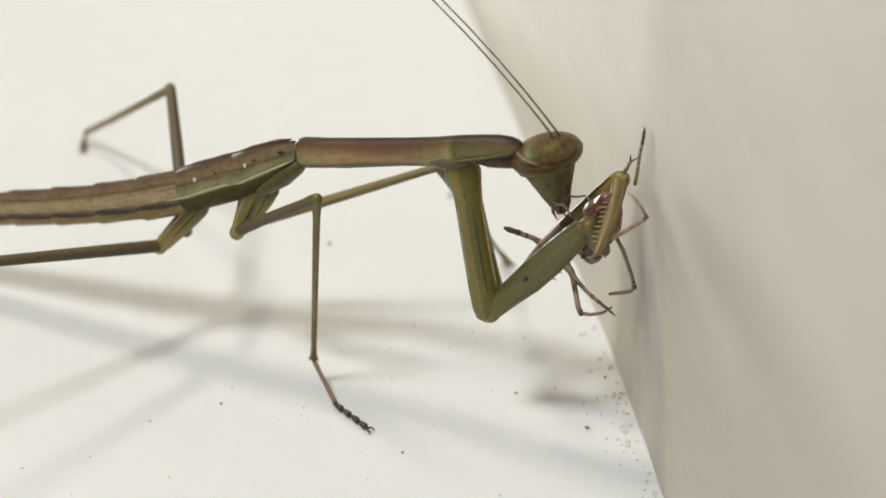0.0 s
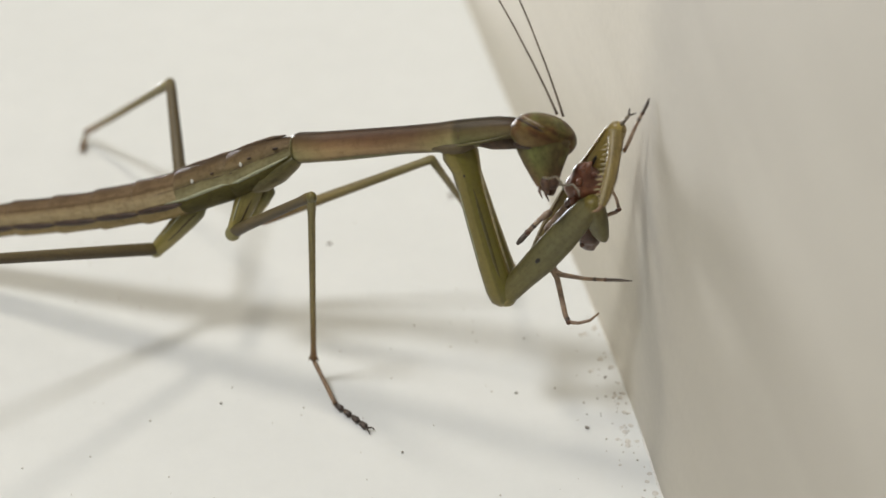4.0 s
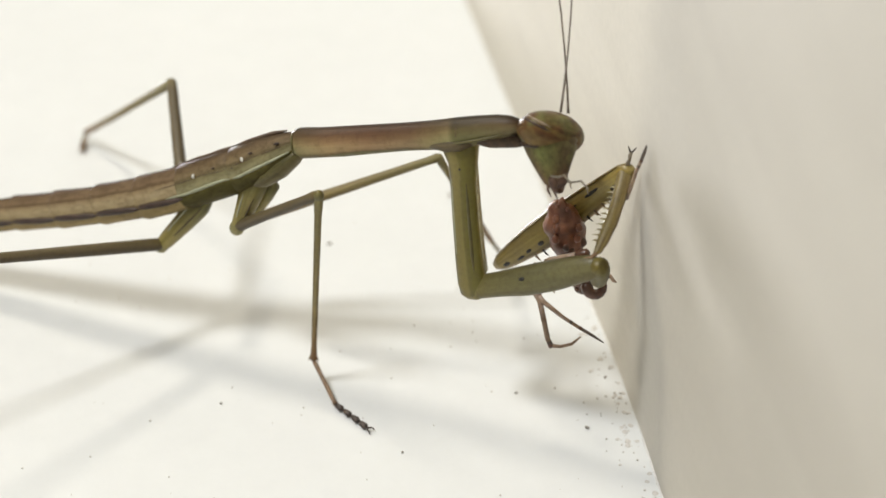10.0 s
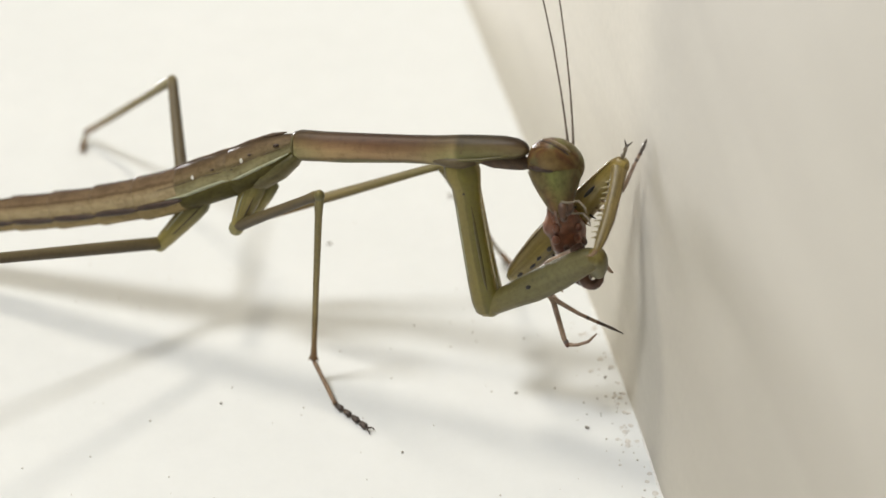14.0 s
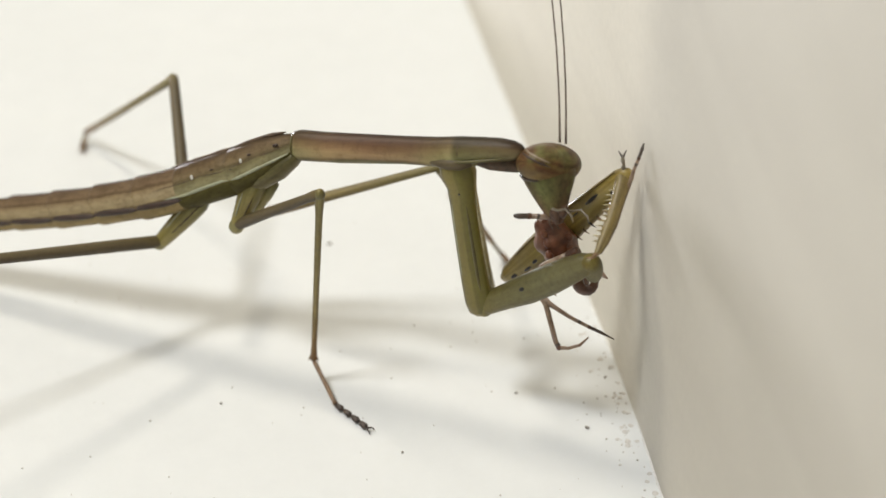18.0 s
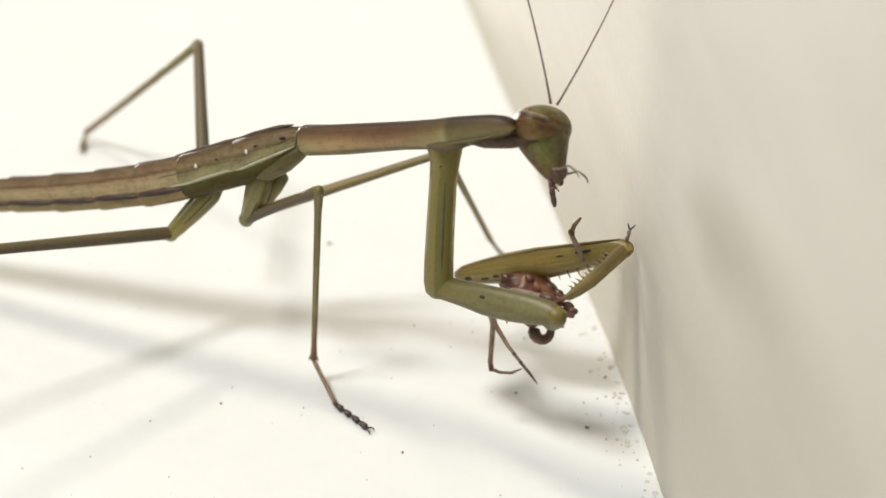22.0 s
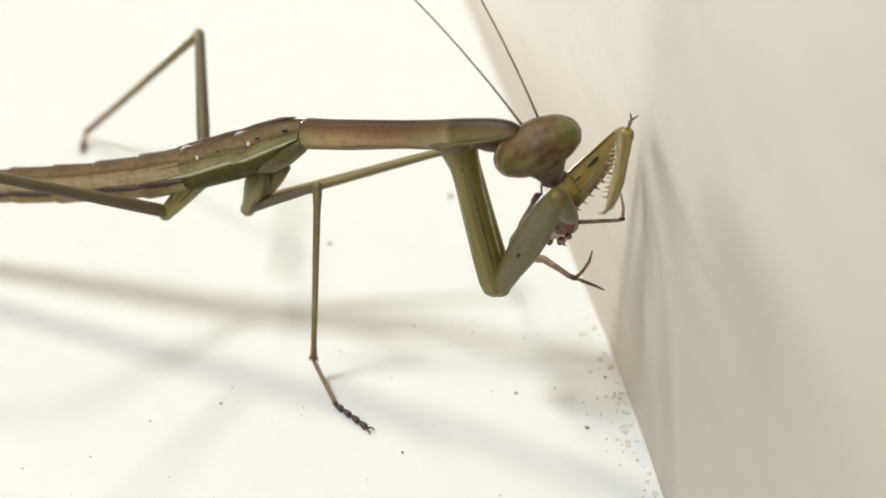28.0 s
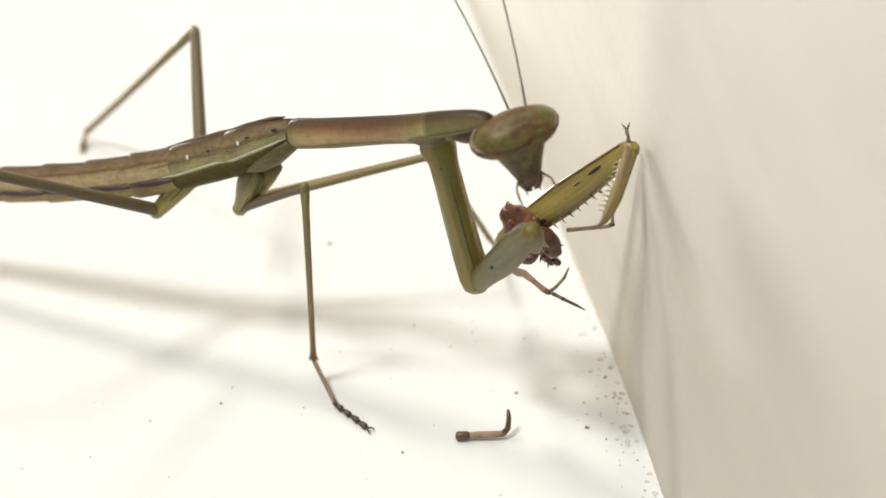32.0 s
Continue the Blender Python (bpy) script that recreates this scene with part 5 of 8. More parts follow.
    walk(limbs["middle_coxa_far"], aimed(MANTIS_BASE, [(0, -14.82, 0.92, 12.14, -13.44, 0.86, 14.84), (0.4, -14.82, 0.92, 12.14, -13.44, 0.86, 14.84), (1, -14.96, 1.02, 12.08, -13.58, 0.96, 14.78), (2, -14.96, 0.99, 12.04, -13.58, 0.94, 14.74), (3, -15.25, 1.08, 11.71, -13.87, 1.02, 14.42), (3.5, -15.15, 1.05, 12, -13.76, 1, 14.7), (5.5, -15.31, 1.17, 11.65, -13.92, 1.11, 14.36), (6, -15.12, 1.1, 11.75, -13.74, 1.05, 14.46), (7, -15.4, 1.23, 11.66, -14.02, 1.18, 14.37), (8, -15.16, 1.16, 11.82, -13.78, 1.1, 14.53), (9, -15.09, 1.13, 12.27, -13.71, 1.07, 14.97), (10, -14.8, 0.97, 12.54, -13.42, 0.92, 15.23), (11, -14.84, 0.99, 12.58, -13.47, 0.94, 15.27), (12, -14.84, 1, 12.57, -13.47, 0.94, 15.27), (13, -14.94, 1.01, 12.51, -13.56, 0.96, 15.21), (14, -14.85, 0.99, 12.53, -13.47, 0.94, 15.22), (14.5, -14.85, 0.99, 12.53, -13.47, 0.94, 15.22), (16.5, -14.28, 0.76, 12.84, -12.91, 0.71, 15.53), (17, -14.6, 0.88, 12.76, -13.23, 0.83, 15.45), (18, -14.84, 0.99, 12.68, -13.46, 0.94, 15.38), (19, -14.84, 1, 12.57, -13.47, 0.94, 15.27), (20, -14.84, 1.01, 12.67, -13.46, 0.96, 15.36), (20.2, -14.84, 1.01, 12.67, -13.46, 0.96, 15.36), (20.5, -14.57, 0.92, 13.38, -13.2, 0.86, 16.04), (21, -14.3, 0.84, 13.38, -12.93, 0.78, 16.05), (22, -14.02, 0.71, 13.46, -12.67, 0.65, 16.13), (22.5, -13.69, 0.57, 13.88, -12.33, 0.51, 16.54), (23, -13.73, 0.58, 13.92, -12.37, 0.52, 16.58), (24, -13.72, 0.58, 14.08, -12.37, 0.52, 16.74), (24.2, -13.72, 0.58, 14.08, -12.37, 0.52, 16.74), (25, -13.98, 0.67, 14.13, -12.63, 0.61, 16.79), (27.5, -13.83, 0.63, 14.47, -12.48, 0.58, 17.12), (28, -13.83, 0.63, 14.47, -12.48, 0.58, 17.12), (29, -14.34, 0.82, 14.35, -12.98, 0.76, 17), (30, -14.34, 0.83, 14.39, -12.97, 0.77, 17.05), (31, -14.38, 0.85, 14.38, -13.02, 0.79, 17.03), (32, -14.48, 0.93, 14.32, -13.12, 0.87, 16.98)]))
    walk(limbs["hind_femur_far"], aimed(MANTIS_BASE, [(0, -22.85, 16.08, 15.03, -21.1, 5.82, 9.71), (0.4, -22.85, 16.08, 15.03, -21.1, 5.82, 9.71), (1, -22.85, 16.18, 15.14, -21.1, 5.89, 9.74), (2, -22.85, 16.15, 15.11, -21.1, 5.87, 9.73), (3, -22.86, 16.24, 15.21, -21.1, 5.89, 9.8), (3.5, -22.86, 16.37, 15.36, -21.09, 5.89, 9.91), (5.5, -22.9, 16.32, 15.33, -21.14, 5.98, 9.82), (6, -22.9, 16.22, 15.23, -21.14, 5.95, 9.76), (7, -22.9, 16.35, 15.37, -21.14, 6.02, 9.82), (8, -22.9, 16.22, 15.23, -21.15, 6, 9.73), (9, -22.91, 16.42, 15.44, -21.13, 5.98, 9.9), (10, -22.77, 16.41, 15.33, -21.01, 5.86, 9.93), (11, -22.73, 16.67, 15.57, -20.97, 5.87, 10.12), (12, -22.64, 16.74, 15.58, -20.89, 5.85, 10.16), (13, -22.73, 16.67, 15.57, -20.97, 5.86, 10.12), (14, -22.73, 16.6, 15.5, -20.97, 5.86, 10.07), (14.5, -22.73, 16.67, 15.57, -20.97, 5.86, 10.12), (16.5, -22.46, 16.72, 15.43, -20.74, 5.71, 10.17), (17, -22.6, 16.73, 15.53, -20.85, 5.78, 10.18), (18, -22.64, 16.74, 15.58, -20.89, 5.85, 10.16), (19, -22.64, 16.74, 15.58, -20.89, 5.85, 10.16), (20, -22.64, 16.74, 15.58, -20.9, 5.87, 10.14), (20.2, -22.64, 16.74, 15.58, -20.9, 5.87, 10.14), (20.5, -22.02, 18.31, 16.59, -20.29, 5.71, 11.21), (21, -22.02, 18.28, 16.55, -20.29, 5.69, 11.2), (22, -20.78, 20.07, 17.01, -19.21, 5.39, 12.14), (22.5, -20.59, 20.8, 17.37, -19, 5.27, 12.59), (23, -20.59, 20.8, 17.37, -19, 5.27, 12.59), (24, -20.59, 20.89, 17.43, -18.99, 5.27, 12.65), (24.2, -20.59, 20.89, 17.43, -18.99, 5.27, 12.65), (25, -20.72, 20.85, 17.51, -19.1, 5.33, 12.64), (27.5, -20.68, 20.97, 17.55, -19.06, 5.32, 12.7), (28, -20.73, 20.94, 17.57, -19.1, 5.32, 12.69), (29, -20.96, 20.93, 17.74, -19.28, 5.44, 12.7), (30, -20.87, 21.03, 17.74, -19.21, 5.43, 12.73), (31, -21, 20.95, 17.78, -19.31, 5.47, 12.7), (32, -21.1, 20.98, 17.87, -19.39, 5.55, 12.71)]))
    walk(limbs["hind_tibia_far"], aimed(MANTIS_BASE, [(0, -22.85, 16.08, 15.03, -33.52, 31.62, 1), (0.4, -22.85, 16.08, 15.03, -33.52, 31.62, 1), (1, -22.85, 16.18, 15.14, -33.52, 31.62, 1), (2, -22.85, 16.15, 15.11, -33.52, 31.62, 1), (3, -22.86, 16.24, 15.21, -33.52, 31.62, 1), (3.5, -22.86, 16.37, 15.36, -33.52, 31.62, 1), (5.5, -22.9, 16.32, 15.33, -33.52, 31.62, 1), (6, -22.9, 16.22, 15.23, -33.52, 31.62, 1), (7, -22.9, 16.35, 15.37, -33.52, 31.62, 1), (8, -22.9, 16.22, 15.23, -33.52, 31.62, 1), (9, -22.91, 16.42, 15.44, -33.52, 31.62, 1), (10, -22.77, 16.41, 15.33, -33.52, 31.62, 1), (11, -22.73, 16.67, 15.57, -33.52, 31.62, 1), (12, -22.64, 16.74, 15.58, -33.52, 31.62, 1), (13, -22.73, 16.67, 15.57, -33.52, 31.62, 1), (14, -22.73, 16.6, 15.5, -33.52, 31.62, 1), (14.5, -22.73, 16.67, 15.57, -33.52, 31.62, 1), (16.5, -22.46, 16.72, 15.43, -33.52, 31.62, 1), (17, -22.6, 16.73, 15.53, -33.52, 31.62, 1), (18, -22.64, 16.74, 15.58, -33.52, 31.62, 1), (19, -22.64, 16.74, 15.58, -33.52, 31.62, 1), (20, -22.64, 16.74, 15.58, -33.52, 31.62, 1), (20.2, -22.64, 16.74, 15.58, -33.52, 31.62, 1), (20.5, -22.02, 18.31, 16.59, -33.52, 31.62, 1), (21, -22.02, 18.28, 16.55, -33.52, 31.62, 1), (22, -20.78, 20.07, 17.01, -33.52, 31.62, 1), (22.5, -20.59, 20.8, 17.37, -33.52, 31.62, 1), (23, -20.59, 20.8, 17.37, -33.52, 31.62, 1), (24, -20.59, 20.89, 17.43, -33.52, 31.62, 1), (24.2, -20.59, 20.89, 17.43, -33.52, 31.62, 1), (25, -20.72, 20.85, 17.51, -33.52, 31.62, 1), (27.5, -20.68, 20.97, 17.55, -33.52, 31.62, 1), (28, -20.73, 20.94, 17.57, -33.52, 31.62, 1), (29, -20.96, 20.93, 17.74, -33.52, 31.62, 1), (30, -20.87, 21.03, 17.74, -33.52, 31.62, 1), (31, -21, 20.95, 17.78, -33.52, 31.62, 1), (32, -21.1, 20.98, 17.87, -33.52, 31.62, 1)]))
    walk(limbs["middle_femur_far"], aimed(MANTIS_BASE, [(0, -0.4, 3.36, 15.33, -14.12, 4.55, 9.63), (0.4, -0.4, 3.36, 15.33, -14.12, 4.55, 9.63), (1, -0.4, 3.66, 15.51, -14.26, 4.61, 9.59), (2, -0.54, 3.7, 15.49, -14.26, 4.61, 9.53), (3, -0.89, 4.03, 15.54, -14.56, 4.73, 9.17), (3.5, -0.89, 4.11, 15.59, -14.45, 4.68, 9.48), (5.5, -0.98, 4.06, 15.52, -14.61, 4.75, 9.16), (6, -0.89, 3.89, 15.46, -14.42, 4.67, 9.27), (7, -1.16, 3.98, 15.41, -14.71, 4.79, 9.19), (8, -1.07, 3.87, 15.38, -14.46, 4.69, 9.37), (9, -0.71, 4.06, 15.63, -14.39, 4.66, 9.83), (10, -0.36, 4.08, 15.77, -14.1, 4.54, 10.07), (11, -0.18, 3.55, 15.53, -14.14, 4.56, 10.12), (12, -0.22, 3.44, 15.44, -14.14, 4.56, 10.12), (13, -0.27, 3.32, 15.36, -14.24, 4.6, 10.04), (14, -0.22, 3.44, 15.44, -14.14, 4.56, 10.06), (14.5, -0.27, 3.45, 15.43, -14.14, 4.56, 10.06), (16.5, 0.09, 3.61, 15.65, -13.57, 4.33, 10.38), (17, -0.13, 3.5, 15.51, -13.9, 4.46, 10.29), (18, -0.45, 3.37, 15.32, -14.14, 4.56, 10.23), (19, -0.45, 3.37, 15.32, -14.14, 4.56, 10.12), (20, -0.45, 3.37, 15.32, -14.14, 4.56, 10.23), (20.2, -0.45, 3.37, 15.32, -14.14, 4.56, 10.23), (20.5, 0.04, 3.84, 15.77, -13.87, 4.45, 10.96), (21, 0.27, 4.05, 15.95, -13.58, 4.33, 10.98), (22, 0.09, 4.37, 16.06, -13.3, 4.22, 11.06), (22.5, 0.49, 4.69, 16.34, -12.96, 4.08, 11.48), (23, 0.58, 4.62, 16.33, -13, 4.1, 11.52), (24, 0.63, 4.51, 16.29, -12.99, 4.09, 11.69), (24.2, 0.63, 4.51, 16.29, -12.99, 4.09, 11.69), (25, 0.31, 4.36, 16.12, -13.27, 4.21, 11.72), (27.5, 0.09, 4.37, 16.06, -13.11, 4.14, 12.09), (28, 0.09, 4.51, 16.13, -13.11, 4.14, 12.09), (29, -0.58, 4.28, 15.8, -13.63, 4.35, 11.95), (30, -0.98, 4.42, 15.71, -13.63, 4.35, 12), (31, -0.85, 4.42, 15.77, -13.68, 4.37, 11.99), (32, -0.76, 4.39, 15.79, -13.77, 4.41, 11.97)]))
    walk(limbs["middle_tibia_far"], aimed(MANTIS_BASE, [(0, -0.4, 3.36, 15.33, 4.05, 11.05, 3), (0.4, -0.4, 3.36, 15.33, 4.05, 11.05, 3), (1, -0.4, 3.66, 15.51, 4.05, 11.05, 3), (2, -0.54, 3.7, 15.49, 4.05, 11.05, 3), (3, -0.89, 4.03, 15.54, 4.05, 11.05, 3), (3.5, -0.89, 4.11, 15.59, 4.05, 11.05, 3), (5.5, -0.98, 4.06, 15.52, 4.05, 11.05, 3), (6, -0.89, 3.89, 15.46, 4.05, 11.05, 3), (7, -1.16, 3.98, 15.41, 4.05, 11.05, 3), (8, -1.07, 3.87, 15.38, 4.05, 11.05, 3), (9, -0.71, 4.06, 15.63, 4.05, 11.05, 3), (10, -0.36, 4.08, 15.77, 4.05, 11.05, 3), (11, -0.18, 3.55, 15.53, 4.05, 11.05, 3), (12, -0.22, 3.44, 15.44, 4.05, 11.05, 3), (13, -0.27, 3.32, 15.36, 4.05, 11.05, 3), (14, -0.22, 3.44, 15.44, 4.05, 11.05, 3), (14.5, -0.27, 3.45, 15.43, 4.05, 11.05, 3), (16.5, 0.09, 3.61, 15.65, 4.05, 11.05, 3), (17, -0.13, 3.5, 15.51, 4.05, 11.05, 3), (18, -0.45, 3.37, 15.32, 4.05, 11.05, 3), (19, -0.45, 3.37, 15.32, 4.05, 11.05, 3), (20, -0.45, 3.37, 15.32, 4.05, 11.05, 3), (20.2, -0.45, 3.37, 15.32, 4.05, 11.05, 3), (20.5, 0.04, 3.84, 15.77, 4.05, 11.05, 3), (21, 0.27, 4.05, 15.95, 4.05, 11.05, 3), (22, 0.09, 4.37, 16.06, 4.05, 11.05, 3), (22.5, 0.49, 4.69, 16.34, 4.05, 11.05, 3), (23, 0.58, 4.62, 16.33, 4.05, 11.05, 3), (24, 0.63, 4.51, 16.29, 4.05, 11.05, 3), (24.2, 0.63, 4.51, 16.29, 4.05, 11.05, 3), (25, 0.31, 4.36, 16.12, 4.05, 11.05, 3), (27.5, 0.09, 4.37, 16.06, 4.05, 11.05, 3), (28, 0.09, 4.51, 16.13, 4.05, 11.05, 3), (29, -0.58, 4.28, 15.8, 4.05, 11.05, 3), (30, -0.98, 4.42, 15.71, 4.05, 11.05, 3), (31, -0.85, 4.42, 15.77, 4.05, 11.05, 3), (32, -0.76, 4.39, 15.79, 4.05, 11.05, 3)]))
    walk(limbs["fore_coxa_near"], aimed(MANTIS_BASE, [(0, 3.6, -8.16, 9.81, 1.41, -5.72, 21.71), (0.4, 3.6, -8.16, 9.81, 1.41, -5.72, 21.71), (0.6, -0.17, -8.18, 11.95, 0.25, -5.42, 23.73), (0.8, 1.19, -7.98, 11.22, 0.89, -4.99, 22.91), (1, 2.17, -7.89, 10.52, 1.25, -4.63, 22.25), (2, 5, -8.87, 11.19, 1.33, -4.97, 22.22), (3, 3.05, -8.21, 11.65, 1.12, -4.79, 23.33), (3.5, 4, -7.91, 11.17, 1.25, -4.48, 22.65), (5.5, 5.17, -7.64, 10.86, 1.13, -3.77, 21.7), (6, 3.98, -7.65, 10.34, 1.13, -4.09, 21.66), (7, 3.76, -7.64, 10.49, 0.71, -4.01, 21.61), (8, 2.36, -6.64, 9.76, 0.84, -4.2, 21.48), (9, 2.16, -7.97, 11.27, 1.12, -4.14, 22.68), (10, 2.47, -7.28, 11.29, 1.33, -4.76, 23.06), (11, 2.69, -7.68, 10.25, 1.25, -4.9, 21.92), (12, 3.14, -6.92, 9.42, 1.33, -4.88, 21.17), (13, 3.02, -6.57, 8.9, 1.42, -4.97, 20.73), (14, 3.58, -6.65, 9.22, 1.42, -4.93, 20.96), (14.5, 4.65, -6.89, 9.41, 1.42, -4.68, 20.8), (16.5, 2.41, -6.7, 9.8, 1.66, -4.94, 21.71), (17, 3.79, -6.68, 9.52, 1.54, -5.51, 21.33), (18, 3.06, -6.8, 9.34, 1.12, -5.23, 21.15), (19, 4.1, -6.8, 9.34, 1.25, -5.16, 20.96), (20, 2.58, -6.93, 9.17, 1.25, -4.98, 20.99), (20.2, 2.58, -6.93, 9.17, 1.25, -4.98, 20.99), (20.5, 1.12, -6.69, 10.33, 0.87, -5.14, 22.33), (21, 0.56, -7.63, 11.02, 0.87, -5.25, 22.89), (22, -0.17, -8.18, 11.95, 0.25, -5.51, 23.78), (23, 0.46, -9.15, 12.92, 0.98, -6.18, 24.67), (24, 0.55, -9.16, 12.92, 1.07, -6.18, 24.67), (24.2, 0.55, -9.16, 12.92, 1.07, -6.18, 24.67), (24.4, 3.67, -10.54, 13.41, 1.47, -6.46, 24.62), (25, 3.63, -8.9, 12.47, 1.39, -6.49, 24.16), (25.5, 3.75, -7.86, 11.98, 1.27, -6.73, 23.82), (27.5, 3.99, -8.13, 12.43, 0.85, -6.63, 23.71), (28, 4.1, -8.63, 12.54, 1.18, -6.47, 23.76), (29, 3.96, -6.39, 11.17, 0.08, -5.66, 23.24), (30, 3.64, -5.33, 11.21, -0.13, -5.81, 23.67), (31, 3.67, -5.88, 11.34, -0.13, -5.74, 23.63), (31.2, 3.55, -5.4, 11.26, -0.24, -5.72, 23.61), (32, 2.64, -7.56, 12.02, -0.54, -5.38, 23.9)]))
    walk(limbs["fore_femur_near"], aimed(MANTIS_BASE, [(0, 3.6, -8.16, 9.81, 10.65, -9.2, 18.31), (0.4, 3.6, -8.16, 9.81, 10.65, -9.2, 18.31), (0.6, -0.17, -8.18, 11.95, 8.18, -14.73, 14.21), (0.8, 1.19, -7.98, 11.22, 9.19, -11.05, 16.44), (1, 2.31, -7.89, 10.52, 10.13, -8.18, 18.07), (2, 5.14, -8.87, 11.19, 10.56, -10.05, 20.47), (3, 3.19, -8.21, 11.65, 10.43, -10.91, 19.43), (3.5, 4.14, -7.91, 11.17, 10.71, -9.31, 19.83), (5.5, 5.31, -7.64, 10.86, 11.04, -8.46, 20), (6, 4.12, -7.65, 10.34, 10.45, -8.57, 19.08), (7, 3.9, -7.64, 10.49, 10.9, -10.56, 18.25), (8, 2.5, -6.64, 9.76, 10.63, -9.6, 16.32), (9, 2.3, -7.97, 11.27, 10.03, -11.99, 17.75), (10, 2.61, -7.28, 11.29, 11.35, -11.4, 16.23), (11, 2.83, -7.68, 10.25, 10.93, -11.41, 16.43), (12, 3.28, -6.92, 9.42, 10.99, -10.68, 16.07), (13, 3.16, -6.57, 8.9, 11.26, -10.14, 15.18), (14, 3.72, -6.65, 9.22, 11.22, -10.19, 16.23), (14.5, 4.79, -6.89, 9.41, 12.01, -10.47, 16.68), (16.5, 2.55, -6.7, 9.8, 10.15, -10.58, 16.5), (17, 3.93, -6.68, 9.52, 11.01, -9.49, 17.25), (18, 3.2, -6.8, 9.34, 10.78, -10.68, 16.07), (19, 4.24, -6.8, 9.34, 10.97, -10.33, 17.08), (20, 2.72, -6.93, 9.17, 10, -9.29, 16.86), (20.2, 2.72, -6.93, 9.17, 10, -9.29, 16.86), (20.5, 1.12, -6.69, 10.33, 9.54, -10.9, 15.72), (21, 0.56, -7.63, 11.02, 9.27, -12.85, 14.84), (22, -0.17, -8.18, 11.95, 8.18, -14.73, 14.21), (23, 0.46, -9.15, 12.92, 8.91, -15.2, 16.06), (24, 0.55, -9.16, 12.92, 9.03, -15.16, 16.04), (24.2, 0.55, -9.16, 12.92, 9.03, -15.16, 16.04), (24.4, 3.67, -10.54, 13.41, 9.79, -13.4, 21.9), (25, 3.63, -8.9, 12.47, 9.71, -11.71, 21), (25.5, 3.75, -7.86, 11.98, 9.8, -10.42, 20.62), (27.5, 4.16, -8.13, 12.43, 8.72, -10.87, 21.89), (28, 4.27, -8.63, 12.54, 8.07, -11.48, 22.3), (29, 4.13, -6.39, 11.17, 7.15, -10.35, 20.82), (30, 3.81, -5.33, 11.21, 7.17, -10.27, 20.27), (31, 3.84, -5.88, 11.34, 6.94, -10.69, 20.55), (31.2, 3.72, -5.4, 11.26, 6.98, -9.74, 20.65), (32, 2.6, -7.56, 12.02, 6.25, -13.19, 20.55)]))
    walk(limbs["fore_tibia_near"], aimed(MANTIS_BASE, [(0, 10.65, -9.2, 18.31, 12.36, -7.91, 14.37), (0.4, 10.65, -9.2, 18.31, 12.36, -7.91, 14.37), (0.6, 8.18, -14.73, 14.21, 7.79, -11.72, 10.9), (0.8, 9.19, -11.05, 16.44, 9.83, -9.23, 12.67), (1, 10.13, -8.18, 18.07, 11.62, -7.35, 13.9), (2, 10.56, -10.05, 20.47, 11.79, -9.61, 16.18), (3, 10.43, -10.91, 19.43, 11.44, -9.14, 15.43), (3.5, 10.71, -9.31, 19.83, 11.78, -8.27, 15.59), (5.5, 11.04, -8.46, 20, 12.29, -8.07, 15.7), (6, 10.45, -8.57, 19.08, 11.91, -7.97, 14.87), (7, 10.9, -10.56, 18.25, 11.83, -8, 14.68), (8, 10.63, -9.6, 16.32, 11.13, -7.02, 12.69), (9, 10.03, -11.99, 17.75, 10.51, -9.57, 14), (10, 11.35, -11.4, 16.23, 11.66, -8.93, 12.5), (11, 10.93, -11.41, 16.43, 11.23, -8.9, 12.73), (12, 10.99, -10.68, 16.07, 11.5, -8.12, 12.43), (13, 11.26, -10.14, 15.18, 11.78, -7.6, 11.52), (14, 11.22, -10.19, 16.23, 11.73, -7.8, 12.46), (14.5, 12.01, -10.47, 16.68, 12.54, -8.08, 12.92), (16.5, 10.15, -10.58, 16.5, 10.64, -8.19, 12.74), (17, 11.01, -9.49, 17.25, 11.72, -7.3, 13.41), (18, 10.78, -10.68, 16.07, 11.5, -8.14, 12.44), (19, 10.97, -10.33, 17.08, 11.6, -7.94, 13.34), (20, 10, -9.29, 16.86, 10.69, -7.1, 13.01), (20.2, 10, -9.29, 16.86, 10.69, -7.1, 13.01), (20.5, 9.54, -10.9, 15.72, 9.58, -8.71, 11.81), (21, 9.27, -12.85, 14.84, 9.11, -10.13, 11.28), (22, 8.18, -14.73, 14.21, 7.79, -11.72, 10.9), (23, 8.91, -15.2, 16.06, 8.54, -12.48, 12.52), (24, 9.03, -15.16, 16.04, 8.75, -12.44, 12.48), (24.2, 9.03, -15.16, 16.04, 8.75, -12.44, 12.48), (24.4, 9.79, -13.4, 21.9, 10.84, -12.02, 17.77), (25, 9.71, -11.71, 21, 10.56, -10.32, 16.83), (25.5, 9.8, -10.42, 20.62, 10.64, -9.29, 16.36), (27.5, 8.72, -10.87, 21.89, 9.98, -8.87, 18.08), (28, 8.07, -11.48, 22.3, 9.71, -9.59, 18.58), (29, 7.15, -10.35, 20.82, 8.39, -7.97, 17.22), (30, 7.17, -10.27, 20.27, 8.42, -7.55, 16.93), (31, 6.94, -10.69, 20.55, 8.58, -8.44, 17.03), (31.2, 6.98, -9.74, 20.65, 8, -7.32, 17.02), (32, 6.25, -13.19, 20.55, 6.84, -10.72, 16.85)]))
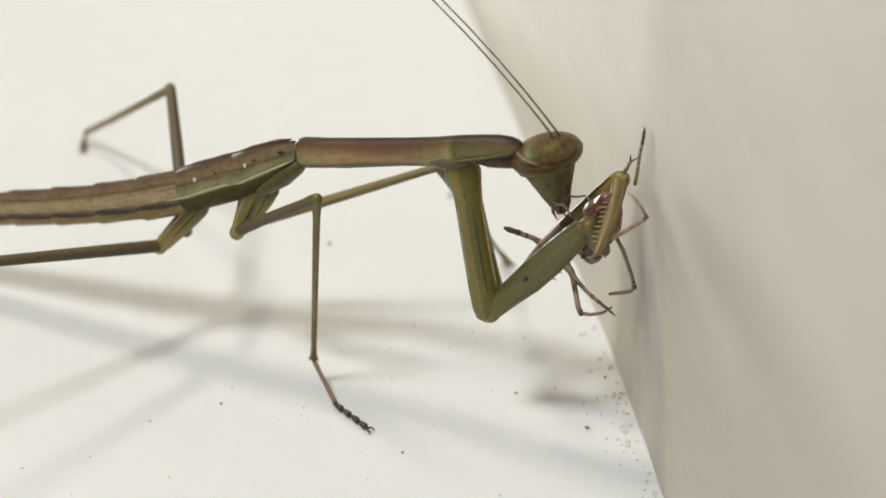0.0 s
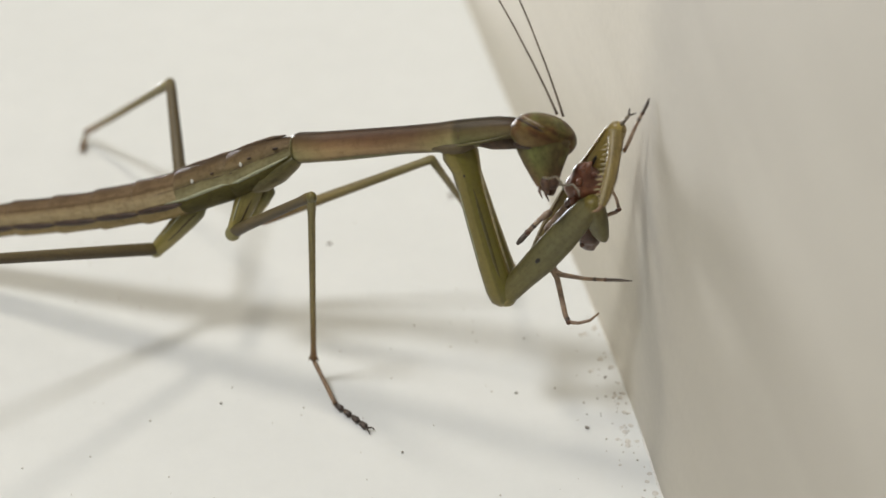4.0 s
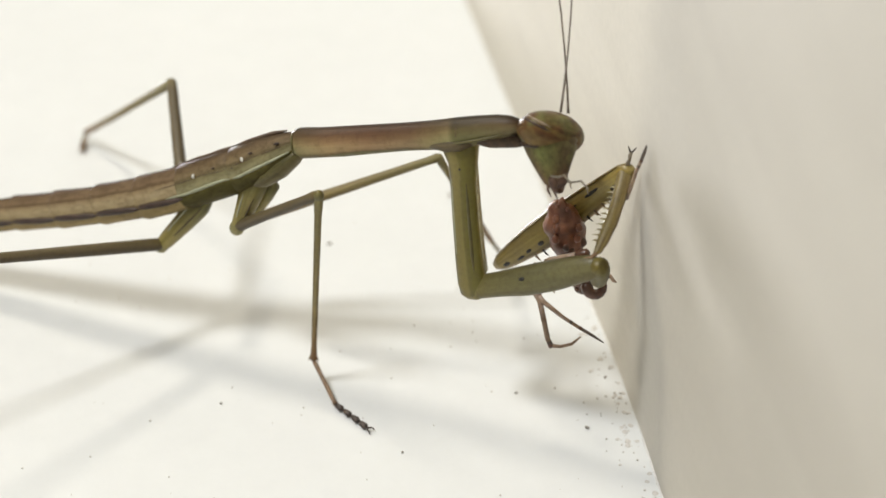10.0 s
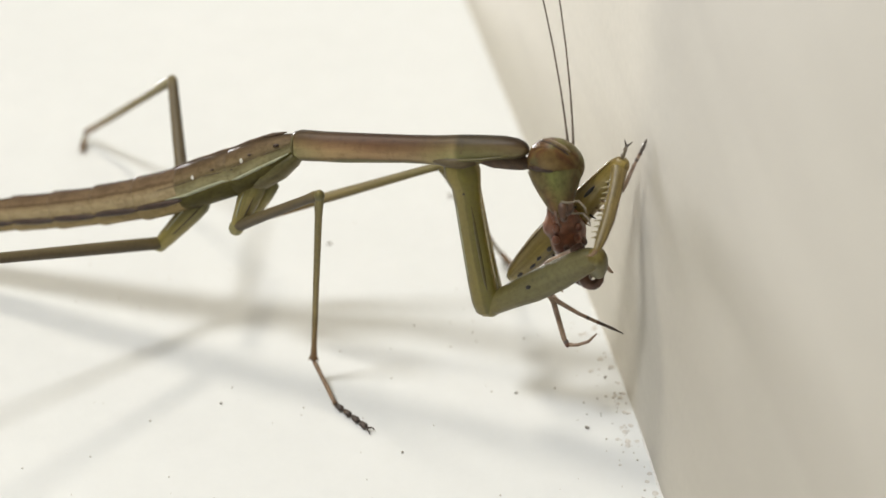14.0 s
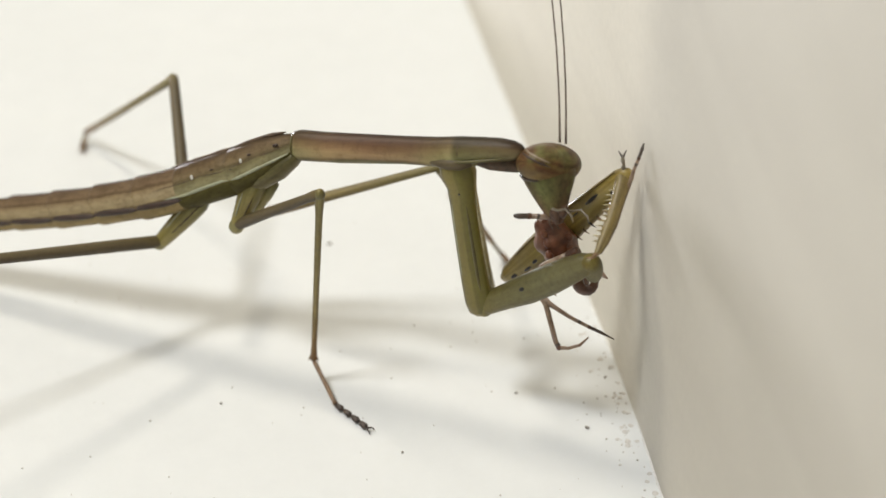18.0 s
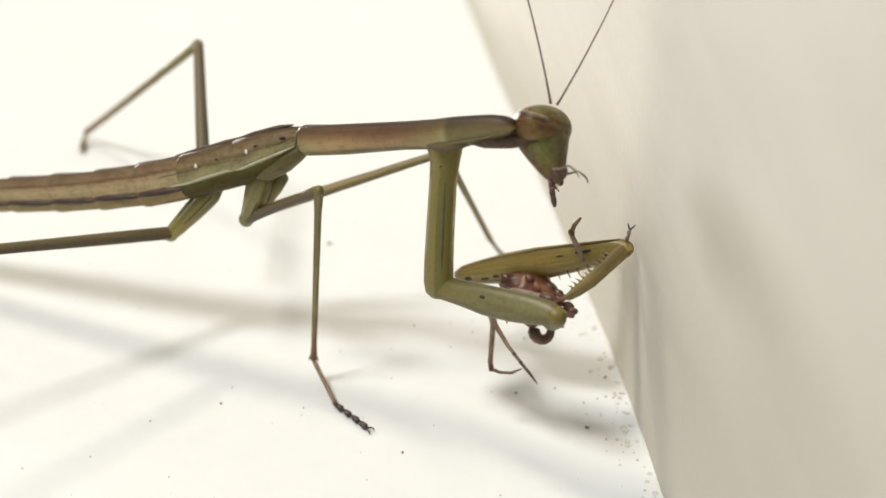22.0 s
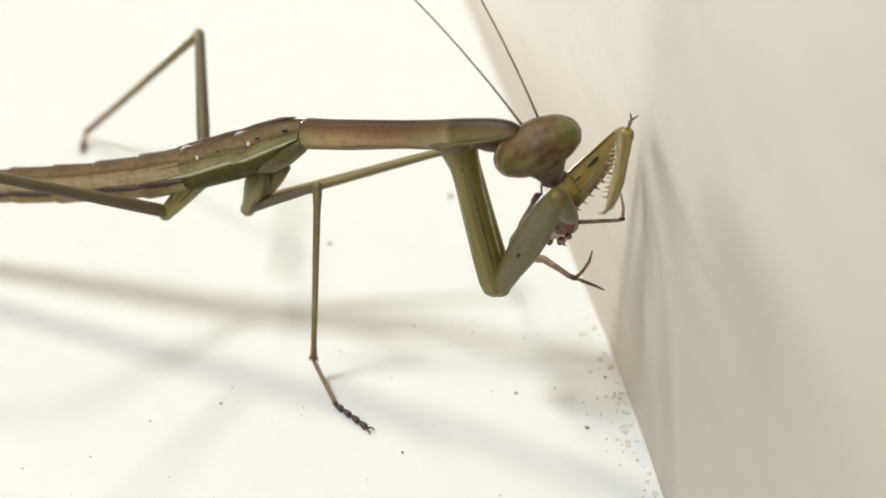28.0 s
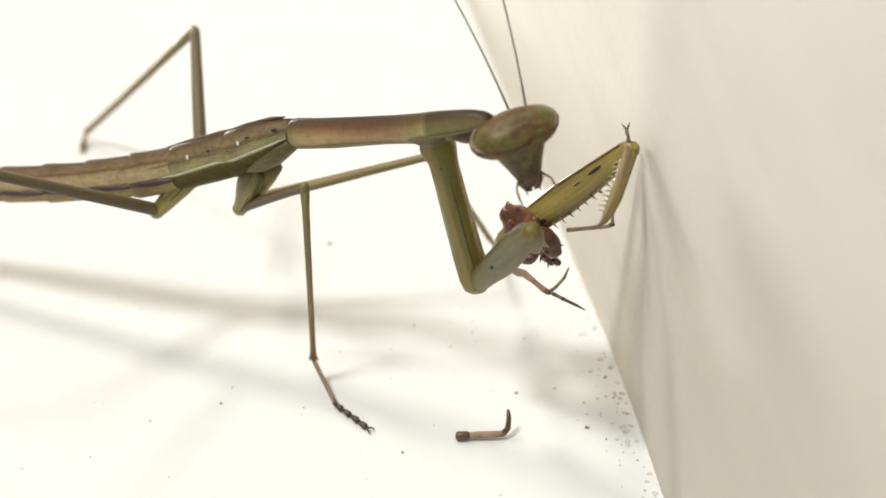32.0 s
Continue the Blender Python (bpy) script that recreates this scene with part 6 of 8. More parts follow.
    walk(limbs["fore_femur_far"], aimed(MANTIS_BASE, [(0, 13.11, -5.81, 20.14, 5.62, -2.78, 7.65), (0.4, 13.11, -5.81, 20.14, 5.62, -2.78, 7.65), (0.6, 13.69, -6.04, 14.08, 1.18, -0.99, 7.82), (0.8, 13.04, -5.78, 18.41, 3.53, -1.94, 8.57), (1, 12.5, -5.56, 21.96, 5.45, -2.71, 9.18), (2, 13.22, -5.85, 23.75, 7.65, -3.6, 10.15), (3, 12.56, -5.58, 23.34, 6.3, -3.05, 10.09), (3.5, 12.51, -5.56, 24.3, 6.78, -3.25, 10.78), (5.5, 13.39, -5.92, 24.28, 7.93, -3.71, 10.63), (6, 13.26, -5.86, 23.03, 6.87, -3.29, 9.85), (7, 13.7, -6.04, 22.17, 6.46, -3.12, 9.51), (8, 13.58, -6, 20.41, 4.28, -2.24, 9.44), (9, 13.07, -5.79, 21.02, 4.25, -2.23, 9.59), (10, 13.48, -5.96, 20.88, 4.31, -2.25, 9.78), (11, 13.37, -5.91, 20.7, 4.58, -2.36, 9.24), (12, 13.28, -5.87, 20.83, 5.07, -2.56, 8.88), (13, 13.04, -5.78, 20.86, 4.92, -2.5, 8.84), (14, 13.01, -5.77, 21.35, 5.39, -2.69, 8.96), (14.5, 13.71, -6.05, 21.92, 6.25, -3.03, 9.42), (16.5, 12.62, -5.61, 21.15, 4.43, -2.3, 9.18), (17, 12.78, -5.67, 22.03, 5.4, -2.69, 9.47), (18, 13.38, -5.91, 20.5, 4.92, -2.5, 8.76), (19, 12.99, -5.76, 21.74, 5.47, -2.72, 9.28), (20, 12.55, -5.58, 20.88, 4.1, -2.16, 9.14), (20.2, 12.55, -5.58, 20.88, 4.1, -2.16, 9.14), (20.5, 13.66, -6.03, 18.93, 3.74, -2.02, 8.6), (21, 13.83, -6.31, 16.84, 2.52, -1.54, 8.45), (22, 13.69, -6.04, 14.08, 1.18, -0.99, 7.82), (23, 14.03, -7.41, 16.32, 2.61, -1.63, 8.75), (24, 14.07, -7.63, 16.83, 2.88, -1.78, 8.96), (24.2, 14.07, -7.63, 16.83, 2.88, -1.78, 8.96), (24.4, 13.79, -6.09, 22.78, 5.64, -2.79, 10.79), (25, 13.66, -6.03, 22.89, 5.74, -2.83, 10.72), (25.5, 13.53, -5.97, 23.2, 5.38, -2.68, 11.21), (27.5, 13.72, -6.05, 24.12, 5.6, -2.77, 12.11), (28, 13.21, -5.85, 23.99, 5.45, -2.71, 11.7), (29, 13.45, -5.94, 23.08, 4.88, -2.48, 11.44), (30, 13.66, -6.03, 22.89, 4.49, -2.32, 11.79), (31, 13.66, -6.03, 22.89, 4.57, -2.36, 11.71), (31.2, 13.66, -6.03, 22.89, 4.54, -2.34, 11.74), (32, 13.66, -6.03, 22.89, 4.4, -2.29, 11.87)]))
    walk(limbs["fore_tibia_far"], aimed(MANTIS_BASE, [(0, 13.11, -5.81, 20.14, 11.2, -12.48, 18.09), (0.4, 13.11, -5.81, 20.14, 11.2, -12.48, 18.09), (0.6, 13.69, -6.04, 14.08, 9.17, -11.65, 13.45), (0.8, 13.04, -5.78, 18.41, 10.34, -11.78, 16.32), (1, 12.5, -5.56, 21.96, 11.3, -11.89, 18.67), (2, 13.22, -5.85, 23.75, 11.67, -12.47, 21.27), (3, 12.56, -5.58, 23.34, 11.1, -12.22, 20.86), (3.5, 12.51, -5.56, 24.3, 11.26, -12.26, 21.85), (5.5, 13.39, -5.92, 24.28, 11.75, -12.89, 23.23), (6, 13.26, -5.86, 23.03, 11.45, -12.68, 21.42), (7, 13.7, -6.04, 22.17, 11.68, -12.79, 20.52), (8, 13.58, -6, 20.41, 11.56, -12.59, 18.22), (9, 13.07, -5.79, 21.02, 10.98, -12.07, 18.1), (10, 13.48, -5.96, 20.88, 11.19, -12.14, 17.9), (11, 13.37, -5.91, 20.7, 11.52, -12.24, 17.72), (12, 13.28, -5.87, 20.83, 11.58, -12.33, 18.04), (13, 13.04, -5.78, 20.86, 11.42, -12.01, 17.56), (14, 13.01, -5.77, 21.35, 11.2, -11.91, 17.99), (14.5, 13.71, -6.05, 21.92, 11.97, -12.46, 19.07), (16.5, 12.62, -5.61, 21.15, 10.8, -12.12, 18.59), (17, 12.78, -5.67, 22.03, 11.34, -12.39, 19.75), (18, 13.38, -5.91, 20.5, 11.22, -12.35, 18), (19, 12.99, -5.76, 21.74, 11.39, -12.21, 18.9), (20, 12.55, -5.58, 20.88, 10.59, -12.16, 18.61), (20.2, 12.55, -5.58, 20.88, 10.59, -12.16, 18.61), (20.5, 13.66, -6.03, 18.93, 10.67, -12.21, 16.65), (21, 13.83, -6.31, 16.84, 9.71, -12.04, 15.27), (22, 13.69, -6.04, 14.08, 9.17, -11.65, 13.45), (23, 14.03, -7.41, 16.32, 9.46, -12.89, 15.13), (24, 14.07, -7.63, 16.83, 9.63, -13.22, 15.62), (24.2, 14.07, -7.63, 16.83, 9.63, -13.22, 15.62), (24.4, 13.79, -6.09, 22.78, 11.55, -12.72, 20.96), (25, 13.66, -6.03, 22.89, 11.86, -12.77, 20.99), (25.5, 13.53, -5.97, 23.2, 11.49, -12.49, 20.8), (27.5, 13.72, -6.05, 24.12, 11.81, -12.76, 22.19), (28, 13.21, -5.85, 23.99, 11.81, -12.7, 22.15), (29, 13.45, -5.94, 23.08, 11.31, -12.33, 20.45), (30, 13.66, -6.03, 22.89, 11.48, -12.63, 20.9), (31, 13.66, -6.03, 22.89, 11.48, -12.63, 20.9), (31.2, 13.66, -6.03, 22.89, 11.48, -12.63, 20.9), (32, 13.66, -6.03, 22.89, 11.48, -12.63, 20.9)]))
    walk(limbs["fore_coxa_far"], aimed(MANTIS_BASE, [(0, 4.03, -2.79, 7.96, 1.63, -1.81, 18.66), (0.4, 4.03, -2.79, 7.96, 1.63, -1.81, 18.66), (0.6, -0.09, -1.12, 8.57, 0.43, -1.33, 20.63), (0.8, 1.33, -1.69, 8.38, 1.08, -1.59, 20.24), (1, 2.49, -2.16, 8.22, 1.62, -1.81, 19.92), (2, 5.41, -3.34, 9.08, 1.71, -1.85, 19.69), (3, 3.57, -2.6, 9.63, 1.49, -1.76, 20.9), (3.5, 4.53, -2.99, 9.64, 1.62, -1.81, 20.43), (5.5, 5.53, -3.39, 9.65, 1.49, -1.76, 19.89), (6, 4.33, -2.9, 8.76, 1.5, -1.76, 19.64), (7, 4.11, -2.82, 8.7, 1.07, -1.59, 19.53), (8, 2.66, -2.23, 8.27, 1.2, -1.64, 19.31), (9, 2.48, -2.16, 8.77, 1.49, -1.76, 20.65), (10, 2.79, -2.28, 9.4, 1.7, -1.84, 20.7), (11, 3.02, -2.38, 8.1, 1.62, -1.81, 19.42), (12, 3.46, -2.55, 7.96, 1.71, -1.85, 18.68), (13, 3.33, -2.5, 7.65, 1.8, -1.88, 18.19), (14, 3.9, -2.73, 8.09, 1.8, -1.88, 18.45), (14.5, 4.99, -3.17, 8.41, 1.8, -1.88, 18.45), (16.5, 2.71, -2.25, 8.29, 2.05, -1.98, 19.28), (17, 4.11, -2.82, 8.42, 1.93, -1.94, 18.48), (18, 3.37, -2.52, 7.93, 1.5, -1.76, 18.37), (19, 4.42, -2.94, 8.24, 1.63, -1.82, 18.25), (20, 2.89, -2.32, 7.52, 1.63, -1.81, 18.4), (20.2, 2.89, -2.32, 7.52, 1.63, -1.81, 18.4), (20.5, 1.25, -1.66, 8.41, 1.07, -1.59, 19.53), (21, 0.67, -1.43, 8.24, 1.07, -1.59, 20.04), (22, -0.09, -1.12, 8.57, 0.43, -1.33, 20.63), (23, 0.58, -1.39, 9.04, 1.19, -1.64, 21.32), (24, 0.67, -1.43, 9.06, 1.27, -1.67, 21.34), (24.2, 0.67, -1.43, 9.06, 1.27, -1.67, 21.34), (24.4, 3.97, -2.76, 9.47, 1.7, -1.84, 21.2), (25, 3.88, -2.72, 9.72, 1.62, -1.81, 20.68), (25.5, 3.96, -2.76, 10.01, 1.49, -1.76, 20.14), (27.5, 4.39, -2.93, 10.4, 1.28, -1.67, 20.34), (28, 4.53, -2.98, 10.17, 1.62, -1.81, 20.58), (29, 4.3, -2.89, 10.38, 0.64, -1.41, 20.33), (30, 3.95, -2.75, 11.08, 0.43, -1.33, 20.63), (31, 3.99, -2.77, 10.83, 0.43, -1.33, 20.63), (31.2, 3.86, -2.72, 11.06, 0.3, -1.28, 20.6), (32, 2.78, -2.28, 9.94, -0.21, -1.07, 20.97)]))
    walk(limbs["fore_tarsus_far"], aimed(MANTIS_BASE, [(0, 13.37, -5.91, 20.82, 14.14, -6.22, 22.87), (0.4, 13.37, -5.91, 20.82, 14.14, -6.22, 22.87), (0.6, 13.81, -6.09, 14.76, 14.17, -6.24, 16.79), (0.8, 13.21, -5.84, 19, 13.71, -6.05, 20.77), (1, 12.71, -5.64, 22.47, 13.33, -5.89, 24.02), (2, 13.5, -6.11, 24.45, 14.34, -6.9, 26.55), (3, 12.92, -5.73, 23.97, 13.99, -6.16, 25.86), (3.5, 12.79, -5.68, 24.79, 13.61, -6.01, 26.25), (5.5, 13.61, -6.06, 24.78, 14.27, -6.49, 26.3), (6, 13.48, -5.96, 23.45, 14.17, -6.23, 24.71), (7, 13.87, -6.32, 22.79, 14.39, -7.15, 24.66), (8, 13.77, -6.22, 21.04, 14.34, -6.88, 22.94), (9, 13.36, -5.93, 21.54, 14.24, -6.37, 23.1), (10, 13.57, -5.99, 21.48, 13.84, -6.1, 23.28), (11, 13.46, -5.95, 21.25, 13.74, -6.06, 22.91), (12, 13.42, -5.93, 21.38, 13.86, -6.11, 23.04), (13, 13.19, -5.84, 21.4, 13.66, -6.03, 23.03), (14, 13.15, -5.82, 21.97, 13.58, -5.99, 23.84), (14.5, 13.73, -6.06, 22.48, 13.8, -6.08, 24.14), (16.5, 12.78, -5.67, 21.62, 13.26, -5.86, 23.03), (17, 12.84, -5.7, 22.45, 13.02, -5.77, 23.7), (18, 13.32, -5.89, 20.98, 13.16, -5.83, 22.42), (19, 13.08, -5.79, 22.27, 13.33, -5.9, 23.88), (20, 12.71, -5.64, 21.41, 13.18, -5.83, 23.01), (20.2, 12.71, -5.64, 21.41, 13.18, -5.83, 23.01), (20.5, 13.74, -6.06, 19.29, 13.99, -6.16, 20.37), (21, 13.91, -6.29, 17.4, 14.14, -6.22, 19.06), (22, 13.81, -6.09, 14.76, 14.17, -6.24, 16.79), (23, 13.99, -7.08, 16.73, 13.87, -6.11, 17.98), (24, 13.99, -7.24, 17.15, 13.78, -6.08, 18.11), (24.2, 13.99, -7.24, 17.15, 13.78, -6.08, 18.11), (24.4, 13.84, -6.11, 23.07, 14.01, -6.17, 23.95), (25, 13.53, -5.98, 23.1, 13.14, -5.82, 23.73), (25.5, 13.46, -5.95, 23.46, 13.28, -5.87, 24.25), (27.5, 13.62, -6.01, 24.48, 13.33, -5.89, 25.56), (28, 13.32, -5.89, 24.35, 13.65, -6.03, 25.45), (29, 13.45, -5.94, 23.54, 13.44, -5.94, 24.92), (30, 13.56, -5.99, 23.35, 13.25, -5.86, 24.72), (31, 13.57, -5.99, 23.39, 13.29, -5.88, 24.88), (31.2, 13.57, -5.99, 23.39, 13.29, -5.88, 24.88), (32, 13.57, -5.99, 23.39, 13.29, -5.88, 24.88)]))
    walk(limbs["head"], turned(MANTIS_BASE, [(0, 7.64, -6.44, 22.33, -11.3, -19.4, -38), (0.4, 7.64, -6.44, 22.33, -11.3, -19.4, -38), (0.6, 7.35, -6.29, 24.62, -43.25, -12.54, -4.41), (0.8, 7.58, -6.53, 23.25, -52.84, -8.88, -8.44), (1, 7.76, -6.67, 22.2, -60.8, -6.48, -12.17), (2, 7.85, -6.77, 22.92, -64.77, -4.13, -7.32), (3, 7.25, -6.41, 23.97, -66.58, -35.79, -15), (3.5, 7.28, -6.31, 23.92, -41.83, -17.06, -25.57), (5.5, 7.34, -6.25, 23.49, -43.21, -29.71, -22.69), (6, 7.78, -6.53, 23.81, -34.91, -48.45, -17.54), (7, 7.25, -6.29, 22.91, -47.62, -12.66, -12.79), (8, 7.37, -6.29, 23.4, -49.49, -19.18, -11.52), (9, 7.67, -6.4, 24.01, -43.98, -16.76, -8.68), (10, 7.8, -6.53, 24.19, -38.46, -17.85, -26.51), (11, 7.89, -6.51, 22.74, -43.66, -21.12, -15.98), (12, 8.07, -6.54, 22.13, -42.32, -8.57, -11.21), (13, 8.07, -6.46, 21.19, -41.78, -2.45, -15.1), (14, 8.25, -6.53, 21.61, -53.03, -5.37, -9.67), (14.5, 8.17, -6.46, 21.17, -57.42, -6.56, -9.65), (16.5, 8.65, -6.76, 22.25, -33.25, -11.89, -21.09), (17, 8.01, -6.75, 21.58, -5.13, 4.46, -33.5), (18, 7.76, -6.43, 21.49, -31.7, -16.04, -24.84), (19, 8.12, -6.53, 21.31, -38.71, -20.53, -25.74), (20, 7.38, -7.38, 22.07, 14.33, 19.73, -58.75), (20.2, 7.38, -7.38, 22.07, 14.33, 19.73, -58.75), (20.5, 7.72, -6.46, 23.47, -37.41, -23.49, -18.08), (21, 7.6, -6.52, 23.93, -35.89, -10.07, -10.12), (22, 7.18, -6.48, 24.63, -41.87, -17.28, -9.75), (23, 7.42, -6.61, 25.28, -37.6, -12.07, -9.64), (24, 7.42, -6.62, 25.27, -37.12, -11.6, -9.81), (24.2, 7.42, -6.62, 25.27, -37.12, -11.6, -9.81), (24.4, 7.5, -6.61, 24.95, -36.93, -40.52, -23.08), (25, 7.18, -6.38, 22.84, -46.18, -28.11, -31.9), (25.5, 7.3, -6.43, 23.45, -13.52, -31.18, -62.11), (27.5, 6.46, -8.75, 24.71, 23.78, 22.51, -70.9), (28, 6.83, -8.86, 24.76, 24.97, 19.6, -71.15), (29, 5.95, -9.97, 25.23, -14.06, -13.97, -41.81), (30, 5.05, -10.32, 25.63, 6.18, -2.96, -82.62), (31, 5.47, -10.14, 25.82, 21.81, -10.18, -74.3), (31.2, 5.47, -10.14, 25.82, 21.81, -10.18, -74.3), (32, 5.13, -9.78, 26.33, 15.37, -8.6, -77.84)]))
    walk(limbs["antenna_a"], aimed(MANTIS_BASE, [(0, 8.47, -6.23, 24.24, -5.38, 2.05, 36.05), (0.4, 8.47, -6.23, 24.24, -5.38, 2.05, 36.05), (0.8, 9.06, -5.4, 23.64, -1.55, 4.43, 37.66), (1, 9.06, -5.45, 23.52, -1.54, 4.45, 37.65), (2, 9.21, -5.37, 24.11, -1.64, 4.43, 38.11), (3, 8.45, -4.95, 25.22, 3.95, 6.23, 41.18), (3.5, 8.74, -5.53, 25.43, -0.07, 4.77, 40.14), (5.5, 8.57, -5.2, 25.05, 2.73, 5.77, 40.72), (6, 8.27, -5.31, 25.63, -0.85, 4.9, 40.21), (7, 8.68, -5.3, 24.39, 6.29, 6.08, 40.66), (8, 8.6, -5.21, 24.92, 7.95, 6.26, 41.29), (9, 8.71, -5.35, 25.63, 7.11, 6.08, 41.97), (10, 9.05, -5.95, 25.92, 5.98, 5.39, 42.11), (11, 9.01, -5.55, 24.34, 4.86, 5.67, 40.37), (12, 9.26, -5.64, 23.79, 3.4, 5.32, 39.46), (13, 9.48, -5.77, 22.67, 7.34, 5.63, 38.96), (14, 9.55, -5.49, 22.96, 6.38, 5.84, 39.13), (14.5, 9.51, -5.31, 22.41, 7.13, 6.08, 38.68), (16.5, 10, -5.96, 23.82, 8.08, 5.46, 40.13), (17, 9.28, -6.58, 23.41, 6.23, 4.85, 39.74), (18, 8.98, -5.63, 23.11, 6.94, 5.78, 39.41), (19, 9.3, -5.7, 22.86, 5.61, 5.57, 38.96), (20, 8.4, -5.27, 23.35, 5.07, 3.06, 39.86), (20.2, 8.4, -5.27, 23.35, 5.07, 3.06, 39.86), (20.5, 8.67, -5.53, 25.12, 6.03, 5.84, 41.36), (21, 8.85, -5.84, 25.63, 12.2, 5.47, 41.78), (22, 8.23, -5.5, 26.35, 16.38, 4.97, 41.31), (23, 8.72, -5.82, 26.94, 14.27, 5.2, 42.68), (24, 8.74, -5.84, 26.93, 15.56, 4.94, 42.34), (24.2, 8.74, -5.84, 26.93, 15.56, 4.94, 42.34), (24.4, 8.09, -5.71, 26.81, -2.6, 3.99, 40.65), (25, 8.34, -5.55, 24.43, -1.65, 4.39, 38.62), (25.5, 7.88, -6.04, 25.43, -1.46, 4.11, 39.91), (27.5, 6.46, -6.69, 25.91, -2.78, 0.05, 40.59), (28, 6.86, -6.78, 26, -2.49, 0.04, 40.69), (29, 6.82, -9.69, 26.99, -0.88, 0.99, 42.24), (30, 5.82, -8.22, 26.89, 0.29, -0.01, 43.47), (31, 5.99, -8.12, 26.96, -2.66, -0.42, 42.71), (31.2, 5.99, -8.12, 26.96, -2.66, -0.42, 42.71), (32, 5.91, -7.8, 27.42, 0.19, 1.26, 44.22)]))
    walk(limbs["antenna_b"], aimed(MANTIS_BASE, [(0, 8.02, -6.73, 24.37, -5.91, 1.5, 36.13), (0.4, 8.02, -6.73, 24.37, -5.91, 1.5, 36.13), (0.8, 8.6, -5.6, 24.14, -3.89, 3.46, 37.06), (1, 8.6, -5.65, 24.01, -3.89, 3.49, 37.05), (2, 8.8, -5.58, 24.62, -2.74, 3.96, 38.24), (3, 7.91, -5.08, 25.63, 1.35, 5.75, 41.11), (3.5, 8.27, -5.87, 25.82, -2.8, 3.68, 39.46), (5.5, 8.09, -5.54, 25.41, 2.28, 5.43, 41.09), (6, 7.77, -5.74, 25.81, -4.65, 3.24, 38.66), (7, 8.23, -5.64, 24.79, 6.99, 5.81, 41.14), (8, 8.12, -5.54, 25.3, 6.11, 5.88, 41.6), (9, 8.28, -5.76, 25.99, 5.58, 5.61, 42.22), (10, 8.48, -6.23, 26.21, 8.9, 5.24, 42.59), (11, 8.53, -5.91, 24.69, 6.27, 5.49, 40.97), (12, 8.81, -6.02, 24.16, 4.07, 5.12, 40.08), (13, 9.04, -6.13, 23.07, 7.41, 5.3, 39.4), (14, 9.11, -5.78, 23.41, 4.41, 5.37, 39.34), (14.5, 9.09, -5.57, 22.89, 6.28, 5.79, 39.11), (16.5, 9.54, -6.33, 24.19, 5.89, 4.95, 40.3), (17, 8.77, -6.98, 23.65, 6.69, 4.52, 40.08), (18, 8.51, -5.99, 23.46, 6.13, 5.4, 39.73), (19, 8.85, -6.08, 23.24, 4.57, 5.13, 39.24), (20, 7.07, -5.48, 23.04, -2.57, 1.21, 37.72), (20.2, 7.07, -5.48, 23.04, -2.57, 1.21, 37.72), (20.5, 8.24, -5.96, 25.45, 4.48, 5.31, 41.54), (21, 8.4, -6.26, 25.93, -0.46, 4.02, 40.62), (22, 7.77, -5.91, 26.68, 1.92, 5.06, 42.35), (23, 8.29, -6.26, 27.26, 1.55, 4.54, 42.69), (24, 8.31, -6.28, 27.25, 1.44, 4.49, 42.64), (24.2, 8.31, -6.28, 27.25, 1.44, 4.49, 42.64), (24.4, 7.48, -6.01, 26.93, -1.63, 4.2, 41.51), (25, 7.77, -5.74, 24.77, -1.46, 4.44, 39.3), (25.5, 7.21, -6.16, 25.51, -1.16, 4.26, 40.39), (27.5, 5.36, -7, 25.48, -8.85, -2.74, 36.75), (28, 5.76, -7.1, 25.54, -7.13, -1.97, 38.03), (29, 6.35, -10.12, 27.21, -2.53, 0.25, 42.02), (30, 4.9, -8.36, 26.69, -4.82, -1.1, 41.87), (31, 5.1, -8.26, 26.77, -3.87, -0.75, 42.37), (31.2, 5.1, -8.26, 26.77, -3.87, -0.75, 42.37), (32, 4.66, -7.8, 27.42, -5.27, -0.37, 42.5)]))
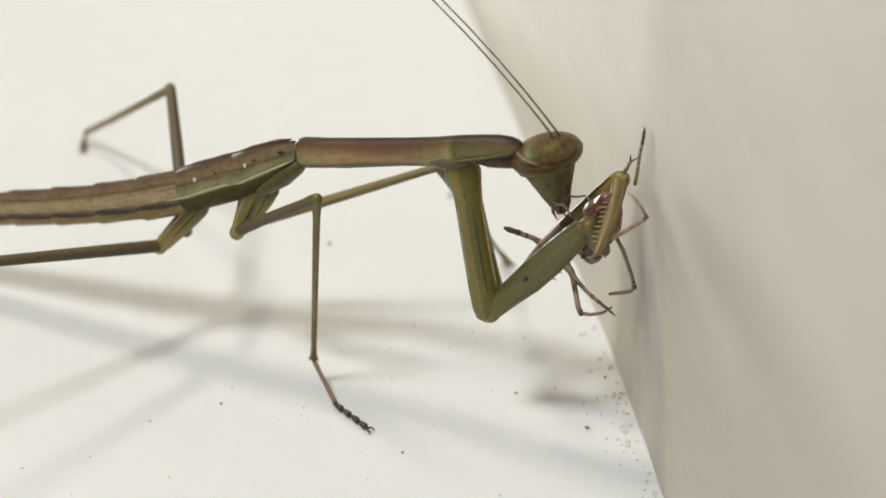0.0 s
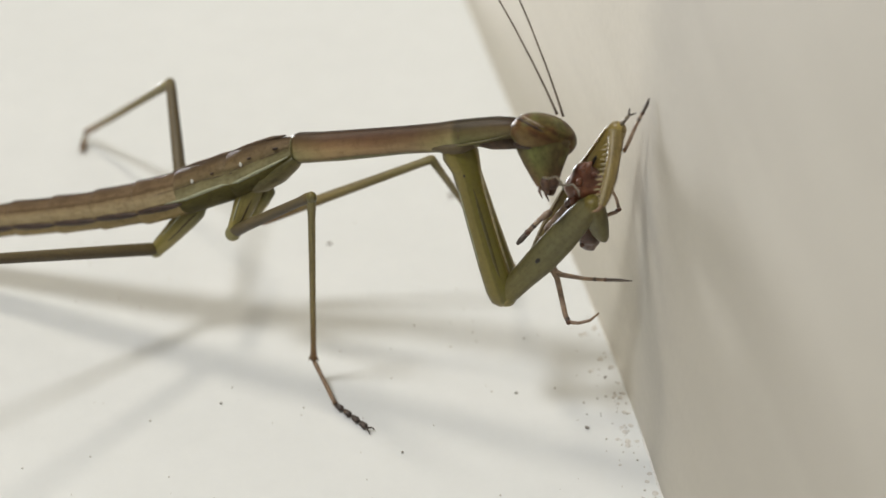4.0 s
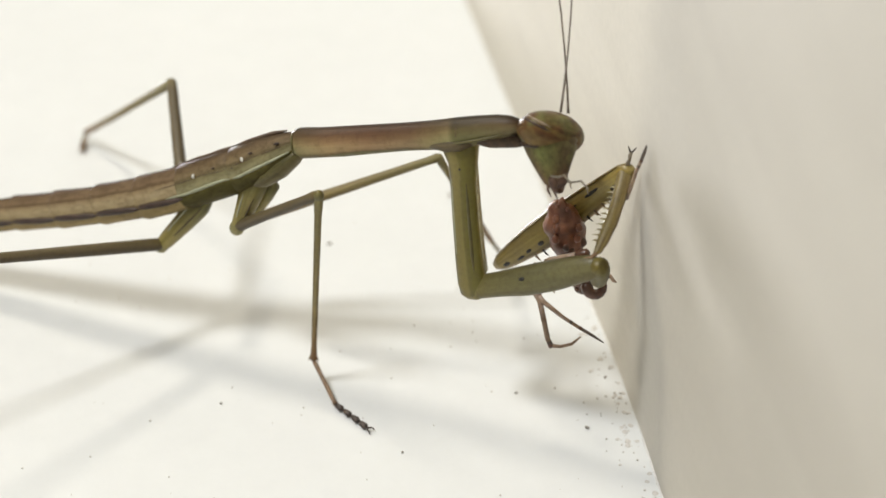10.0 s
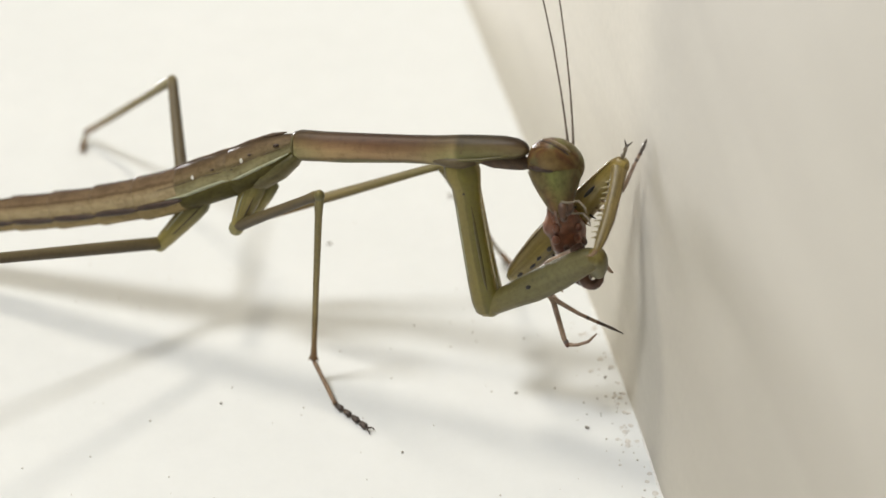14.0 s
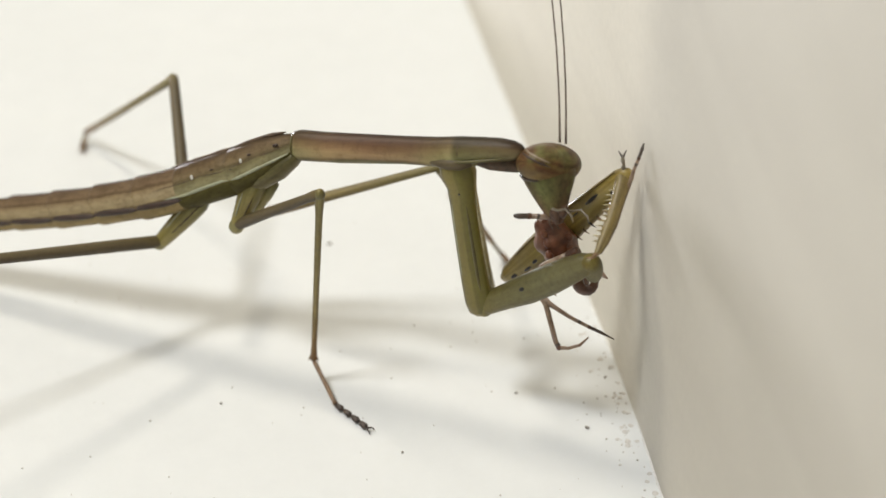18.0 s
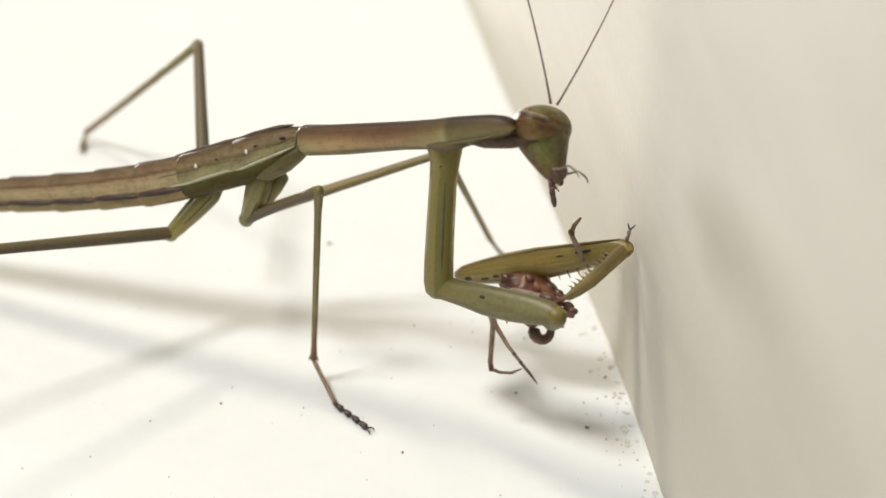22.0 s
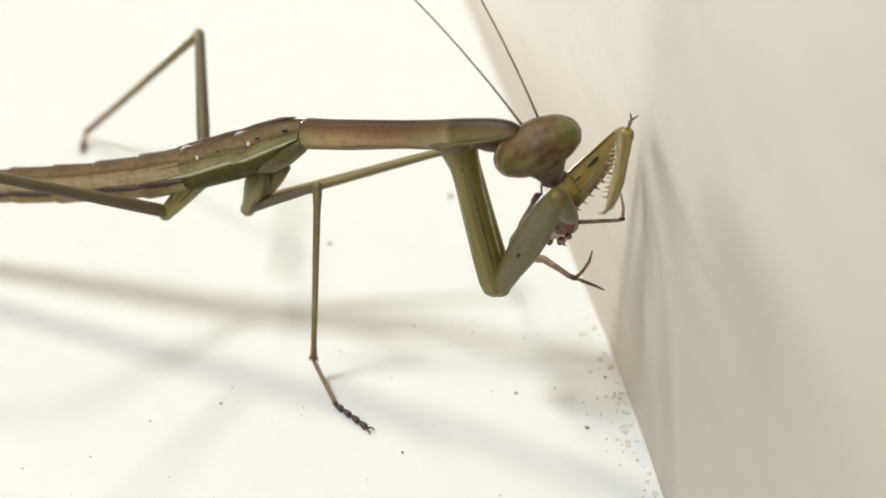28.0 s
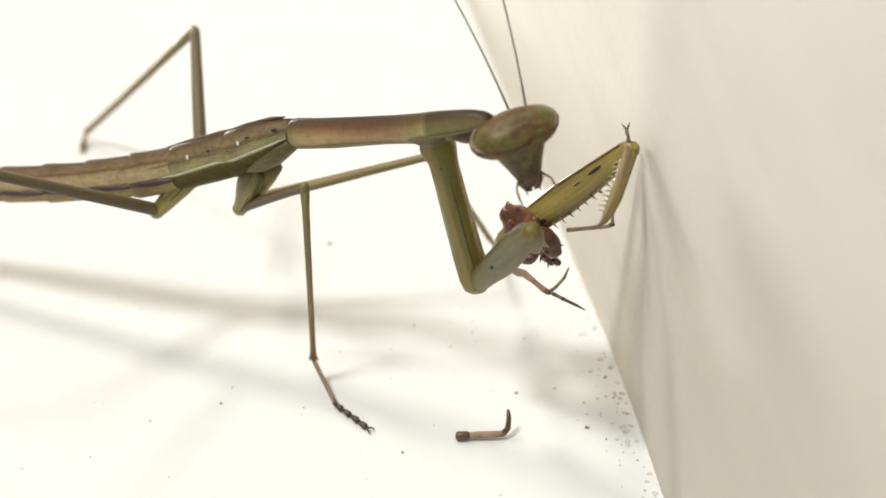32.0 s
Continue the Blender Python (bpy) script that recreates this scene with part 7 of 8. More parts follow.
    walk(prey_parts["abdomen"], aimed(SPIDER_BASE, [(0, 11.81, -7.11, 17.49, 11.03, -6.47, 13.92), (0.4, 11.81, -7.11, 17.49, 11.03, -6.47, 13.92), (0.6, 7.11, -4.79, 9.42, 7.9, -5.21, 7.29), (0.8, 9.21, -5.87, 14.09, 9.17, -5.72, 10.8), (1, 10.93, -6.76, 17.91, 10.2, -6.14, 13.68), (2, 10.67, -6.65, 19.35, 10.59, -6.3, 14.57), (3, 9.48, -6.17, 18.27, 10.32, -6.19, 13.98), (3.5, 10.07, -6.41, 19.18, 10.58, -6.29, 14.83), (5.5, 10.85, -6.73, 19.89, 10.98, -6.45, 15.2), (6, 10.67, -6.65, 19.35, 10.6, -6.3, 14.31), (7, 9.3, -6.1, 17.72, 10.61, -6.31, 13.8), (8, 8.29, -5.69, 16.68, 9.83, -5.99, 12.27), (9, 9.11, -6.02, 17.16, 9.43, -5.83, 11.62), (10, 9.15, -6.04, 15.89, 10.52, -6.27, 10.87), (11, 9.14, -6.04, 16.15, 10.09, -6.09, 11.02), (12, 8.93, -5.95, 16.34, 10.29, -6.18, 11.34), (13, 8.56, -5.8, 14.95, 10.52, -6.27, 10.87), (14, 9.15, -6.04, 15.89, 10.49, -6.26, 11.66), (14.5, 9.78, -6.29, 15.81, 11.31, -6.59, 12.16), (16.5, 8.74, -5.87, 15.78, 9.44, -5.83, 11.36), (17, 8.51, -5.78, 16.48, 10.44, -6.24, 12.97), (18, 8.57, -5.81, 14.44, 10.29, -6.18, 11.34), (19, 8.95, -5.96, 15.58, 10.37, -6.21, 12.42), (20, 8.12, -5.62, 15.6, 9.41, -5.82, 12.41), (20.2, 8.12, -5.62, 15.6, 9.41, -5.82, 12.41), (20.5, 8.29, -5.26, 13.22, 9.5, -5.86, 11), (21, 7.44, -5.19, 11.22, 10, -6.22, 10.63), (22, 6.85, -4.97, 9.17, 9.44, -5.99, 8.57), (23, 7.68, -5.29, 10.49, 10.25, -6.32, 9.9), (24, 7.89, -5.37, 10.55, 10.46, -6.4, 9.96), (24.2, 7.89, -5.37, 10.55, 10.46, -6.4, 9.96), (24.4, 9.18, -6.05, 15.13, 9.99, -6.05, 13.88), (25, 9.18, -6.05, 14.87, 9.56, -5.88, 14.02), (25.5, 9.38, -6.13, 15.18, 9.55, -5.88, 14.28), (27.5, 9.12, -6.03, 16.91, 8.87, -5.6, 16.16), (28, 8.71, -5.86, 16.54, 8.66, -5.52, 16.1), (29, 7.31, -5.3, 17.58, 9.15, -5.72, 15.05), (30, 6.94, -5.15, 17.33, 8.78, -5.57, 14.79), (31, 7.1, -5.21, 17.73, 8.94, -5.63, 15.2), (31.2, 6.89, -5.12, 17.98, 8.72, -5.54, 15.45), (32, 6.29, -3.73, 14.3, 8.17, -3.87, 12.14)]))
    walk(prey_parts["cephalothorax"], aimed(SPIDER_BASE, [(0, 11.03, -6.47, 13.92, 11.81, -7.11, 17.49), (0.4, 11.03, -6.47, 13.92, 11.81, -7.11, 17.49), (0.6, 7.9, -5.21, 7.29, 7.11, -4.79, 9.42), (0.8, 9.17, -5.72, 10.8, 9.21, -5.87, 14.09), (1, 10.63, -8.28, 14.98, 11.33, -8.93, 19.17), (2, 10.59, -6.3, 14.57, 10.67, -6.65, 19.35), (3, 10.32, -6.19, 13.98, 9.48, -6.17, 18.27), (3.5, 10.58, -6.29, 14.83, 10.07, -6.41, 19.18), (5.5, 10.98, -6.45, 15.2, 10.85, -6.73, 19.89), (6, 10.6, -6.3, 14.31, 10.67, -6.65, 19.35), (7, 10.61, -6.31, 13.8, 9.3, -6.1, 17.72), (8, 9.83, -5.99, 12.27, 8.29, -5.69, 16.68), (9, 9.43, -5.83, 11.62, 9.11, -6.02, 17.16), (10, 10.52, -6.27, 10.87, 9.15, -6.04, 15.89), (11, 10.09, -6.09, 11.02, 9.14, -6.04, 16.15), (12, 10.29, -6.18, 11.34, 8.93, -5.95, 16.34), (13, 10.52, -6.27, 10.87, 8.56, -5.8, 14.95), (14, 10.49, -6.26, 11.66, 9.15, -6.04, 15.89), (14.5, 11.31, -6.59, 12.16, 9.78, -6.29, 15.81), (16.5, 9.44, -5.83, 11.36, 8.74, -5.87, 15.78), (17, 10.44, -6.24, 12.97, 8.51, -5.78, 16.48), (18, 10.29, -6.18, 11.34, 8.57, -5.81, 14.44), (19, 10.37, -6.21, 12.42, 8.95, -5.96, 15.58), (20, 9.41, -5.82, 12.41, 8.12, -5.62, 15.6), (20.2, 9.41, -5.82, 12.41, 8.12, -5.62, 15.6), (20.5, 9.5, -5.86, 11, 8.29, -5.26, 13.22), (21, 9.13, -5.71, 9.29, 7.7, -5.02, 11.47), (22, 7.9, -5.21, 7.29, 7.11, -4.79, 9.42), (23, 8.72, -5.54, 8.62, 7.94, -5.12, 10.74), (24, 8.93, -5.63, 8.69, 8.15, -5.2, 10.8), (24.2, 8.93, -5.63, 8.69, 8.15, -5.2, 10.8), (24.4, 9.99, -6.05, 13.88, 9.18, -6.05, 15.13), (25, 9.56, -5.88, 14.02, 9.18, -6.05, 14.87), (25.5, 9.55, -5.88, 14.28, 9.38, -6.13, 15.18), (27.5, 8.87, -5.6, 16.16, 9.12, -6.03, 16.91), (28, 8.66, -5.52, 16.1, 8.71, -5.86, 16.54), (29, 9.15, -5.72, 15.05, 7.31, -5.3, 17.58), (30, 8.78, -5.57, 14.79, 6.94, -5.15, 17.33), (31, 8.94, -5.63, 15.2, 7.1, -5.21, 17.73), (31.2, 8.72, -5.54, 15.45, 6.89, -5.12, 17.98), (32, 8.15, -5.31, 13.57, 6.3, -4.89, 16.13)]))
    walk(prey_parts["leg_a"], aimed(SPIDER_BASE, [(0, 9.65, -7.43, 12.87, 10.13, -11.28, 11.72), (0.4, 9.65, -7.43, 12.87, 10.13, -11.28, 11.72), (0.6, 3.87, -5.09, 6.76, 3.6, -7.88, 3.25), (0.8, 5.72, -5.84, 8.95, 5.04, -9.22, 6.98), (1, 7.24, -6.45, 10.74, 6.22, -10.31, 10.04), (2, 9.11, -7.21, 11.56, 8.6, -10.96, 10.11), (3, 7.77, -6.67, 11.43, 8.02, -9.2, 8.13), (3.5, 8.04, -6.78, 12.3, 8.71, -9.31, 9.02), (5.5, 9.28, -7.28, 12.66, 10.15, -11.02, 11.37), (6, 8.49, -6.96, 11.38, 9.19, -10.51, 9.56), (7, 8.38, -6.91, 10.81, 9.37, -10.15, 8.59), (8, 7.04, -6.37, 10.15, 8.06, -8.97, 6.87), (9, 6.74, -6.25, 10.06, 7.64, -8.71, 6.94), (10, 7.26, -6.46, 9.95, 8.19, -9.06, 6.67), (11, 7.47, -6.55, 9.74, 8.5, -9.22, 6.41), (12, 7.9, -6.72, 9.6, 8.93, -9.2, 6.51), (13, 7.99, -6.76, 9.63, 9.27, -9.47, 6.28), (14, 8.23, -6.85, 10.23, 9.46, -9.41, 7.05), (14.5, 9.35, -7.3, 10.83, 10.57, -9.83, 7.7), (16.5, 7.25, -6.46, 10.21, 8.49, -9.07, 6.95), (17, 8.28, -6.87, 11.31, 9.9, -9.65, 8.85), (18, 7.69, -6.63, 9.81, 8.84, -9.25, 6.54), (19, 8.51, -6.97, 10.59, 9.99, -9.94, 8.27), (20, 7.24, -6.46, 10.48, 8.46, -9.17, 7.73), (20.2, 7.24, -6.46, 10.48, 8.46, -9.17, 7.73), (20.5, 6.12, -6, 9.34, 6.8, -8.6, 6.04), (21, 5.37, -5.7, 8.03, 5.54, -8.32, 4.71), (22, 3.87, -5.09, 6.76, 3.6, -7.88, 3.25), (23, 4.73, -5.44, 7.84, 4.33, -8.05, 4.5), (24, 4.81, -5.47, 7.87, 4.54, -8.09, 4.53), (24.2, 4.81, -5.47, 7.87, 4.54, -8.09, 4.53), (24.4, 8.04, -6.78, 12.3, 8.5, -10.6, 11.06), (25, 7.9, -6.72, 12.79, 8.38, -10.47, 11.32), (25.5, 7.6, -6.6, 12.96, 8.49, -10.37, 11.77), (27.5, 7.79, -6.68, 13.54, 10.56, -9.63, 13.73), (28, 7.59, -6.59, 13.48, 9.78, -9.96, 13.97), (29, 7.17, -6.43, 13.36, 9.3, -9.87, 13.38), (30, 7.29, -6.47, 13.66, 9.07, -10.11, 13.82), (31, 7.29, -6.48, 13.4, 10.21, -9.18, 12.63), (31.2, 7.36, -6.5, 13.94, 8.39, -10.06, 15.58), (32, 6.15, -6.01, 11.75, 7.87, -9.62, 12.42)]))
    walk(prey_parts["leg_b"], aimed(SPIDER_BASE, [(0, 9.65, -7.43, 12.87, 12.56, -12.91, 12.83), (0.4, 9.65, -7.43, 12.87, 12.56, -12.91, 12.83), (0.6, 3.87, -5.09, 6.76, 7.24, -9.12, 3.46), (0.8, 5.72, -5.84, 8.95, 8.65, -10.32, 9.04), (1, 7.24, -6.45, 10.74, 9.81, -11.31, 13.61), (2, 9.11, -7.21, 11.56, 13.8, -10.47, 13.98), (3, 7.77, -6.67, 11.43, 12.94, -9.86, 12.65), (3.5, 8.04, -6.78, 12.3, 13.62, -9.29, 13.27), (5.5, 9.28, -7.28, 12.66, 14.77, -10.01, 13.64), (6, 8.49, -6.96, 11.38, 13.95, -9.85, 11.86), (7, 8.38, -6.91, 10.81, 13.59, -10.22, 10.19), (8, 7.04, -6.37, 10.15, 12.52, -8.76, 7.74), (9, 6.74, -6.25, 10.06, 11.84, -9.14, 8.03), (10, 7.26, -6.46, 9.95, 12.17, -9.52, 7.72), (11, 7.47, -6.55, 9.74, 12.53, -9.13, 7.05), (12, 7.9, -6.72, 9.6, 12.98, -9.95, 8.11), (13, 7.99, -6.76, 9.63, 13.26, -9.37, 7.66), (14, 8.23, -6.85, 10.23, 13.69, -9, 8.19), (14.5, 9.35, -7.3, 10.83, 14.73, -9.85, 9.11), (16.5, 7.25, -6.46, 10.21, 12.73, -8.72, 7.98), (17, 8.28, -6.87, 11.31, 14.27, -8.67, 9.82), (18, 7.69, -6.63, 9.81, 13.29, -9.03, 7.46), (19, 8.51, -6.97, 10.59, 14.39, -8.77, 9.09), (20, 7.24, -6.46, 10.48, 12.93, -8.41, 8.66), (20.2, 7.24, -6.46, 10.48, 12.93, -8.41, 8.66), (20.5, 6.12, -6, 9.34, 11.07, -8.96, 6.1), (21, 5.37, -5.7, 8.03, 8.65, -10.33, 5.53), (22, 3.87, -5.09, 6.76, 7.24, -9.12, 3.46), (23, 4.73, -5.44, 7.84, 8.11, -9.01, 3.65), (24, 4.81, -5.47, 7.87, 8.33, -8.91, 3.85), (24.2, 4.81, -5.47, 7.87, 8.33, -8.91, 3.85), (24.4, 8.04, -6.78, 12.3, 12.79, -10.63, 11.29), (25, 7.9, -6.72, 12.79, 12.66, -10.47, 11.48), (25.5, 7.6, -6.6, 12.96, 12.93, -9.52, 11.72), (27.5, 7.79, -6.68, 13.54, 11.66, -11.52, 13.77), (28, 7.59, -6.59, 13.48, 11.89, -11.04, 13.78), (29, 7.17, -6.43, 13.36, 10.83, -11.4, 13.93), (30, 7.29, -6.47, 13.66, 11.66, -10.68, 14.95), (31, 7.29, -6.48, 13.4, 11.7, -10.83, 13.72), (31.2, 7.36, -6.5, 13.94, 13.31, -8.2, 14.41), (32, 6.15, -6.01, 11.75, 10.57, -10.36, 11.45)]))
    walk(prey_parts["leg_c"], aimed(SPIDER_BASE, [(0, 7.47, -6.33, 14.91, 5.41, -6.58, 16), (0.4, 7.47, -6.33, 14.91, 5.41, -6.58, 16), (0.6, 7.71, -6.75, 21.75, 8.23, -6.96, 18.5), (0.8, 8.34, -6.9, 18.82, 7.09, -6.95, 15.89), (1, 8.86, -7.02, 16.43, 6.16, -6.95, 13.76), (2, 8.61, -6.79, 18.43, 6.57, -7.05, 16.07), (3, 7.63, -6.39, 16.9, 5.96, -6.8, 15.54), (3.5, 7.62, -6.39, 17.15, 6.24, -6.91, 15.98), (5.5, 8.39, -6.7, 18.88, 7.05, -7.24, 16.71), (6, 8.42, -6.71, 18.13, 6.37, -6.97, 15.55), (7, 8.45, -6.73, 16.87, 6.52, -7.02, 14.77), (8, 9.41, -8.18, 14.65, 6.57, -7.14, 12.35), (9, 8.87, -10.4, 16.09, 6.16, -9, 13.82), (10, 10.04, -9.8, 14.8, 6.98, -8.36, 13.07), (11, 9.71, -9.87, 14.82, 6.88, -8.56, 12.66), (12, 9.83, -9.14, 14.39, 7.13, -7.82, 12.06), (13, 10.05, -8.62, 13.55, 7.21, -7.37, 11.35), (14, 10.09, -8.67, 14.49, 7.47, -7.43, 12.04), (14.5, 10.92, -8.95, 14.9, 8.4, -7.7, 12.35), (16.5, 7.42, -6.31, 16.69, 5.19, -6.49, 16.2), (17, 7.43, -6.31, 16.59, 6.17, -6.89, 15.19), (18, 8.44, -6.72, 17.38, 6.53, -7.03, 17.69), (19, 8.05, -6.57, 16.51, 6.4, -6.98, 14.38), (20, 7.41, -6.31, 17.35, 5.13, -6.46, 15.15), (20.2, 7.41, -6.31, 17.35, 5.13, -6.46, 15.15), (20.5, 8.75, -7.17, 20.66, 9.16, -7.34, 17.39), (21, 7.8, -6.79, 21.98, 8.42, -7.04, 18.75), (22, 7.71, -6.75, 21.75, 8.23, -6.96, 18.5), (22.5, 8.53, -7.08, 21.5, 10.87, -8.03, 23.62), (23, 8.64, -7.13, 23.01, 9.45, -7.45, 19.83), (23.5, 8.78, -7.19, 24.07, 9.21, -7.36, 20.8), (24, 7.78, -6.78, 25.14, 8.77, -7.18, 22.01), (24.2, 7.78, -6.78, 25.14, 8.77, -7.18, 22.01), (24.4, 8.87, -11.99, 19.94, 6.73, -10.99, 16.97), (25, 8.8, -10.31, 19.04, 6.67, -9.32, 16.05), (25.5, 8.89, -9.05, 18.63, 6.77, -8.16, 15.61), (27.5, 8.03, -9.47, 19.79, 6.44, -8.51, 16.48), (28, 7.5, -10.07, 20.15, 6.17, -9.07, 16.73), (29, 6.7, -8.77, 18.68, 5.64, -7.38, 15.31), (30, 6.67, -8.54, 18.22, 5.49, -6.82, 15.05), (31, 6.48, -8.98, 18.48, 5.39, -7.3, 15.26), (31.2, 5.93, -5.71, 18.47, 4.24, -6.11, 18.13), (32, 5.7, -11.36, 18.58, 4.42, -9.39, 15.6)]))
    walk(prey_parts["leg_d"], aimed(SPIDER_BASE, [(0, 14.12, -7.17, 21.15, 14.52, -7.34, 25.63), (0.4, 14.12, -7.17, 21.15, 14.52, -7.34, 25.63), (0.6, 11.19, -4.13, 12.2, 6.19, -2.11, 9.69), (0.8, 12.5, -5.4, 17.81, 10.72, -4.67, 19.1), (1, 13.58, -6.43, 22.4, 14.42, -6.77, 26.8), (2, 13.92, -8.74, 24.34, 14.84, -9.12, 28.73), (3, 13.23, -7.56, 23.41, 14.67, -8.14, 27.63), (3.5, 13.17, -7.39, 24.16, 14.64, -7.98, 28.37), (5.5, 13.93, -7.37, 23.4, 14.58, -7.63, 27.84), (6, 13.88, -8.28, 23.06, 14.76, -8.64, 27.47), (7, 14.24, -8.36, 21.21, 14.74, -8.57, 25.68), (8, 13.9, -8.58, 19.53, 14.81, -8.95, 23.92), (9, 13.23, -8.25, 20.05, 14.8, -8.88, 24.22), (10, 13.6, -7.62, 20.15, 14.65, -8.05, 24.5), (11, 13.47, -8.01, 20.17, 14.73, -8.52, 24.46), (12, 13.63, -8.06, 20.21, 14.73, -8.5, 24.55), (13, 13.19, -7.56, 19.79, 14.67, -8.16, 23.99), (14, 13.32, -7.42, 20.69, 14.63, -7.95, 24.96), (14.5, 13.78, -7.73, 21.36, 14.66, -8.08, 25.76), (16.5, 12.95, -6.97, 20.14, 14.57, -7.62, 24.28), (17, 13.66, -6.08, 20.59, 14.35, -6.36, 25.03), (18, 13.54, -6.93, 19.86, 14.52, -7.32, 24.24), (19, 13.55, -6.97, 21.13, 14.53, -7.36, 25.51), (20, 12.99, -6.69, 20.09, 14.52, -7.31, 24.28), (20.2, 12.99, -6.69, 20.09, 14.52, -7.31, 24.28), (20.5, 11.67, -4.32, 16.23, 7.71, -2.72, 12.1), (21, 11.57, -4.45, 14.53, 7.04, -2.54, 11.18), (22, 11.19, -4.13, 12.2, 6.19, -2.11, 9.69), (23, 11.74, -5.35, 14.17, 7.18, -3.04, 11.14), (24, 11.83, -5.56, 14.63, 7.36, -3.22, 11.48), (24.2, 11.83, -5.56, 14.63, 7.36, -3.22, 11.48), (24.4, 12.16, -4.53, 19.75, 8.9, -3.21, 14.95), (25, 12.08, -4.49, 19.83, 8.91, -3.21, 14.96), (25.5, 11.9, -4.41, 20.17, 8.64, -3.1, 15.37), (27.5, 12.1, -4.5, 21.09, 8.85, -3.18, 16.28), (28, 11.66, -4.32, 20.9, 8.55, -3.06, 15.98), (29, 11.74, -4.35, 20.12, 8.31, -2.96, 15.46), (30, 11.83, -4.39, 20.04, 8.16, -2.9, 15.6), (31, 11.85, -4.39, 20.02, 8.21, -2.92, 15.55), (31.2, 11.84, -4.39, 20.03, 8.19, -2.92, 15.57), (32, 11.81, -4.38, 20.06, 8.11, -2.88, 15.65)]))
    walk(prey_parts["leg_e"], aimed(SPIDER_BASE, [(0, 12.4, -11.15, 18.65, 14.56, -12.08, 20.96), (0.4, 12.4, -11.15, 18.65, 14.56, -12.08, 20.96), (0.6, 7.55, -12.59, 14.01, 5.04, -10.63, 13.33), (0.8, 9.71, -9.65, 16.06, 9.9, -9.3, 16.88), (1, 11.47, -7.24, 17.74, 13.87, -8.22, 19.79), (2, 11.25, -6.33, 15.82, 13.71, -7.32, 17.78), (3, 9.63, -5.48, 15.64, 12.36, -6.58, 17.13), (3.5, 10.16, -5.69, 16.17, 12.69, -6.71, 18.03), (5.5, 10.83, -5.96, 16.36, 13.55, -7.06, 17.86), (6, 10.12, -5.68, 15.43, 13, -6.84, 16.54), (7, 9.7, -8.86, 17.4, 7.6, -7.98, 15.07), (8, 9.44, -7.85, 15.65, 7.01, -6.97, 13.68), (9, 8.93, -10.12, 17.1, 6.61, -8.92, 15.15), (10, 10.31, -9.5, 15.77, 7.68, -8.26, 14.29), (11, 9.81, -9.57, 15.82, 7.38, -8.45, 13.97), (12, 9.86, -8.85, 15.4, 7.55, -7.72, 13.4), (13, 10.13, -8.32, 14.55, 7.7, -7.25, 12.67), (14, 10.07, -8.39, 15.5, 7.82, -7.33, 13.4), (14.5, 10.86, -8.68, 15.91, 8.69, -7.6, 13.73), (16.5, 9.03, -8.74, 15.82, 6.75, -7.57, 13.81), (17, 9.8, -7.8, 16.41, 7.68, -6.96, 14.09), (18, 9.67, -8.83, 15.38, 7.39, -7.67, 13.36), (19, 9.81, -8.56, 16.24, 7.79, -7.5, 13.92), (20, 8.77, -7.65, 16.01, 6.58, -6.94, 13.71), (20.2, 8.77, -7.65, 16.01, 6.58, -6.94, 13.71), (20.5, 8.49, -9, 15.21, 5.97, -7.73, 13.59), (21, 8.38, -10.83, 14.51, 5.77, -9.26, 13.36), (22, 7.55, -12.59, 14.01, 5.04, -10.63, 13.33), (23, 8.16, -13.1, 15.79, 5.62, -11.28, 14.85), (24, 8.28, -13.06, 15.77, 5.73, -11.26, 14.83), (24.2, 8.28, -13.06, 15.77, 5.73, -11.26, 14.83), (24.4, 8.59, -11.74, 20.92, 6.75, -10.88, 18.37), (25, 8.51, -10.06, 20.01, 6.69, -9.22, 17.45), (25.5, 9.98, -5.62, 15.74, 12.87, -6.79, 16.81), (27.5, 10.79, -6.33, 16.71, 13.74, -7.53, 17.57), (28, 10.45, -5.81, 16.34, 13.38, -6.99, 17.31), (29, 10.06, -5.65, 15.65, 13.06, -6.86, 16.3), (30, 10.1, -5.67, 15.63, 13.05, -6.86, 16.5), (31, 10.31, -5.75, 15.4, 13.07, -6.87, 16.82), (31.2, 9.92, -5.6, 15.59, 12.89, -6.79, 16.41), (32, 9.8, -5.55, 15.48, 12.67, -6.71, 16.6)]))
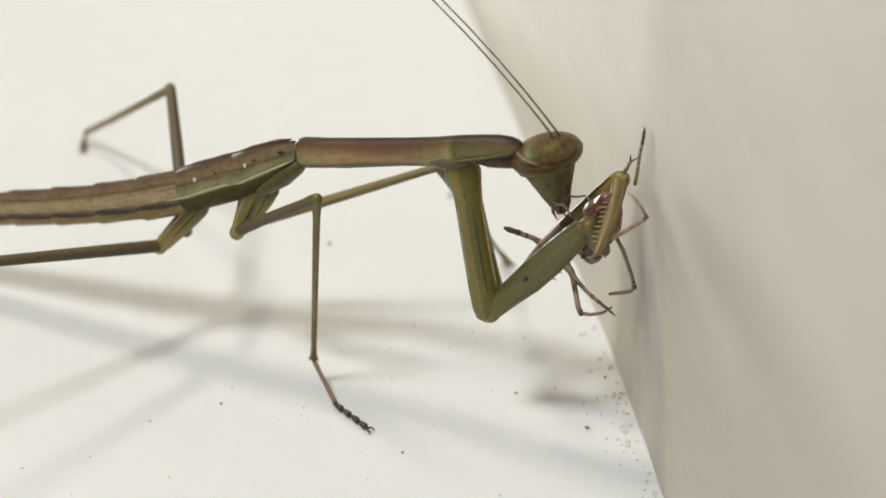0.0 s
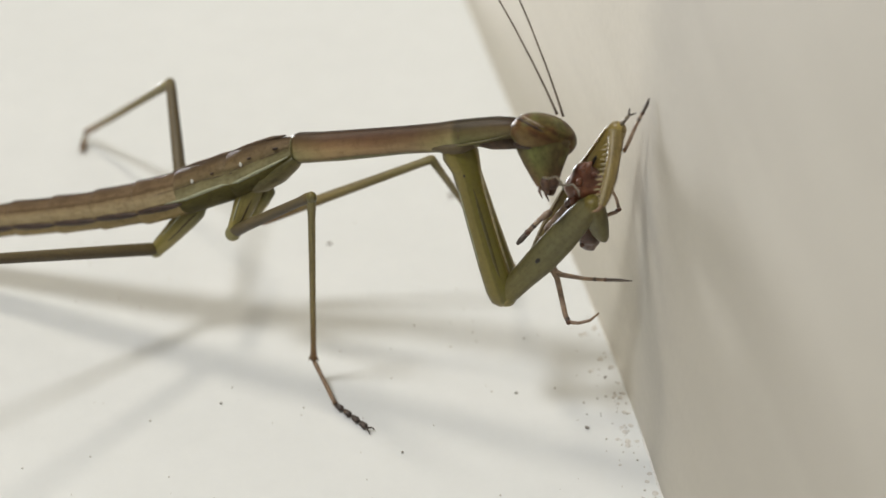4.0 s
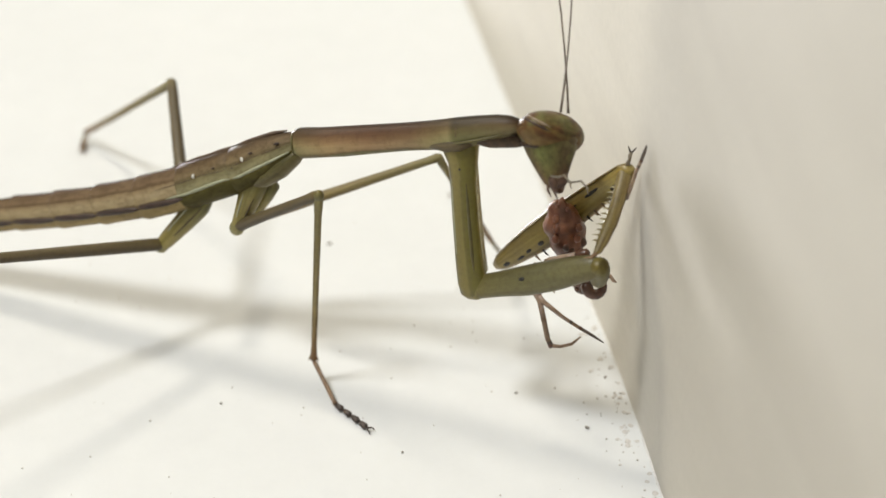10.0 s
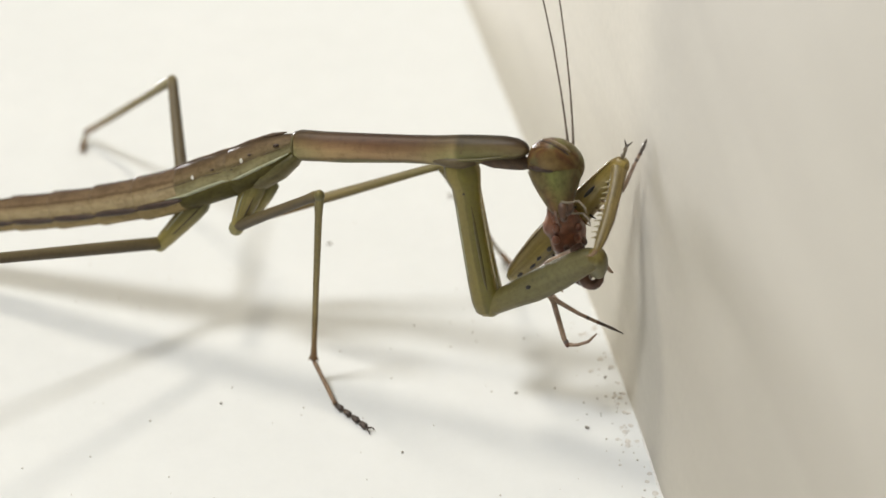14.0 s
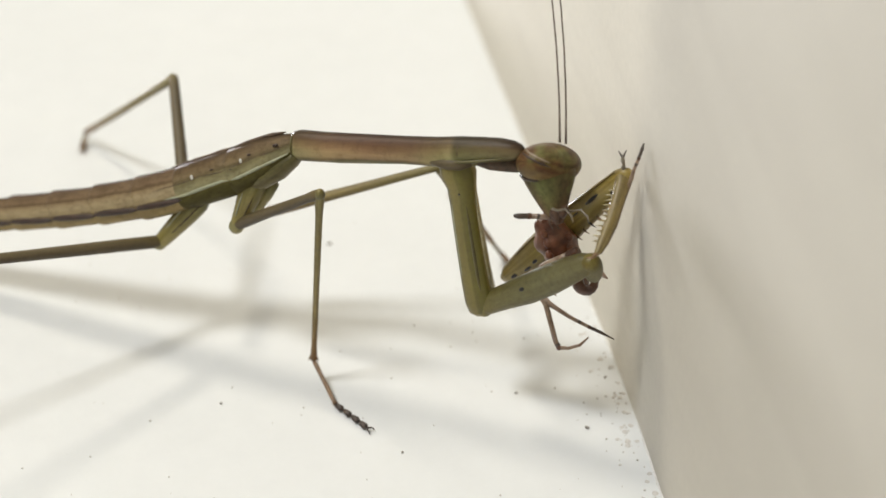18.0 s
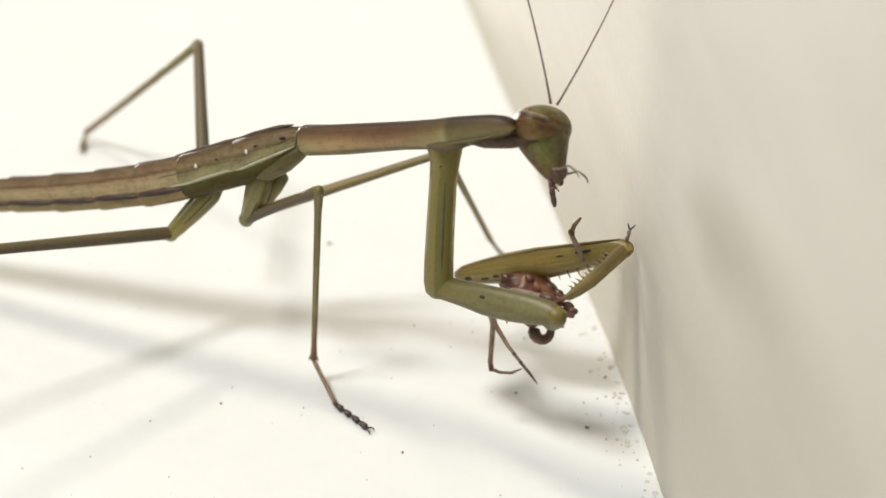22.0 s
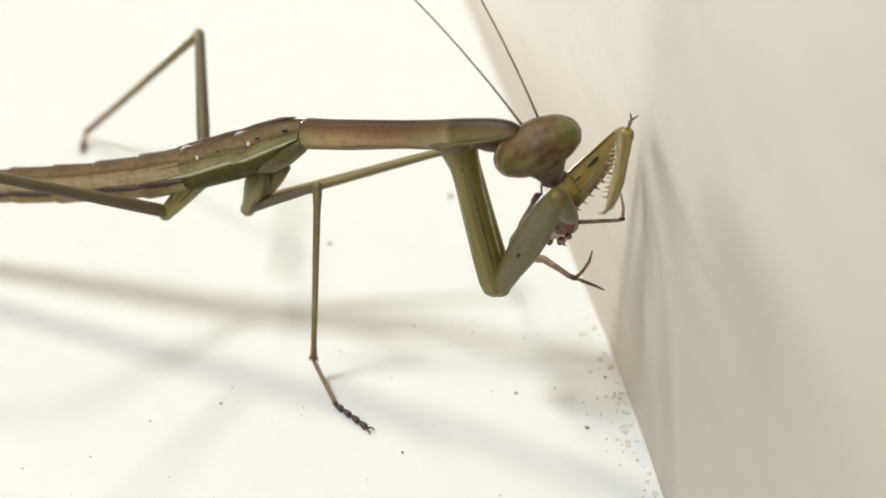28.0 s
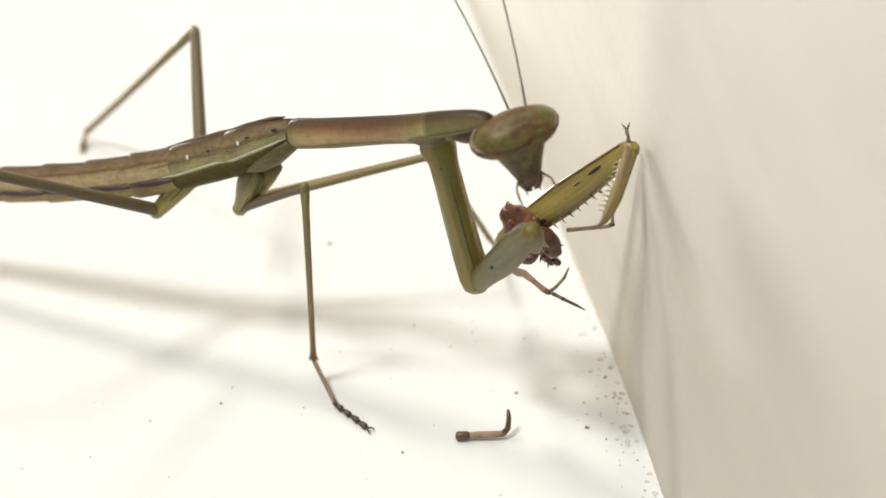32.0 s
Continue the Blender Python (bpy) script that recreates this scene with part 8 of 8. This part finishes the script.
    walk(prey_parts["leg_g"], aimed(SPIDER_BASE, [(0, 13.37, -7.45, 15.13, 14.42, -8.49, 12.07), (0.4, 13.37, -7.45, 15.13, 14.42, -8.49, 12.07), (0.6, 6.31, -12.94, 12.35, 3.8, -10.98, 11.67), (0.8, 8.39, -9.19, 13.25, 7.66, -8.81, 11.19), (1, 10.09, -6.12, 13.99, 10.82, -7.04, 10.8), (2, 10.1, -8.97, 17.73, 8.51, -8.64, 14.9), (3, 9.52, -9.67, 16.78, 7.4, -8.86, 14.45), (3.5, 10.06, -8.28, 17.08, 8.14, -7.85, 14.49), (5.5, 10.53, -7.51, 17.21, 8.84, -7.28, 14.44), (6, 9.78, -7.62, 16.32, 7.9, -7.37, 13.68), (7, 10, -9.43, 15.4, 7.9, -8.55, 13.07), (8, 9.37, -8.5, 13.65, 6.94, -7.61, 11.68), (9, 8.81, -10.68, 15.07, 6.49, -9.48, 13.13), (10, 9.77, -10.1, 13.83, 7.15, -8.86, 12.35), (11, 9.61, -10.16, 13.82, 7.18, -9.04, 11.96), (12, 9.8, -9.42, 13.37, 7.49, -8.29, 11.38), (13, 9.96, -8.93, 12.54, 7.53, -7.86, 10.66), (14, 10.12, -8.96, 13.48, 7.87, -7.9, 11.38), (14.5, 10.99, -9.23, 13.89, 8.83, -8.15, 11.71), (16.5, 8.98, -9.3, 13.8, 6.7, -8.13, 11.79), (17, 10.09, -8.38, 14.41, 7.97, -7.53, 12.09), (18, 9.62, -9.39, 13.36, 7.35, -8.23, 11.34), (19, 10.11, -9.08, 14.23, 8.09, -8.02, 11.9), (20, 9.05, -8.26, 14.03, 6.87, -7.56, 11.72), (20.2, 9.05, -8.26, 14.03, 6.87, -7.56, 11.72), (20.5, 8.07, -9.58, 13.24, 5.54, -8.32, 11.62), (21, 7.54, -11.34, 12.65, 4.93, -9.77, 11.5), (22, 6.31, -12.94, 12.35, 3.8, -10.98, 11.67), (23, 7.12, -13.52, 14.01, 4.59, -11.71, 13.07), (24, 7.24, -13.49, 13.99, 4.7, -11.69, 13.06), (24.2, 7.24, -13.49, 13.99, 4.7, -11.69, 13.06), (24.4, 9.16, -12.24, 18.96, 7.32, -11.38, 16.41), (25, 9.09, -10.55, 18.06, 7.27, -9.71, 15.5), (25.5, 9.2, -9.3, 17.66, 7.38, -8.54, 15.07), (27.5, 8.53, -9.64, 18.88, 7.16, -8.82, 16.04), (28, 8.09, -10.19, 19.28, 6.95, -9.34, 16.35), (29, 7.34, -8.82, 17.85, 6.43, -7.63, 14.96), (30, 7.22, -8.6, 17.34, 6.21, -7.12, 14.62), (31, 7.08, -9.02, 17.62, 6.15, -7.58, 14.86), (31.2, 7.09, -8.16, 17.7, 6.11, -6.86, 14.88), (32, 6.16, -11.44, 17.64, 5.07, -9.75, 15.08)]))
    walk(prey_parts["leg_f"], aimed(SPIDER_BASE, [(0, 9.74, -3.46, 13.83, 11.24, -4.07, 16.33), (0.4, 9.74, -3.46, 13.83, 11.24, -4.07, 16.33), (0.6, 10.44, -5.81, 13.5, 8.69, -5.53, 16.57), (0.8, 9.83, -4.42, 14.61, 9.82, -4.61, 17.4), (1, 9.33, -3.29, 15.52, 10.74, -3.86, 18.07), (2, 10.71, -3.85, 16.94, 11.83, -4.3, 19.66), (3, 9.74, -3.46, 16.69, 10.99, -3.97, 19.34), (3.5, 9.93, -3.54, 17.53, 11.08, -4, 20.23), (5.5, 10.94, -3.94, 17.45, 12.03, -4.39, 20.18), (6, 10.38, -3.72, 16.41, 11.66, -4.24, 19.05), (7, 10.44, -3.74, 15.78, 11.89, -4.33, 18.31), (8, 9.4, -3.32, 14.78, 11.26, -4.07, 16.98), (9, 9.1, -3.2, 15.19, 10.87, -3.92, 17.47), (10, 9.35, -3.3, 15.19, 11.19, -4.05, 17.41), (11, 9.41, -3.33, 14.86, 11.17, -4.04, 17.15), (12, 9.59, -3.4, 14.76, 11.23, -4.06, 17.15), (13, 9.38, -3.32, 14.76, 11.01, -3.97, 17.17), (14, 9.58, -3.4, 15.09, 11.11, -4.01, 17.56), (14.5, 10.35, -3.71, 15.61, 11.85, -4.31, 18.11), (16.5, 8.93, -3.14, 15.08, 10.57, -3.8, 17.47), (17, 9.46, -3.35, 15.69, 10.93, -3.94, 18.2), (18, 9.57, -3.39, 14.53, 11.26, -4.08, 16.88), (19, 9.61, -3.41, 15.44, 11.11, -4.02, 17.94), (20, 8.74, -3.06, 14.91, 10.44, -3.74, 17.26), (20.2, 8.74, -3.06, 14.91, 10.44, -3.74, 17.26), (20.5, 10.91, -5.99, 17.55, 8.59, -5.49, 18.22), (21, 10.37, -5.78, 15.45, 8.53, -5.47, 17.55), (22, 10.44, -5.81, 13.5, 8.69, -5.53, 16.57), (23, 10.59, -5.87, 15.1, 8.91, -5.62, 17.29), (24, 10.67, -5.9, 15.28, 8.91, -5.62, 17.39), (24.2, 10.67, -5.9, 15.28, 8.91, -5.62, 17.39), (24.4, 10.12, -3.62, 16.7, 11.75, -4.28, 19.09), (25, 10.1, -3.61, 16.73, 11.68, -4.25, 19.16), (25.5, 9.86, -3.51, 17.11, 11.49, -4.17, 19.51), (27.5, 10.07, -3.59, 18.02, 11.69, -4.25, 20.43), (28, 9.72, -3.45, 17.77, 11.27, -4.08, 20.23), (29, 9.59, -3.4, 17.15, 11.31, -4.09, 19.48), (30, 9.53, -3.38, 17.21, 11.37, -4.12, 19.43), (31, 9.57, -3.39, 17.17, 11.39, -4.13, 19.41), (31.2, 9.56, -3.39, 17.19, 11.38, -4.12, 19.42), (32, 9.5, -3.36, 17.24, 11.35, -4.11, 19.45)]))
    walk(torn_leg, aimed(Vector((0, 0, 0)), [(0, 9.48, -7.58, 18.03, 6.78, -7.14, 14.66), (0.4, 9.48, -7.58, 18.03, 6.78, -7.14, 14.66), (0.6, 8.01, -12.81, 14.28, 4.67, -10.19, 13.38), (0.8, 8.52, -9.37, 16.27, 5.32, -8.14, 14.19), (1, 8.94, -6.55, 17.9, 5.86, -6.46, 14.85), (2, 9.29, -8.45, 20.12, 7.17, -8.01, 16.35), (3, 9.46, -9.13, 19.3, 6.63, -8.05, 16.19), (3.5, 9.62, -7.67, 19.55, 7.06, -7.1, 16.09), (5.5, 9.81, -6.91, 19.61, 7.55, -6.61, 15.92), (6, 9.25, -6.97, 18.76, 6.75, -6.63, 15.23), (7, 9.94, -8.91, 17.92, 7.14, -7.74, 14.82), (8, 9.77, -7.9, 16.13, 6.52, -6.71, 13.5), (9, 9.24, -10.22, 17.57, 6.15, -8.61, 14.98), (10, 10.71, -9.59, 16.18, 7.21, -7.94, 14.2), (11, 10.15, -9.65, 16.28, 6.91, -8.15, 13.81), (12, 10.17, -8.93, 15.88, 7.09, -7.42, 13.22), (13, 10.47, -8.39, 15.02, 7.23, -6.96, 12.51), (14, 10.36, -8.46, 16, 7.36, -7.05, 13.19), (14.5, 11.12, -8.75, 16.42, 8.24, -7.32, 13.51), (16.5, 9.34, -8.82, 16.31, 6.29, -7.27, 13.63), (17, 10.04, -7.84, 16.93, 7.21, -6.72, 13.84), (18, 9.96, -8.92, 15.87, 6.93, -7.37, 13.18), (19, 10.04, -8.64, 16.77, 7.34, -7.23, 13.67), (20, 9.02, -7.67, 16.53, 6.11, -6.72, 13.46), (20.2, 9.02, -7.67, 16.53, 6.11, -6.72, 13.46), (20.5, 8.87, -9.1, 15.64, 5.5, -7.41, 13.48), (21, 8.82, -10.97, 14.86, 5.33, -8.89, 13.33), (22, 8.01, -12.81, 14.28, 4.67, -10.19, 13.38), (23, 8.6, -13.29, 16.11, 5.22, -10.87, 14.86), (24, 8.72, -13.25, 16.09, 5.33, -10.85, 14.84), (24.2, 8.72, -13.25, 16.09, 5.33, -10.85, 14.84), (24.4, 8.76, -11.8, 21.47, 6.32, -10.65, 18.07), (25, 8.68, -10.12, 20.56, 6.25, -8.99, 17.15), (25.5, 8.75, -8.84, 20.16, 6.33, -7.82, 16.7), (27.5, 7.6, -9.37, 21.27, 5.78, -8.28, 17.48), (28, 6.94, -10.03, 21.58, 5.42, -8.89, 17.68), (29, 6.03, -8.87, 20.07, 4.82, -7.28, 16.22), (30, 6.12, -8.66, 19.66, 4.77, -6.69, 16.04), (31, 5.87, -9.12, 19.9, 4.62, -7.2, 16.21), (31.2, 5.88, -8.21, 19.97, 4.58, -6.47, 16.22), (31.3, 0.96, -11.69, 0.4, 4.62, -11.55, 0.4), (32, 0.96, -11.69, 0.4, 4.62, -11.55, 0.4)]))
    walk(prey_parts["leg_h"], aimed(SPIDER_BASE, [(0, 10.71, -4.75, 13.86, 11.95, -4.75, 13.86), (0.4, 10.71, -4.75, 13.86, 11.95, -4.75, 13.86), (0.6, 7.34, -12.26, 11.11, 8.56, -12.26, 11.11), (0.8, 9.21, -7.64, 12.38, 10.45, -7.64, 12.38), (1, 10.11, -3.7, 13.66, 11.37, -3.7, 13.66), (2, 10.57, -5.48, 16.18, 11.8, -5.48, 16.18), (3, 10.56, -6.42, 15.02, 11.79, -6.42, 15.02), (3.5, 10.85, -4.8, 15.46, 12.09, -4.8, 15.46), (5.5, 10.93, -5.93, 16.99, 12.15, -5.93, 16.99), (6, 10.32, -6.05, 16.05, 11.56, -6.05, 16.05), (7, 10.87, -8.2, 14.99, 12.09, -8.2, 14.99), (8, 10.6, -7.27, 13.02, 11.83, -7.27, 13.02), (9, 9.98, -9.64, 14.46, 11.2, -9.64, 14.46), (10, 11.34, -9.08, 12.92, 12.56, -9.08, 12.92), (11, 10.9, -9.09, 13.12, 12.12, -9.09, 13.12), (12, 10.96, -8.36, 12.76, 12.19, -8.36, 12.76), (13, 11.24, -7.83, 11.86, 12.48, -7.83, 11.86), (14, 11.19, -7.86, 12.92, 12.43, -7.86, 12.92), (14.5, 12.01, -8.14, 13.38, 13.23, -8.14, 13.38), (16.5, 10.1, -8.25, 13.2, 11.33, -8.25, 13.2), (17, 10.98, -7.15, 13.97, 12.21, -7.15, 13.97), (18, 10.75, -8.36, 12.76, 11.97, -8.36, 12.76), (19, 10.94, -7.99, 13.79, 12.17, -7.99, 13.79), (20, 9.95, -6.95, 13.57, 11.19, -6.95, 13.57), (20.2, 9.95, -6.95, 13.57, 11.19, -6.95, 13.57), (20.5, 8.72, -8.4, 12.68, 9.95, -8.4, 12.68), (21, 8.44, -10.36, 11.77, 9.67, -10.36, 11.77), (22, 7.34, -12.26, 11.11, 8.56, -12.26, 11.11), (23, 8.1, -12.71, 12.99, 9.3, -12.71, 12.99), (24, 8.23, -12.67, 12.97, 9.43, -12.67, 12.97), (24.2, 8.23, -12.67, 12.97, 9.43, -12.67, 12.97), (24.4, 9.91, -9.03, 17.34, 11.11, -9.03, 17.34), (25, 9.82, -7.34, 16.42, 11.03, -7.34, 16.42), (25.5, 9.9, -6.04, 16.05, 11.13, -6.04, 16.05), (27.5, 8.78, -6.47, 17.36, 10.01, -6.47, 17.36), (28, 8.11, -7.08, 17.77, 9.32, -7.08, 17.77), (29, 7.14, -5.97, 16.26, 8.37, -5.97, 16.26), (30, 7.16, -5.91, 15.69, 8.39, -5.91, 15.69), (31, 6.93, -6.32, 15.98, 8.16, -6.32, 15.98), (31.2, 6.97, -5.36, 16.09, 8.2, -5.36, 16.09), (32, 6.22, -8.84, 15.95, 7.43, -8.84, 15.95)]))


motions()
